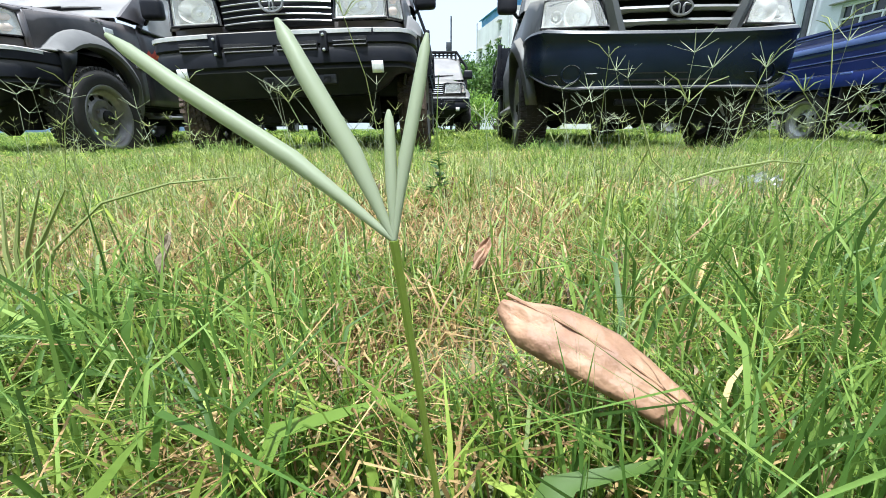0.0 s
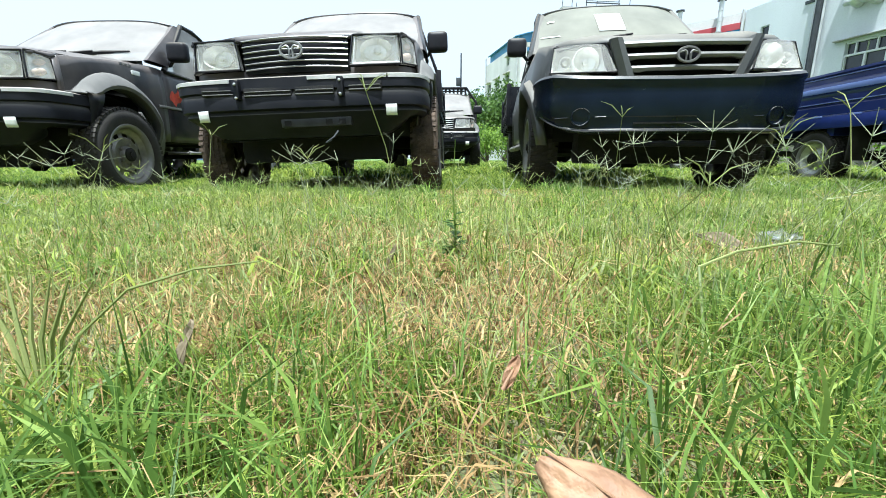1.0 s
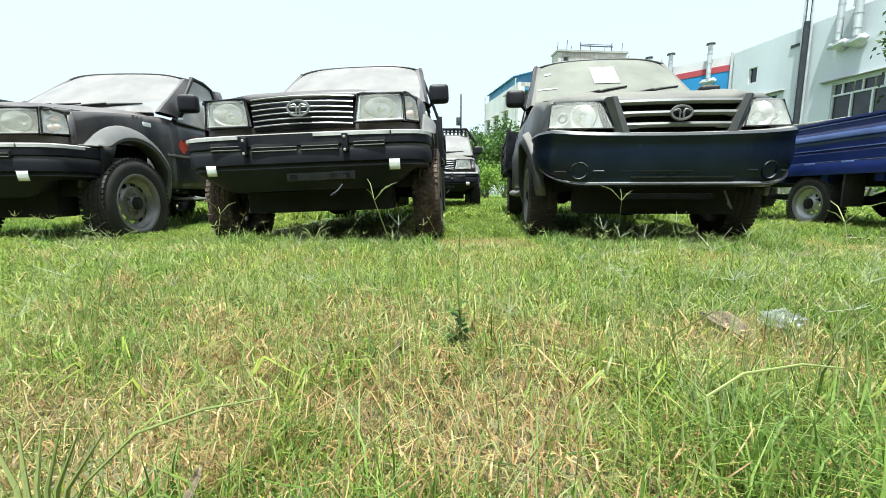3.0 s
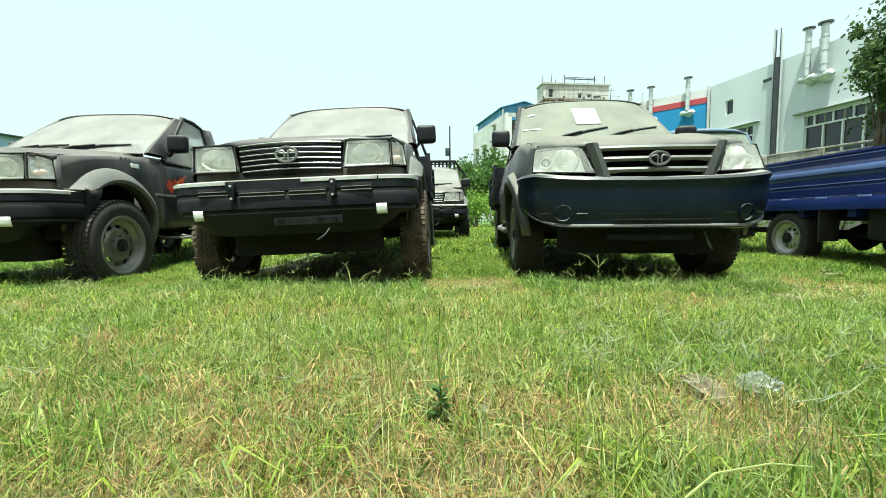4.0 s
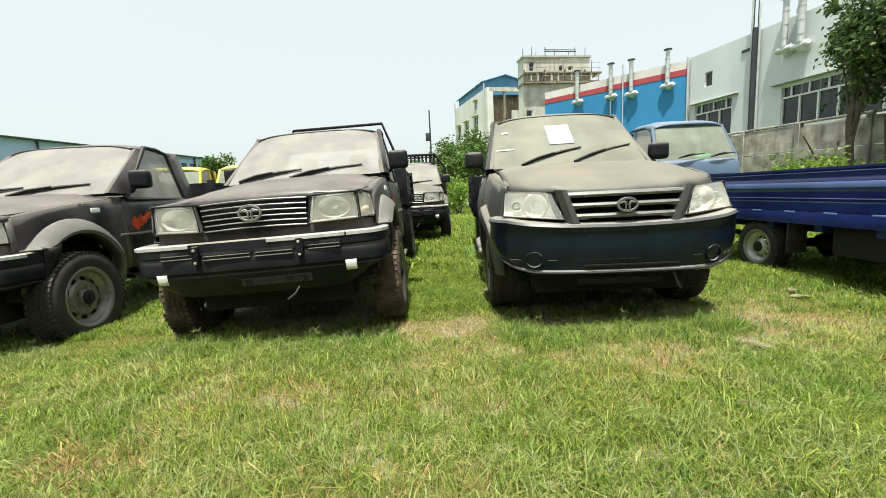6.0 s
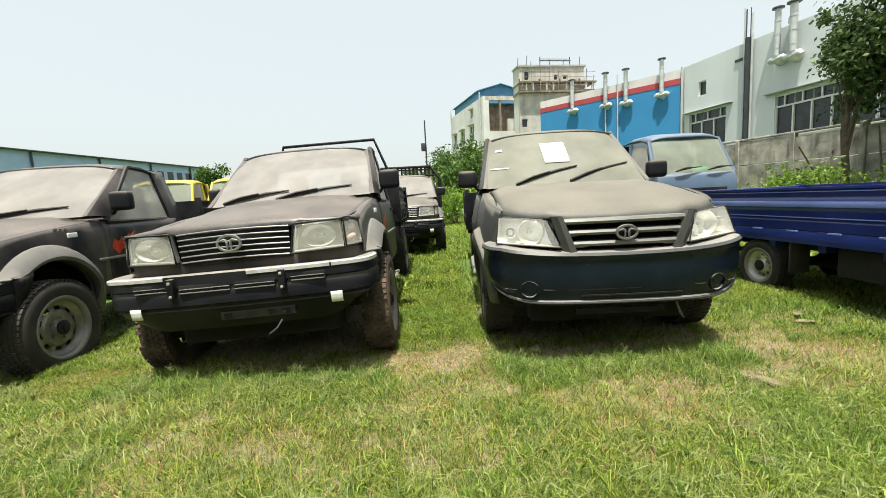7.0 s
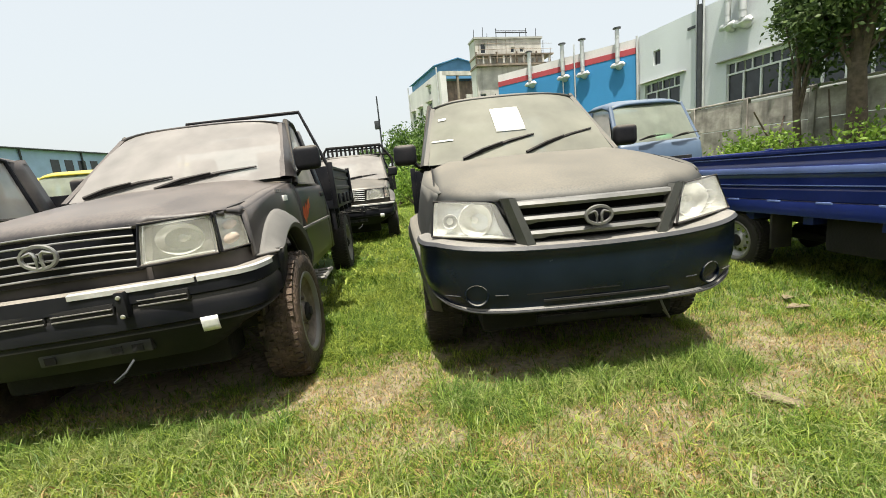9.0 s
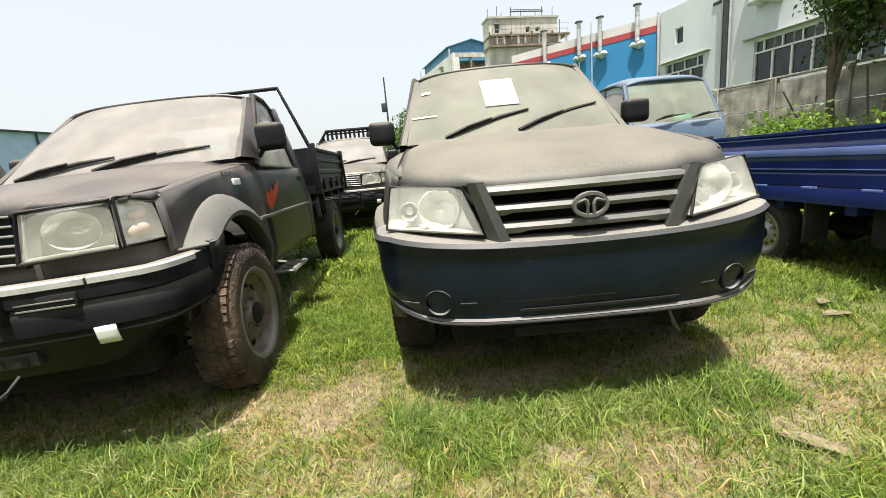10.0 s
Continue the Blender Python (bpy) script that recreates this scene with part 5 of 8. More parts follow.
def deck_truck(m):
    """A small dropside truck seen from its deck's side. Cab at y = 0, facing -y."""
    t = thing("dropside_truck", "deep blue dropside truck with a pale stripe, on grass", "truck", "", m)
    R = 0.29
    for s in (-1, 1):
        wheel(t, s * 0.66, 0.75, R, 0.18, s, "rim_bright", rim_r=0.175)
        wheel(t, s * 0.66, 3.56, R, 0.18, s, "rim_bright", rim_r=0.175, hub_z=0.255)
    bm = bmesh.new()
    rows = []
    for y, z0, z1, w in ((0.0, 0.45, 0.95, 0.70), (0.03, 0.42, 1.05, 0.74), (0.30, 0.40, 1.78, 0.70), (0.42, 0.40, 1.86, 0.68), (1.30, 0.40, 1.88, 0.68), (1.42, 0.42, 1.80, 0.70)):
        rows.append([Vector((-w, y, z0)), Vector((-w, y, lerp(z0, z1, 0.5))), Vector((-w + 0.04, y, z1 - 0.05)), Vector((-w + 0.10, y, z1)), Vector((w - 0.10, y, z1)), Vector((w - 0.04, y, z1 - 0.05)), Vector((w, y, lerp(z0, z1, 0.5))), Vector((w, y, z0))])
    vs = strip(bm, rows, True)
    bm.faces.new(vs[0][::-1]), bm.faces.new(vs[-1])
    part("cab", bm, "deck_blue", t)
    chassis(t, 4.9, 0.75, 3.45, 0.62, R, 0.30)
    hw, y0, y1, z0, z1 = 0.78, 1.5, 4.75, 0.68, 1.08
    bm = bmesh.new()
    box(bm, -hw + 0.03, hw - 0.03, y0, y1, z0 - 0.10, z0 + 0.0, 0.01)
    part("deck_floor", bm, "deck_blue", t)
    for y in np.arange(y0 + 0.25, y1, 0.55):
        bm = bmesh.new()
        box(bm, -hw + 0.05, hw - 0.05, y - 0.04, y + 0.04, z0 - 0.20, z0 - 0.10)
        part("cross_bearer", bm, "deck_blue", t)
    for s in (-1, 1):
        h = z1 - z0
        bm = bmesh.new()
        prof = [(0.0, 0.0), (0.0, 0.20), (-0.012, 0.23), (-0.012, 0.44), (0.0, 0.47), (0.010, 0.53), (0.010, 0.68), (0.0, 0.74), (-0.012, 0.77), (-0.012, 0.92), (0.015, 0.95), (0.015, 1.0), (-0.03, 1.0), (-0.03, 0.0)]
        strip(bm, [[Vector((s * (hw + o), y, z0 + h * v)) for o, v in prof] for y in np.linspace(y0, y1, 5)], True)
        board = part("side_board", bm, "deck_blue", t, "deep blue pressed-steel drop side")
        bm = bmesh.new()
        box(bm, s * (hw + 0.012) - 0.004, s * (hw + 0.012) + 0.004, y0 + 0.01, y1 - 0.01, z0 + h * 0.54, z0 + h * 0.67, 0.002)
        part("stripe", bm, "deck_blue_light", board, "pale blue stripe")
        for k in (0.285, 0.885):
            bm = bmesh.new()
            box(bm, s * (hw - 0.004) - 0.008, s * (hw - 0.004) + 0.010, y0 + 0.01, y1 - 0.01, z0 + h * k, z0 + h * (k + 0.02), 0.002)
            part("trim_line", bm, "deck_blue_light", board, "thin pale line")
        bm = bmesh.new()
        box(bm, s * (hw - 0.02) - 0.02, s * (hw - 0.02) + 0.02, y0, y1, z0 - 0.13, z0 - 0.01, 0.006)
        part("deck_rail", bm, "deck_blue", t)
        for y in np.arange(y0 + 0.35, y1, 0.42):
            bm = bmesh.new()
            box(bm, s * (hw + 0.004) - 0.006, s * (hw + 0.004) + 0.006, y - 0.06, y + 0.06, z0 - 0.022, z0 - 0.006, 0.002)
            part("hinge", bm, "deck_blue_light", board)
        for y in (y0, y1):
            bm = bmesh.new()
            box(bm, s * hw - 0.035, s * hw + 0.022, y - 0.03, y + 0.03, z0 - 0.1, z1 + 0.02, 0.006)
            part("corner_post", bm, "deck_blue", t)
        # guessed near-black tank and box, added to fill the shade under the deck
        bm = bmesh.new()
        box(bm, s * 0.60 - 0.10, s * 0.60 + 0.10, 1.95, 2.75, 0.27, 0.66, 0.05)
        part("fuel_tank", bm, "underbody", t)
        bm = bmesh.new()
        box(bm, s * 0.60 - 0.09, s * 0.60 + 0.09, 1.50, 1.86, 0.30, 0.66, 0.02)
        part("battery_box", bm, "underbody", t)
        bm = bmesh.new()
        box(bm, s * 0.66 - 0.1, s * 0.66 + 0.1, 3.14, 3.16, 0.24, 0.66, 0.004)
        part("mud_flap", bm, "rubber", t)
        for y, z in ((2.55, 0.66), (1.95, 0.60)):
            bm = bmesh.new()
            box(bm, s * 0.72 - 0.006, s * 0.72 + 0.006, y - 0.035, y + 0.035, z - 0.02, z + 0.02, 0.004)
            part("side_reflector", bm, "white_sticker", t, "small pale side reflector")
    bm = bmesh.new()
    box(bm, -hw, hw, y1 - 0.03, y1, z0, z1, 0.008)
    part("tail_board", bm, "deck_blue", t)
    bm = bmesh.new()
    box(bm, -hw, hw, y0, y0 + 0.03, z0, z1, 0.008)
    part("head_board", bm, "deck_blue", t)
    return t


def forward_cab_truck(m, paint="cab_blue", label="blue forward-control truck with a dusty windscreen, parked on grass", hw=0.76):
    """A forward-control truck, upright cab with a wide windscreen. Nose at y = 0, facing -y."""
    t = thing("truck", label, "truck", "", m)
    bm = bmesh.new()
    rows = []
    for z, y, w in ((0.50, 0.06, hw - 0.02), (0.62, 0.0, hw), (1.10, 0.0, hw), (1.32, 0.04, hw), (1.38, 0.07, hw - 0.01)):
        rows.append([Vector((-w, 1.5, z)), Vector((-w, y + 0.25, z)), Vector((-w + 0.05, y + 0.06, z)), Vector((-w + 0.16, y, z)), Vector((0, y - 0.03, z)), Vector((w - 0.16, y, z)), Vector((w - 0.05, y + 0.06, z)), Vector((w, y + 0.25, z)), Vector((w, 1.5, z))])
    strip(bm, rows)
    part("cab_body", bm, paint, t, solid=0.03)
    foot, head = (0.07, 1.38, hw - 0.06), (0.42, 2.02, hw - 0.13)
    bm = bmesh.new()
    pane(bm, (-foot[2], foot[0] + 0.08, foot[1]), (foot[2], foot[0] + 0.08, foot[1]), (head[2], head[0] + 0.06, head[1]), (-head[2], head[0] + 0.06, head[1]), 0.09, 12, 8)
    w = part("windscreen", bm, "truck_glass", t, "wide windscreen with wiped patches in the dust")
    w.visible_shadow = False
    for s in (-1, 1):
        for a, b, r in (((foot[2] + 0.02, foot[0] + 0.10, foot[1] - 0.02), (head[2] + 0.01, head[0] + 0.08, head[1] - 0.02), 0.04), ((hw - 0.02, 1.0, 1.38), (hw - 0.10, 1.05, 2.0), 0.04), ((hw - 0.02, 1.46, 1.38), (hw - 0.10, 1.40, 2.0), 0.05)):
            bm = bmesh.new()
            tube(bm, [(s * a[0], *a[1:]), (s * b[0], *b[1:])], r, 8)
            part("pillar", bm, paint, t)
    bm = bmesh.new()
    rows = []
    for j, (y, dz) in enumerate(((0.36, 0.0), (0.44, 0.05), (0.7, 0.10), (1.1, 0.11), (1.45, 0.06))):
        rows.append([Vector((u * (hw - 0.07), y + 0.10 * u * u * (1 if j < 2 else 0), 2.03 + dz - 0.09 * abs(u) ** 6)) for u in np.linspace(-1, 1, 13)])
    strip(bm, rows)
    part("roof", bm, paint, t, solid=0.03)
    bm = bmesh.new()
    box(bm, -hw + 0.05, hw - 0.05, 1.44, 1.48, 0.6, 2.02, 0.01)
    part("cab_back", bm, paint, t)
    for s in (-1, 1):
        bm = bmesh.new()
        pane(bm, (s * (hw - 0.02), 0.30, 1.38), (s * (hw - 0.02), 1.02, 1.38), (s * (hw - 0.10), 1.05, 2.0), (s * (hw - 0.10), 0.52, 2.0), 0.01, 4, 4, (s, 0, 0))
        g = part("door_window", bm, "side_glass", t)
        g.visible_shadow = False
        wheel(t, s * 0.70, 0.62, 0.36, 0.2, s, hub_z=0.36)
        wheel(t, s * 0.70, 3.6, 0.36, 0.2, s, hub_z=0.36)
        bm = bmesh.new()
        box(bm, s * 0.60 - 0.12, s * 0.60 + 0.12, -0.035, 0.0, 0.74, 0.92, 0.02)
        part("headlamp", bm, "reflector", t, "rectangular headlamp")
    wiper(t, (-0.45, 0.01, 1.40), (0.02, 0.03, 1.46), (0, -0.03, 0.02), 0.01)
    wiper(t, (0.12, 0.01, 1.40), (0.62, 0.05, 1.46), (0, -0.03, 0.02), 0.01)
    bm = bmesh.new()
    box(bm, -0.45, 0.45, -0.03, 0.0, 0.98, 1.12, 0.01)
    part("grille", bm, "black_plastic", t)
    bm = bmesh.new()
    box(bm, -hw - 0.01, hw + 0.01, -0.08, 0.10, 0.45, 0.66, 0.03)
    part("front_bumper", bm, "black_plastic", t)
    bm = bmesh.new()
    strip(bm, [[Vector((-0.02, 0.20, 1.41)), Vector((0.34, 0.21, 1.41))], [Vector((0.0, 0.27, 1.50)), Vector((0.30, 0.28, 1.49))]])
    part("dash_card", bm, "green_card", t, "bright green card on the dashboard", solid=0.004)
    bm = bmesh.new()
    box(bm, -hw + 0.08, hw - 0.08, 0.25, 0.6, 1.1, 1.36, 0.05)
    part("facia", bm, "black_plastic", t)
    bm = bmesh.new()
    for s in (-1, 1):
        box(bm, s * 0.42 - 0.26, s * 0.42 + 0.26, 1.15, 1.35, 1.0, 1.75, 0.06)
    part("seat", bm, "seat_cloth", t)
    chassis(t, 4.6, 0.62, 3.6, 0.66, 0.36, 0.36)
    dropside_deck(t, 1.62, 4.6, 0.90, 0.95, 1.35, "deck_blue" if paint == "cab_blue" else paint, False)
    return t


# ---- ground and grass ----
def lie(x, y):
    """Height of the ground: gently uneven."""
    return 0.018 * math.sin(x * 1.3 + 0.6) * math.sin(y * 0.9 + 0.4) + 0.01 * math.sin(x * 3.1 + y * 2.3) - 0.015


def lie_np(x, y):
    return 0.018 * np.sin(x * 1.3 + 0.6) * np.sin(y * 0.9 + 0.4) + 0.01 * np.sin(x * 3.1 + y * 2.3) - 0.015


def lush(x, y):
    """How thick and green the grass is, 0 to 1: patches that stayed damp before the vehicles."""
    v = np.zeros_like(x)
    for cx, cy, rx, ry, k in ((0.80, 2.74, 0.24, 0.20, 1.0), (-1.45, 2.88, 0.55, 0.22, 0.9), (-0.65, 2.72, 0.42, 0.16, 0.9), (1.92, 2.66, 0.18, 0.20, 0.8), (1.90, 2.22, 0.30, 0.20, 0.8), (0.45, 2.30, 0.30, 0.20, 0.4), (-3.6, 2.8, 0.9, 0.3, 0.7)):
        d = ((x - cx) / rx) ** 2 + ((y - cy) / ry) ** 2
        v = np.maximum(v, k * np.clip(1.5 - d, 0, 1))
    return np.clip(v * (0.8 + 0.3 * np.sin(x * 19 + 3 * np.sin(y * 15))), 0, 1)


def bare(x, y):
    """How bare the earth is, 0 to 1: worn patches near the vehicles and a thin straw-coloured patch in the open."""
    v = np.zeros_like(x)
    for cx, cy, rx, ry, k in ((2.62, 3.10, 0.42, 0.42, 1.0), (2.15, 2.75, 0.35, 0.25, 0.8), (0.10, 3.30, 0.36, 0.24, 0.9), (0.38, 2.75, 0.45, 0.35, 0.6), (1.36, 2.55, 0.36, 0.17, 0.8), (1.3, 2.25, 0.7, 0.2, 0.4), (-0.02, 0.30, 0.04, 0.08, 0.6), (0.10, 0.42, 0.10, 0.14, 0.5), (-0.25, 1.9, 0.6, 0.35, 0.35), (3.1, 3.5, 0.4, 0.3, 0.6), (-1.0, 2.3, 0.8, 0.2, 0.3), (0.75, 1.35, 0.35, 0.2, 0.35), (0.74, 0.94, 0.20, 0.14, 0.8), (0.30, 3.40, 0.28, 0.22, 0.9), (1.5, 2.55, 0.5, 0.2, 0.8), (2.7, 2.9, 0.55, 0.3, 0.8), (-0.5, 2.1, 0.35, 0.16, 0.5), (1.26, 2.55, 0.5, 0.14, 0.6), (0.2, 3.02, 0.35, 0.2, 0.7), (0.08, 2.54, 0.30, 0.16, 0.7), (1.06, 2.50, 0.35, 0.12, 0.7)):
        d = ((x - cx) / rx) ** 2 + ((y - cy) / ry) ** 2
        v = np.maximum(v, k * np.clip(1.6 - d, 0, 1))
    return np.clip(v + 0.25 * (np.sin(x * 9 + y * 4) * np.sin(y * 11 - x * 3)) * (v > 0.05), 0, 1) * (1 - 0.9 * lush(x, y))


def dryness(x, y):
    """How straw-coloured the grass is, 0 to 1."""
    v = np.zeros_like(x)
    for cx, cy, rx, ry, k in ((-0.08, 0.32, 0.15, 0.15, 0.40), (-0.06, 0.78, 0.32, 0.26, 0.68), (-0.36, 1.08, 0.42, 0.27, 0.95), (0.10, 1.0, 0.3, 0.12, 0.8), (0.55, 0.95, 0.3, 0.12, 0.6), (-1.32, 1.75, 0.4, 0.25, 0.8), (0.74, 1.10, 0.17, 0.12, 1.0), (-0.6, 2.2, 0.3, 0.14, 0.7), (-0.7, 0.9, 0.5, 0.35, 0.5), (-1.1, 1.35, 0.8, 0.4, 0.35), (-0.2, 1.55, 0.5, 0.25, 0.35), (0.35, 2.0, 0.5, 0.25, 0.3), (1.0, 1.95, 0.4, 0.2, 0.3), (1.6, 2.4, 1.2, 0.5, 0.5), (-0.5, 2.4, 0.9, 0.4, 0.4), (-0.15, 0.83, 0.10, 0.08, 1.0), (-0.76, 1.17, 0.14, 0.10, 1.0), (0.15, 0.76, 0.11, 0.08, 1.0), (-0.44, 0.57, 0.14, 0.09, 1.0), (-0.43, 1.10, 0.13, 0.08, 1.0), (-0.42, 0.85, 0.10, 0.07, 0.9), (0.02, 0.55, 0.12, 0.07, 0.9)):
        d = ((x - cx) / rx) ** 2 + ((y - cy) / ry) ** 2
        v = np.maximum(v, k * np.clip(1.5 - d, 0, 1))
    v = np.maximum(v, 0.36 * np.clip((0.45 - x) / 0.25, 0.25, 1) * np.clip((1.45 - y) / 0.25, 0, 1) * np.clip(y / 0.55, 0.5, 1) * (y > -1) * (np.abs(x) < 2.5))
    worn = np.clip((y - 1.5) / 1.1, 0, 1) * (np.abs(x) < 3.0) * (y < 3.3)
    return np.clip(np.maximum(v, 0.42 * worn) + 0.18 * np.sin(x * 5.1 + 1) * np.sin(y * 6.3), 0, 1) * (1 - 0.9 * lush(x, y))


axis = lambda near, far, n: np.unique(np.concatenate([np.linspace(-near, near, n), np.geomspace(near, far, 26), -np.geomspace(near, far, 26)]))
gx, gy = axis(6, 400, 90), axis(6, 400, 90) + 3
GX, GY = np.meshgrid(gx, gy)
GZ = lie_np(GX, GY) * np.clip(1 - (np.hypot(GX, GY) - 12) / 20, 0, 1)
idx = np.arange(GX.size).reshape(GX.shape)
quads = np.stack([idx[:-1, :-1], idx[:-1, 1:], idx[1:, 1:], idx[1:, :-1]], -1).reshape(-1, 4)


def earth():
    m = bpy.data.materials.new("earth")
    m.use_nodes = True
    n, l = m.node_tree.nodes, m.node_tree.links
    p = n["Principled BSDF"]
    p.inputs["Roughness"].default_value = 0.95
    where = n.new("ShaderNodeTexCoord").outputs["Object"]
    cols = ((0.22, 0.18, 0.108), (0.35, 0.295, 0.195), (0.09, 0.15, 0.03))
    tex = []
    for sc in (2.2, 26.0, 0.5, 150.0):
        x = n.new("ShaderNodeTexNoise")
        x.inputs["Scale"].default_value, x.inputs["Detail"].default_value = sc, 5
        l.new(where, x.inputs["Vector"])
        tex.append(x.outputs[0])

    def mix(a, b, f, lo, hi):
        r = n.new("ShaderNodeMapRange")
        r.inputs["From Min"].default_value, r.inputs["From Max"].default_value = lo, hi
        l.new(f, r.inputs["Value"])
        x = n.new("ShaderNodeMix")
        x.data_type = "RGBA"
        l.new(r.outputs[0], x.inputs[0])
        for v, s in ((a, x.inputs[6]), (b, x.inputs[7])):
            if isinstance(v, tuple):
                s.default_value = (*v, 1)
            else:
                l.new(v, s)
        return x.outputs[2]

    c = mix(cols[0], cols[1], tex[0], 0.35, 0.65)
    c = mix(c, (0.17, 0.14, 0.085), tex[1], 0.45, 0.65)
    dist = n.new("ShaderNodeVectorMath")
    dist.operation = "LENGTH"
    l.new(where, dist.inputs[0])
    c = mix(c, cols[2], dist.outputs["Value"], 3.8, 6.5)
    apart = n.new("ShaderNodeSeparateXYZ")
    l.new(where, apart.inputs[0])
    wave = n.new("ShaderNodeMath")
    wave.operation = "MULTIPLY_ADD"
    wave.inputs[1].default_value = 1.2
    l.new(tex[0], wave.inputs[0]), l.new(apart.outputs["Y"], wave.inputs[2])
    c = mix((0.125, 0.142, 0.055), c, wave.outputs[0], 0.7, 1.9)
    l.new(c, p.inputs["Base Color"])
    b = n.new("ShaderNodeBump")
    b.inputs["Strength"].default_value, b.inputs["Distance"].default_value = 0.6, 0.02
    add = n.new("ShaderNodeMath")
    l.new(tex[1], add.inputs[0]), l.new(tex[3], add.inputs[1])
    l.new(add.outputs[0], b.inputs["Height"]), l.new(b.outputs[0], p.inputs["Normal"])
    return m


M["earth"] = earth()
ground = raw("ground", np.stack([GX, GY, GZ], -1).reshape(-1, 3), quads, "earth", None, "dry earth under rough grass", "structure", "ground")

rng = np.random.default_rng(7)


def blades(name, x, y, length, width, lean, mat, label, droop=0.35, base_z=None, kind="stuff", parent=None):
    """A field of grass blades, each a bent tapering leaf of two lengths, in one mesh."""
    n = len(x)
    a = rng.uniform(0, 2 * np.pi, n)
    f = rng.uniform(0, 2 * np.pi, n)
    way = np.stack([np.cos(a), np.sin(a)], -1)
    side = np.stack([np.cos(f), np.sin(f)], -1) * (width / 2)[:, None]
    z0 = lie_np(x, y) - 0.004 if base_z is None else base_z
    base = np.stack([x, y, z0], -1)
    mid = base + np.concatenate([way * (length * lean * 0.35)[:, None], (length * 0.58)[:, None]], 1)
    tip = base + np.concatenate([way * (length * (lean * 0.35 + lean * 0.9 + droop * lean))[:, None], (length * np.clip(1.0 - 0.65 * lean * lean - 0.1 * lean, 0.12, 1))[:, None]], 1)
    s3 = np.concatenate([side, np.zeros((n, 1))], 1)
    v = np.stack([base - s3, base + s3, mid + s3 * 0.85, mid - s3 * 0.85, tip], 1).reshape(-1, 3)
    k = np.arange(n)[:, None] * 5
    tri = np.concatenate([k + [[0, 1, 2]], k + [[0, 2, 3]], k + [[3, 2, 4]]], 0)
    ob = raw(name, v, tri, mat, parent, label, kind, "grass")
    ob.data.polygons.foreach_set("use_smooth", [True] * len(ob.data.polygons))
    return ob


def scatter(x0, x1, y0, y1, per_m2, keep=None):
    n = int((x1 - x0) * (y1 - y0) * per_m2)
    x, y = rng.uniform(x0, x1, n), rng.uniform(y0, y1, n)
    if keep is not None:
        ok = rng.uniform(0, 1, n) < keep(x, y)
        x, y = x[ok], y[ok]
    return x, y


def shaded(x, y):
    """1 on ground that lies under a vehicle, where almost nothing grows."""
    v = np.zeros_like(x)
    for x0, x1, y0, y1 in ((0.56, 2.2, 2.97, 7.9), (-1.95, -0.36, 3.02, 7.8), (-4.6, -3.0, 3.1, 7.7)):
        v = np.maximum(v, ((x > x0) & (x < x1) & (y > y0 + 0.03 * np.sin(x * 17)) & (y < y1)) * 1.0)
    return v


def tufty(x, y):
    fine = np.sin(x * 11 + 2 * np.sin(y * 9)) * np.sin(y * 13 + 1.5 * np.sin(x * 10))
    broad = np.sin(x * 4.3 + 1.7 * np.sin(y * 3.1)) * np.sin(y * 4.9 + 1.3 * np.sin(x * 3.7 + 1))
    return 0.22 + 0.78 * np.clip(0.5 + 0.65 * fine + 0.5 * broad, 0, 1)


def lawn(name, x0, x1, y0, y1, per_m2, tall, wide, label, dry=0.5):
    for mat, share in (("grass_green", 1.0), ("grass_dry", dry)):
        def keep(x, y):
            d = dryness(x, y)
            k = (1 - 0.70 * bare(x, y)) * tufty(x, y) * (1 - np.clip(0.62 + (y - 3.25) * 1.2, 0.62, 0.9) * shaded(x, y))
            return k * ((1 - 0.85 * d) if mat == "grass_green" else (0.10 + 0.90 * d))
        x, y = scatter(x0, x1, y0, y1, per_m2 * share, keep)
        n = len(x)
        ln = tall * rng.uniform(0.45, 1.15, n) * (1 - 0.35 * dryness(x, y)) * (0.75 + 0.4 * tufty(x, y)) * (1 - 0.45 * bare(x, y)) * (1 - 0.38 * np.clip((y - 1.5) / 0.9, 0, 1) * (y < 3.3) * (np.abs(x) < 3.2)) * (1 + 0.35 * lush(x, y))
        le = np.clip(rng.normal(0.5, 0.25, n) + 0.22 * (y > 1.3), 0.05, 1.15)
        if mat == "grass_dry":
            ln, le = ln * 0.8, np.clip(le + 0.3, 0, 1.2)
        blades(name, x, y, ln, wide * rng.uniform(0.6, 1.3, n), le, mat, label if mat == "grass_green" else "thin straw-coloured dead grass")


lawn("lawn_near", -1.3, 1.3, 0.16, 1.1, 44000, 0.080, 0.0027, "short rough green grass", 0.9)
lawn("lawn_middle", -3.0, 3.2, 1.1, 3.4, 25000, 0.082, 0.0046, "short rough green grass", 0.8)
lawn("lawn_around", -9.0, 9.0, -8.9, 0.16, 2200, 0.09, 0.013, "rough grass of the open lot", 0.25)
lawn("lawn_around", -3.0, -1.3, 0.16, 1.1, 9000, 0.09, 0.007, "rough grass of the open lot", 0.5)
lawn("lawn_around", 1.3, 3.2, 0.16, 1.1, 9000, 0.09, 0.007, "rough grass of the open lot", 0.4)
lawn("lawn_around", -9.0, -3.0, 0.16, 0.8, 1800, 0.10, 0.012, "rough grass of the open lot", 0.3)
lawn("lawn_around", 3.2, 9.0, 0.16, 1.6, 1800, 0.10, 0.012, "rough grass of the open lot", 0.3)
lawn("lawn_around", -9.0, -6.0, 0.8, 5.5, 1800, 0.10, 0.012, "rough grass of the open lot", 0.3)
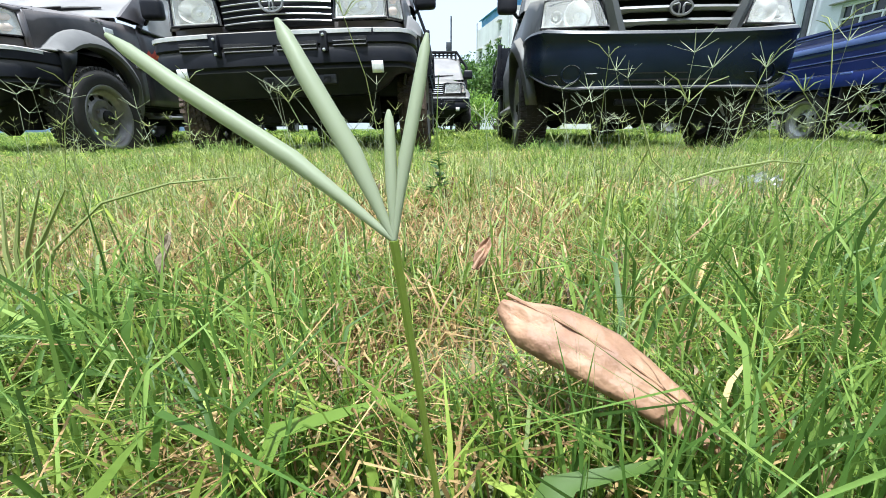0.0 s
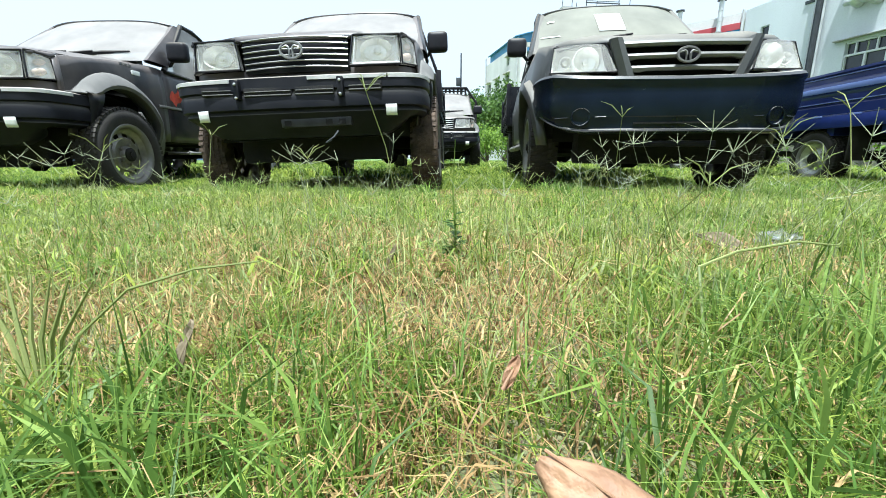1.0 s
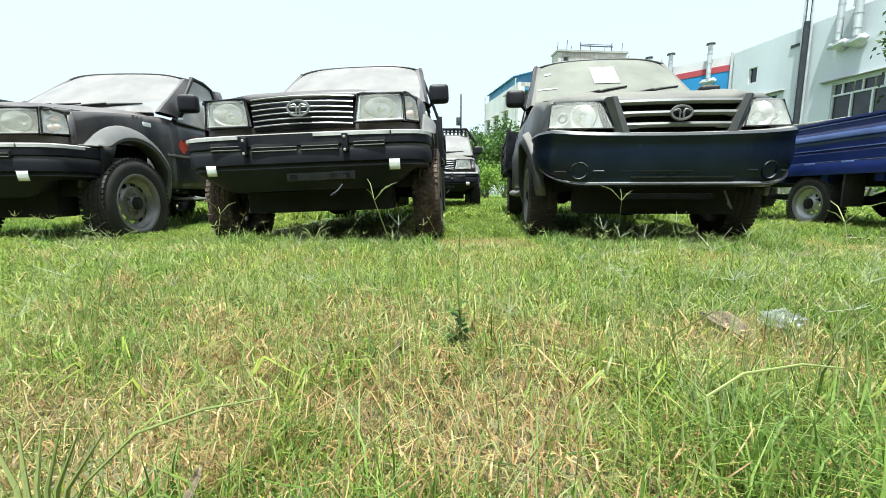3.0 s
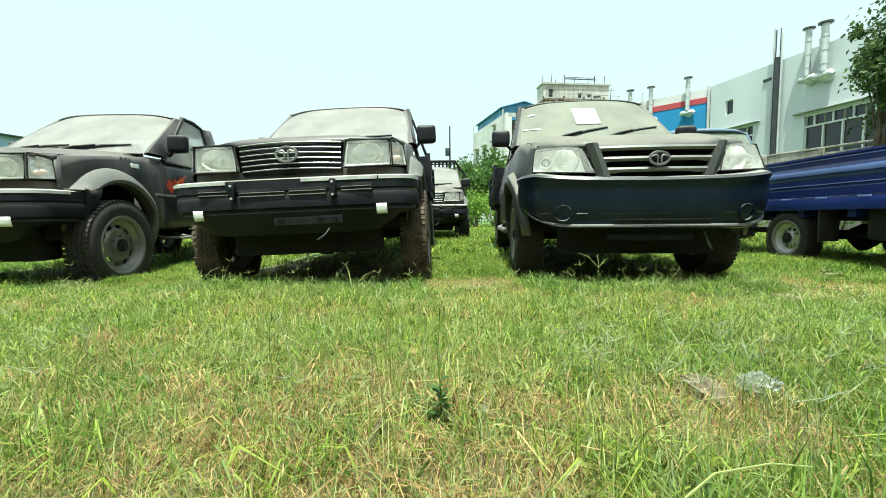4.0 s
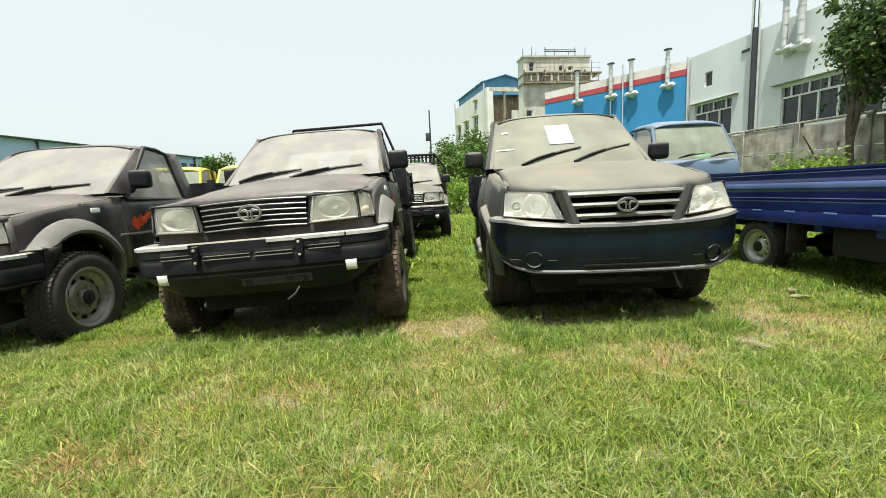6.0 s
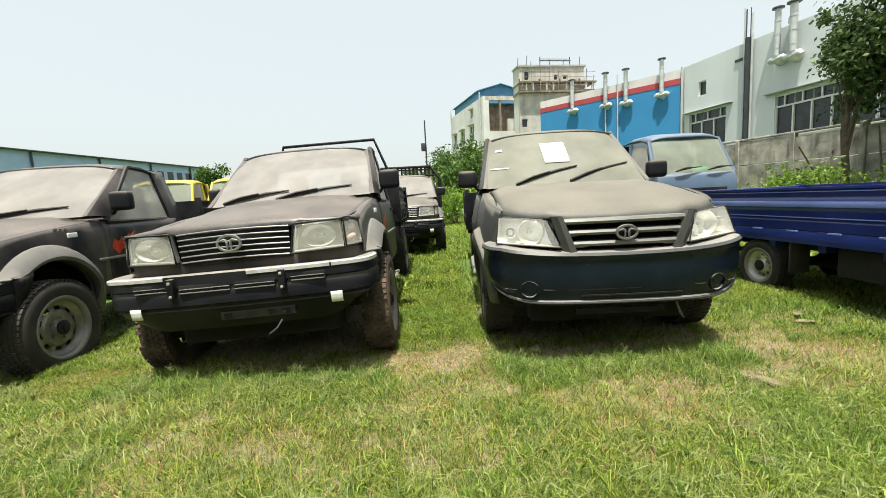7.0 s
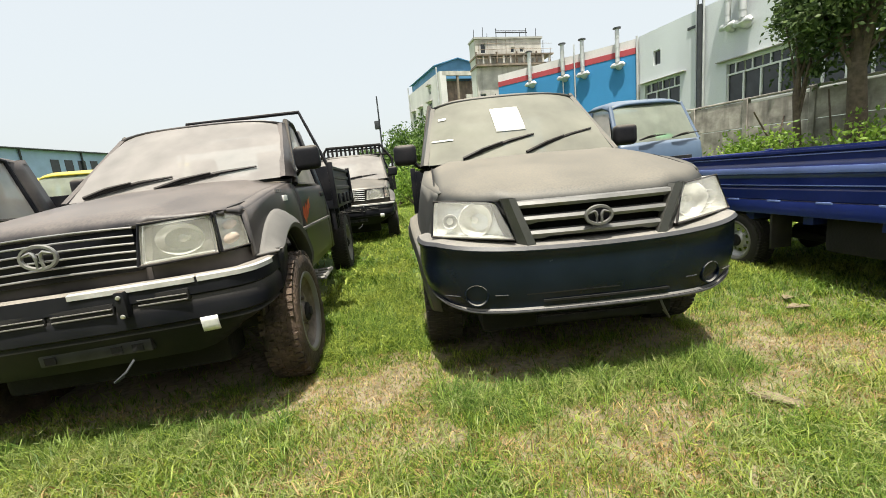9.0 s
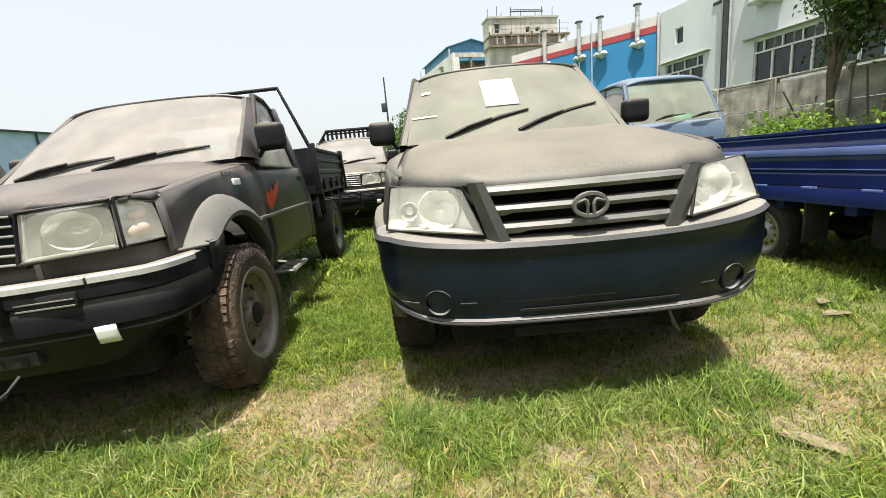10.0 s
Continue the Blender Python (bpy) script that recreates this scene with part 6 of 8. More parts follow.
lawn("lawn_around", 6.5, 9.0, 1.6, 6.5, 1800, 0.10, 0.012, "rough grass of the open lot", 0.3)
lawn("lawn_sides", -6.0, -3.0, 0.8, 5.5, 5000, 0.10, 0.008, "short rough green grass", 0.2)
lawn("lawn_sides", 3.2, 6.5, 1.6, 6.5, 5000, 0.10, 0.008, "short rough green grass", 0.2)
lawn("lawn_lane", -0.45, 0.75, 3.4, 9.5, 11000, 0.12, 0.007, "lush green grass in the lane between the vehicles", 0.06)
# unseen grass, added because it makes the shade under the vehicles darker than earth
lawn("lawn_under", -3.0, 3.2, 3.4, 5.4, 9000, 0.07, 0.006, "thin unseen grass under the vehicles, added to deepen the shade", 0.3)
lawn("lawn_far", -9.0, 9.0, 5.4, 24.0, 700, 0.18, 0.022, "rough grass beyond the vehicles", 0.12)


# ---- placing the vehicles ----
pickup = square_nosed_pickup(pose(-1.073, 2.84, 0.0, -0.3, -2.1, 0.3))
neighbour = square_nosed_pickup(pose(-3.74, 2.84, -0.055, 0, -0.5, 2), label="black single-cab pickup with flame stickers, coated in dust, parked on grass", front_mat="rubber", cage=False)
far_pickup = square_nosed_pickup(pose(-0.47, 8.5, 0, 0, 0, 0), "silver_paint", "pale silver single-cab pickup, dusty, parked in the second row", "rubber")
bm = bmesh.new()
tube(bm, [(-0.92, 3.1, 0.95), (-0.92, 3.1, 1.72), (-0.66, 3.1, 2.08), (0.66, 3.1, 2.08), (0.92, 3.1, 1.72), (0.92, 3.1, 0.95)], 0.036, 8)
rack = part("load_rack", bm, "underbody", far_pickup, "black tubular load rack behind the cab")
bm = bmesh.new()
tube(bm, [(-0.82, 3.1, 1.85), (0.82, 3.1, 1.85)], 0.03, 8)
part("rack_bar", bm, "underbody", rack)
for x in np.linspace(-0.74, 0.74, 15):
    bm = bmesh.new()
    box(bm, x - 0.026, x + 0.026, 3.085, 3.115, 1.85, 2.07 if abs(x) < 0.66 else 1.97)
    part("rack_slat", bm, "underbody", rack, smooth=False)
for x in (-0.92, 0.92):
    for y in (3.75, 4.4, 5.0):
        bm = bmesh.new()
        tube(bm, [(x, y, 0.95), (x, y, 1.72)], 0.028, 6)
        part("rack_post", bm, "underbody", rack)
    bm = bmesh.new()
    tube(bm, [(x, 3.1, 1.72), (x, 5.0, 1.72)], 0.028, 6)
    part("rack_bar", bm, "underbody", rack)
round_pickup = round_nosed_pickup(pose(1.395, 2.815, 0.0, 0.2, 0, -3.9))
blue_deck = deck_truck(pose(4.43, 1.0, 0.0, 0, 0, 0))
blue_cab = forward_cab_truck(pose(4.80, 7.2, 0.0, 0, 0, 2))
yellow_truck = forward_cab_truck(pose(-7.15, 11.5, 0, 0, 0, 8), "yellow_paint", "yellow forward-control truck parked in the far row", 0.84)
copy_thing(yellow_truck, pose(-5.2, 11.8, 0, 0, 0, 8))


# ---- buildings ----
def wall_with_openings(L, H, T, holes):
    """A wall from x = 0 to L and z = 0 to H, thickness T behind y = 0, with holes (x0, x1, z0, z1) through it."""
    bm = bmesh.new()
    xs = sorted({0, L, *[h[0] for h in holes], *[h[1] for h in holes]})
    zs = sorted({0, H, *[h[2] for h in holes], *[h[3] for h in holes]})
    for a, b in zip(xs, xs[1:]):
        for c, d in zip(zs, zs[1:]):
            if not any(h[0] <= (a + b) / 2 <= h[1] and h[2] <= (c + d) / 2 <= h[3] for h in holes):
                box(bm, a, b, 0, T, c, d)
    bmesh.ops.remove_doubles(bm, verts=bm.verts, dist=1e-4)
    inner = [f for f in bm.faces if sum(1 for g in bm.faces if g is not f and (g.calc_center_median() - f.calc_center_median()).length < 1e-4)]
    bmesh.ops.delete(bm, geom=inner, context="FACES")
    return bm


def window_in(parent, x0, x1, z0, z1, cols=3, rows=1, depth=0.12, frame_w=0.07):
    bm = bmesh.new()
    for i in range(cols + 1):
        x = lerp(x0, x1, i / cols)
        box(bm, x - frame_w / 2, x + frame_w / 2, depth - 0.05, depth + 0.03, z0, z1)
    for j in range(rows + 2):
        z = lerp(z0, z1, j / (rows + 1))
        box(bm, x0, x1, depth - 0.045, depth + 0.025, z - frame_w / 2, z + frame_w / 2)
    w = part("window", bm, "window_white", parent, "white metal window frame", smooth=False)
    bm = bmesh.new()
    box(bm, x0, x1, depth + 0.03, depth + 0.05, z0, z1)
    part("pane", bm, "dark_glass", w)
    return w


def duct(parent, x, z0, z1, r=0.22):
    """An exhaust stack outside a wall: tall pipe with a flat cap on a foot of two elbows."""
    bm = bmesh.new()
    tube(bm, [(x, -0.3, z0), (x, -0.3, z1)], r, 14)
    stack = part("flue", bm, "steel_pipe", parent, "galvanised exhaust flue with a flat cap")
    bm = bmesh.new()
    lathe(bm, [(z1 - 0.02, r * 1.02), (z1 - 0.01, r * 1.9), (z1 + 0.05, r * 1.85), (z1 + 0.08, r * 0.7), (z1 + 0.09, 0)], (x, -0.3, 0), "z", 14)
    part("cap", bm, "dark_steel", stack)
    for k in range(3):
        bm = bmesh.new()
        lathe(bm, [(-0.02, r * 1.02), (-0.02, r * 1.12), (0.02, r * 1.12), (0.02, r * 1.02)], (x, -0.3, lerp(z0, z1, 0.2 + 0.27 * k)), "z", 14)
        part("seam_ring", bm, "steel_pipe", stack)
    bm = bmesh.new()
    tube(bm, [(x + 0.05, 0.0, z0 - 0.16), (x + 0.03, -0.2, z0 - 0.12), (x, -0.3, z0 - 0.02), (x, -0.3, z0 + 0.1)], [r * 1.5, r * 1.6, r * 1.7, r * 1.2], 12)
    part("elbow", bm, "steel_pipe", stack)
    bm = bmesh.new()
    tube(bm, [(x - 0.42, -0.26, z0 - 0.12), (x - 0.3, -0.26, z0 - 0.06), (x + 0.3, -0.26, z0 - 0.04), (x + 0.42, -0.26, z0 - 0.12)], [r * 0.6, r * 1.15, r * 1.2, r * 0.6], 10)
    part("cross_duct", bm, "steel_pipe", stack)


def face_from(x0, y0, x1, y1):
    """Pose of a wall whose x runs from the first to the second place and whose outer face looks towards the camera."""
    a = math.degrees(math.atan2(y1 - y0, x1 - x0))
    return pose(x0, y0, 0, 0, 0, a), math.hypot(x1 - x0, y1 - y0)


# grey works hall, from its far corner to the near one
m, L = face_from(16.06, 25.86, 19.6, 9.21)
grey = thing("works_hall", "pale grey plastered works hall with ribbon windows and roof stacks", "building", "", m)
HALL_WINDOWS = ((0.42, 2.88, 3.45, 5.50, 3), (5.54, 11.9, 3.30, 5.30, 8), (1.06, 1.58, 6.38, 7.20, 1))
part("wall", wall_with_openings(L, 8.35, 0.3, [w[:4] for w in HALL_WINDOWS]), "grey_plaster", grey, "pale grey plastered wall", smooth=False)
for x0, x1, z0, z1, cols in HALL_WINDOWS:
    if cols == 1:
        window_in(grey, x0, x1, z0, z1, 1, 0)
        continue
    # open ribbon window: a transom two thirds up, mullions that differ above and below it
    zt = lerp(z0, z1, 0.72)
    bm = bmesh.new()
    for i in range(cols + 1):
        x = lerp(x0, x1, i / cols)
        box(bm, x - 0.035, x + 0.035, 0.07, 0.15, z0, zt)
    for i in range(cols):
        x = lerp(x0, x1, (i + 0.5) / cols)
        box(bm, x - 0.03, x + 0.03, 0.07, 0.15, zt, z1)
    for z in (z0 + 0.04, zt, z1 - 0.04):
        box(bm, x0, x1, 0.065, 0.145, z - 0.04, z + 0.04)
    w = part("window", bm, "window_white", grey, "white metal ribbon window", smooth=False)
    for i in range(cols):
        bm = bmesh.new()
        box(bm, lerp(x0, x1, i / cols) + 0.04, lerp(x0, x1, (i + 1) / cols) - 0.04, 0.16, 0.18, z0, z1)
        part("pane", bm, "dark_glass", w)
    bm = bmesh.new()
    box(bm, x0 - 0.1, x1 + 0.1, -0.06, 0.1, z0 - 0.12, z0, 0.015, 1)
    part("window_sill", bm, "concrete", grey)
bm = bmesh.new()
box(bm, -0.1, L, 0.3, 16, 8.2, 8.43)
part("roof", bm, "concrete", grey)
bm = bmesh.new()
box(bm, 0, 0.3, 0.3, 16, 0, 8.2)
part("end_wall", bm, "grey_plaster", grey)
for x0, x1, z in ((0.1, 3.3, 5.52), (5.1, L, 5.38)):
    bm = bmesh.new()
    box(bm, x0, x1, -0.22, 0.0, z, z + 0.06, 0.02, 1)
    part("window_canopy", bm, "concrete", grey, "weather-stained concrete canopy")
bm = bmesh.new()
box(bm, 3.38, 3.92, -0.05, -0.002, 7.53, 7.66)
part("wall_slot", bm, "dark_steel", grey)
for x, z, mat, r in ((3.99, 10.0, "steel_pipe", 0.045), (4.18, 8.5, "dark_steel", 0.13), (4.40, 9.6, "steel_pipe", 0.05), (4.08, 9.9, "dark_steel", 0.025), (4.30, 9.9, "dark_steel", 0.02), (-0.02, 8.4, "steel_pipe", 0.07)):
    bm = bmesh.new()
    tube(bm, [(x, -0.14, 0.2), (x, -0.14, z)], r, 8)
    part("downpipe", bm, mat, grey)
duct(grey, 5.77, 6.98, 9.20, 0.13)
duct(grey, 6.48, 6.92, 9.15, 0.15)
bm = bmesh.new()
box(bm, 5.95, 6.3, 0.05, 0.4, 8.43, 8.72, 0.02, 1)
part("vent_box", bm, "steel_pipe", grey)
bm = bmesh.new()
lathe(bm, [(0, 0.0), (0, 0.07), (-0.03, 0.07)], (8.0, 0.0, 7.55), "y", 10)
part("vent_cap", bm, "dark_steel", grey)

# blue-fronted wing
m, L = face_from(9.08, 32.84, 16.03, 25.89)
blue = thing("works_wing", "blue works wing with a red band under its parapet", "building", "", m)
part("wall", wall_with_openings(L, 8.28, 0.3, []), "pale_plaster", blue, smooth=False)
bm = bmesh.new()
box(bm, 0.02, L - 0.15, -0.06, -0.004, 1.0, 7.42)
part("blue_cladding", bm, "blue_wall", blue, "bright blue cladding", smooth=False)
bm = bmesh.new()
box(bm, 0.02, L - 0.15, -0.08, -0.004, 7.424, 7.77)
part("red_band", bm, "red_band", blue, smooth=False)
bm = bmesh.new()
box(bm, 0, L, 0.3, 14, 8.13, 8.33)
part("roof", bm, "concrete", blue)
for x, z in ((2.76, 7.13), (5.17, 7.04), (6.51, 6.96), (8.69, 7.03)):
    duct(blue, x, z, z + 2.05, 0.13)
for x in (L - 0.05, 5.10, 5.92):
    bm = bmesh.new()
    tube(bm, [(x, -0.15, 0.2), (x, -0.15, 8.4 if x > 7 else 8.9 if x > 5.5 else 7.6)], 0.05, 8)
    part("downpipe", bm, "steel_pipe", blue)

# unfinished concrete tower, stepped out below its top storey
tower = thing("concrete_tower", "weathered concrete tower with scaffolding and reinforcing bars on top", "building", "", pose(9.2, 40.67, 0, 0, 0, 7.5))
TOWER_WINDOWS = ((0.55, 1.05, 12.1, 12.95), (3.55, 3.95, 12.1, 12.6), (4.5, 4.9, 12.15, 12.55), (0.2, 0.8, 7.7, 8.5), (2.6, 3.3, 8.2, 8.9))
part("wall", wall_with_openings(6.70, 13.4, 0.3, TOWER_WINDOWS), "stained_concrete", tower, "stained pale concrete", smooth=False)
for x0, x1, z0, z1 in TOWER_WINDOWS:
    window_in(tower, x0, x1, z0, z1, 1, 0)
for x in (0.0, 6.40):
    bm = bmesh.new()
    box(bm, x, x + 0.3, 0.3, 1.6, 0, 13.4)
    part("end_wall", bm, "pale_plaster", tower)
for x0, x1, z0, z1 in ((-0.12, 6.82, 13.3, 13.46), (-0.1, 7.7, 11.72, 11.86), (-0.1, 7.7, 10.85, 11.05)):
    bm = bmesh.new()
    box(bm, x0, x1, -0.55 if z0 < 13 else -0.15, 1.6, z0, z1)
    part("floor_slab", bm, "old_wall" if z0 < 13 else "concrete", tower)
# open storey behind the scaffold: broken bays with rough posts of uneven width
for k, x in enumerate(np.linspace(-0.1, 7.3, 12)):
    bm = bmesh.new()
    w = 0.05 + 0.04 * math.sin(k * 2.7) ** 2
    box(bm, x - w, x + w, -0.5, -0.4, 11.05, 11.72 + 0.35 * (k % 3 == 0))
    part("scaffold_post", bm, "stained_concrete" if k % 3 else "bark", tower, smooth=False)
for x, h in ((0.0, 0.8), (0.9, 1.0), (1.3, 0.5), (3.2, 0.7), (4.6, 0.5), (6.3, 0.9), (7.0, 0.6)):
    bm = bmesh.new()
    tube(bm, [(x, 0.2, 13.4 if x < 6.5 else 11.8), (x + 0.05, 0.2, (13.4 if x < 6.5 else 12.6) + h)], 0.03, 5)
    part("reinforcing_bar", bm, "dark_steel", tower)
for z, x0, x1, r in ((13.95, 2.2, 5.4, 0.06), (14.1, 2.2, 5.3, 0.03)):
    bm = bmesh.new()
    tube(bm, [(x0, 0.2, z), (x1, 0.2, z - 0.02)], r, 5)
    part("rail", bm, "dark_steel", tower)
for x in (2.25, 5.3):
    bm = bmesh.new()
    tube(bm, [(x, 0.2, 13.4), (x, 0.2, 14.3)], 0.04, 5)
    part("rail_post", bm, "dark_steel", tower)
for k, x in enumerate(np.linspace(0.1, 7.3, 9)):
    bm = bmesh.new()
    tube(bm, [(x, -0.62, 10.6), (x + 0.03, -0.62, 12.6 + 0.5 * math.sin(k * 7))], 0.022, 5)
    part("scaffold_pole", bm, "old_wall", tower)
for z in (11.45, 12.2, 12.7):
    bm = bmesh.new()
    tube(bm, [(-0.1, -0.66, z), (3.5, -0.66, z + 0.05), (7.5, -0.66, z - 0.04)], 0.022, 5)
    part("scaffold_rail", bm, "old_wall", tower)

# white factory with a blue sheet-metal top floor under a low gable
m, L = face_from(4.16, 67.3, 7.47, 53.9)
white = thing("factory", "off-white factory with window rows and a blue sheet-metal top floor", "building", "", m)
holes = [(x, x + 1.5, z, z + 2.1) for x in (1.0, 4.6, 8.6) for z in (2.6, 5.8, 9.0)] + [(9.2, 10.0, 12.2, 13.1)]
part("wall", wall_with_openings(L, 14.0, 0.3, holes), "pale_plaster", white, smooth=False)
for h in holes:
    window_in(white, *h, 2)
    bm = bmesh.new()
    box(bm, h[0] - 0.25, h[1] + 0.25, -0.4, 0, h[3] + 0.1, h[3] + 0.22)
    part("window_hood", bm, "stained_concrete", white)
eave = ((0.4, 13.6), (0.4, 15.25), (3.4, 16.1), (6.6, 15.25), (6.6, 13.6))
bm = bmesh.new()
strip(bm, [[Vector((x, y, z)) for y, z in eave[:2]] for x in (1.0, 11.6)])
strip(bm, [[Vector((x, y, z)) for y, z in eave[3:]] for x in (1.0, 11.6)])
bm.faces.new([bm.verts.new((11.6, y, z)) for y, z in eave])
part("top_floor", bm, "roof_blue", white, "blue sheet-metal top floor", smooth=False, solid=0.08)
bm = bmesh.new()
strip(bm, [[Vector((x, 0.0, 15.17)), Vector((x, 3.4, 16.14)), Vector((x, 7.0, 15.17))] for x in (0.7, 12.0)])
part("roof", bm, "roof_blue", white, "low blue sheet-metal gable roof", smooth=False, solid=0.1)
# near end: an open gallery, darker brown inside, over a plain wall
for y0, y1, z0, z1, mat in ((0.3, 6.6, 0, 9.6, "pale_plaster"), (0.3, 0.8, 9.6, 13.5, "pale_plaster"), (0.3, 6.6, 13.5, 14.0, "stained_concrete"), (3.4, 6.6, 9.6, 11.2, "stained_concrete")):
    bm = bmesh.new()
    box(bm, L - 0.3, L, y0, y1, z0, z1)
    part("end_wall", bm, mat, white, smooth=False)
bm = bmesh.new()
box(bm, L - 3.2, L - 3.0, 0.3, 6.6, 9.6, 13.5)
box(bm, L - 3.0, L - 0.3, 0.3, 6.6, 9.55, 9.7)
part("gallery", bm, "old_wall", white, "open gallery in darker brown wall")
for y in (2.4, 4.6):
    bm = bmesh.new()
    box(bm, L - 0.35, L - 0.05, y - 0.12, y + 0.12, 9.6, 13.5)
    part("gallery_post", bm, "old_wall", white)
bm = bmesh.new()
box(bm, 0.1, L, 6.3, 6.6, 0, 14.0)
part("rear_wall", bm, "pale_plaster", white)
for x in (0.0, 12.8):
    bm = bmesh.new()
    tube(bm, [(x + 0.3, -0.15, 0), (x + 0.3, -0.15, 15.0 if x < 1 else 14.6)], 0.09, 6)
    part("downpipe", bm, "steel_pipe", white)

# long blue shed on the far side
m, L = face_from(-37.6, 18.0, -31.2, 59.0)
shed = thing("long_shed", "long low blue sheet-metal shed with a dark eaves line", "building", "", m)
part("wall", wall_with_openings(L, 7.4, 0.2, []), "shed_blue", shed, smooth=False)
bm = bmesh.new()
strip(bm, [[Vector((0, -0.4, 7.45)), Vector((0, 8, 8.2)), Vector((0, 16, 7.45))], [Vector((L, -0.4, 7.45)), Vector((L, 8, 8.2)), Vector((L, 16, 7.45))]])
part("roof", bm, "dark_steel", shed, solid=0.15)
for x in np.arange(1.0, L, 6.3):
    bm = bmesh.new()
    tube(bm, [(x, -0.12, 0), (x, -0.12, 7.3)], 0.09, 6)
    part("downpipe", bm, "dark_steel", shed)
for x in np.arange(29.0, L - 1, 1.5):
    bm = bmesh.new()
    box(bm, x, x + 0.9, -0.03, 0.0, 4.0, 6.5)
    part("window", bm, "dark_glass", shed)

# unseen wall added behind the camera, for dark reflections in bumpers and lamps
bm = bmesh.new()
box(bm, -40, 40, -9.3, -9.0, -0.1, 5.0)
part("wall_south", bm, "old_wall", None, "unseen wall added behind the camera to darken reflections", smooth=False, kind="structure", category="wall")

# boundary wall of old concrete panels
m, L = face_from(10.4, 24.2, 15.2, 7.1)
bwall = thing("boundary_wall", "weathered grey-brown boundary wall of concrete panels", "wall", "", m)
n = int(L / 1.9)
for k in range(n):
    for q, (z0, z1) in enumerate(((0, 0.9), (0.92, 1.84), (1.86, 2.72 + 0.06 * math.sin(k * 2.1)))):
        bm = bmesh.new()
        x = k * L / n
        box(bm, x + 0.02, x + L / n - 0.02, 0.0, 0.12, z0, z1, 0.012, 1)
        part("panel", bm, "panel_concrete", bwall)
    bm = bmesh.new()
    box(bm, x - 0.08, x + 0.08, -0.06, 0.16, 0, 2.84, 0.015, 1)
    part("pillar", bm, "panel_concrete", bwall)
bm = bmesh.new()
box(bm, 0.0, L, -0.02, 0.15, 2.80, 2.87, 0.015, 1)
part("coping", bm, "panel_concrete", bwall, "worn concrete coping")


# ---- plants ----
def leaf_cloud(name, centres, per, spread, size, mat, parent=None, label="", kind=""):
    """A crown of many small folded leaves set round clump centres."""
    pts = np.concatenate([c + np.clip(rng.normal(0, 1, (per, 3)), -1.7, 1.7) * np.array(spread) * rng.uniform(0.6, 1.2) for c in np.asarray(centres)])
    n = len(pts)
    u = rng.normal(0, 1, (n, 3))
    u[:, 2] -= 0.4
    u /= np.linalg.norm(u, axis=1)[:, None]
    w = np.cross(u, rng.normal(0, 1, (n, 3)))
    w /= np.linalg.norm(w, axis=1)[:, None]
    nn = np.cross(u, w)
    s = (size * rng.uniform(0.6, 1.3, n))[:, None]
    v = np.stack([pts, pts + s * (0.45 * u + 0.24 * w + 0.06 * nn), pts + s * u, pts + s * (0.45 * u - 0.24 * w + 0.06 * nn)], 1).reshape(-1, 3)
    k = np.arange(n)[:, None] * 4
    tri = np.concatenate([k + [[0, 1, 2]], k + [[0, 2, 3]]], 0)
    return raw(name, v, tri, mat, parent, label, kind)


def tree(m, height, crown_r, crown_z, label, n_limbs=9, per=260, leaf=0.16, trunk_r=0.16, leaf_mat="tree_leaf"):
    t = thing("tree", label, "tree", "", m)
    bm = bmesh.new()
    tube(bm, [(0, 0, -0.1), (0.05, 0.02, height * 0.25), (-0.05, 0.05, height * 0.5), (0.05, 0, height * 0.8)], [trunk_r * 1.25, trunk_r, trunk_r * 0.8, trunk_r * 0.3], 10)
    trunk = part("trunk", bm, "bark", t)
    centres = []
    for k in range(n_limbs):
        a = 2.4 * k + rng.uniform(-0.4, 0.4)
        z0 = lerp(height * 0.35, height * 0.75, k / n_limbs)
        r = crown_r * rng.uniform(0.5, 1.0)
        end = np.array([r * math.cos(a), r * math.sin(a), crown_z + rng.uniform(-0.75, 0.9) * (height - crown_z)])
        bm = bmesh.new()
        tube(bm, [(0, 0, z0), tuple(end * [0.5, 0.5, 0] + [0, 0, lerp(z0, end[2], 0.6)]), tuple(end)], [trunk_r * 0.45, trunk_r * 0.25, 0.02], 6)
        part("limb", bm, "bark", trunk)
        centres += [end, end * [0.6, 0.6, 1] + [0, 0, 0.3], end + rng.normal(0, 0.4, 3)]
    centres += [np.array([0, 0, height - 0.3]), np.array([0.2, 0.1, crown_z])]
    leaf_cloud("crown", centres, per, (crown_r * 0.24, crown_r * 0.24, crown_r * 0.18), leaf, leaf_mat, t, "crown of green leaves")
    return t


tree(pose(12.8, 10.9, 0), 7.0, 1.45, 4.7, "broad tree with dark green leaves beside the wall", 18, 230, 0.16, 0.22)
tree(pose(12.25, 12.0, 0), 5.0, 0.6, 4.2, "slim tree with dark green leaves beside the wall", 8, 170, 0.14, 0.10)
for x, y, h, r in ((1.2, 26, 3.8, 1.4), (2.7, 24, 4.4, 1.6), (2.0, 30, 4.4, 1.7), (4.4, 27, 4.2, 1.6), (-14.0, 27.0, 3.75, 0.9), (-15.4, 28.5, 3.1, 1.0), (-0.9, 30, 3.4, 1.2)):
    tree(pose(x, y, 0), h, r, h * 0.6, "leafy green tree behind the parked row", 7, 130, 0.24, 0.1, "far_leaf")
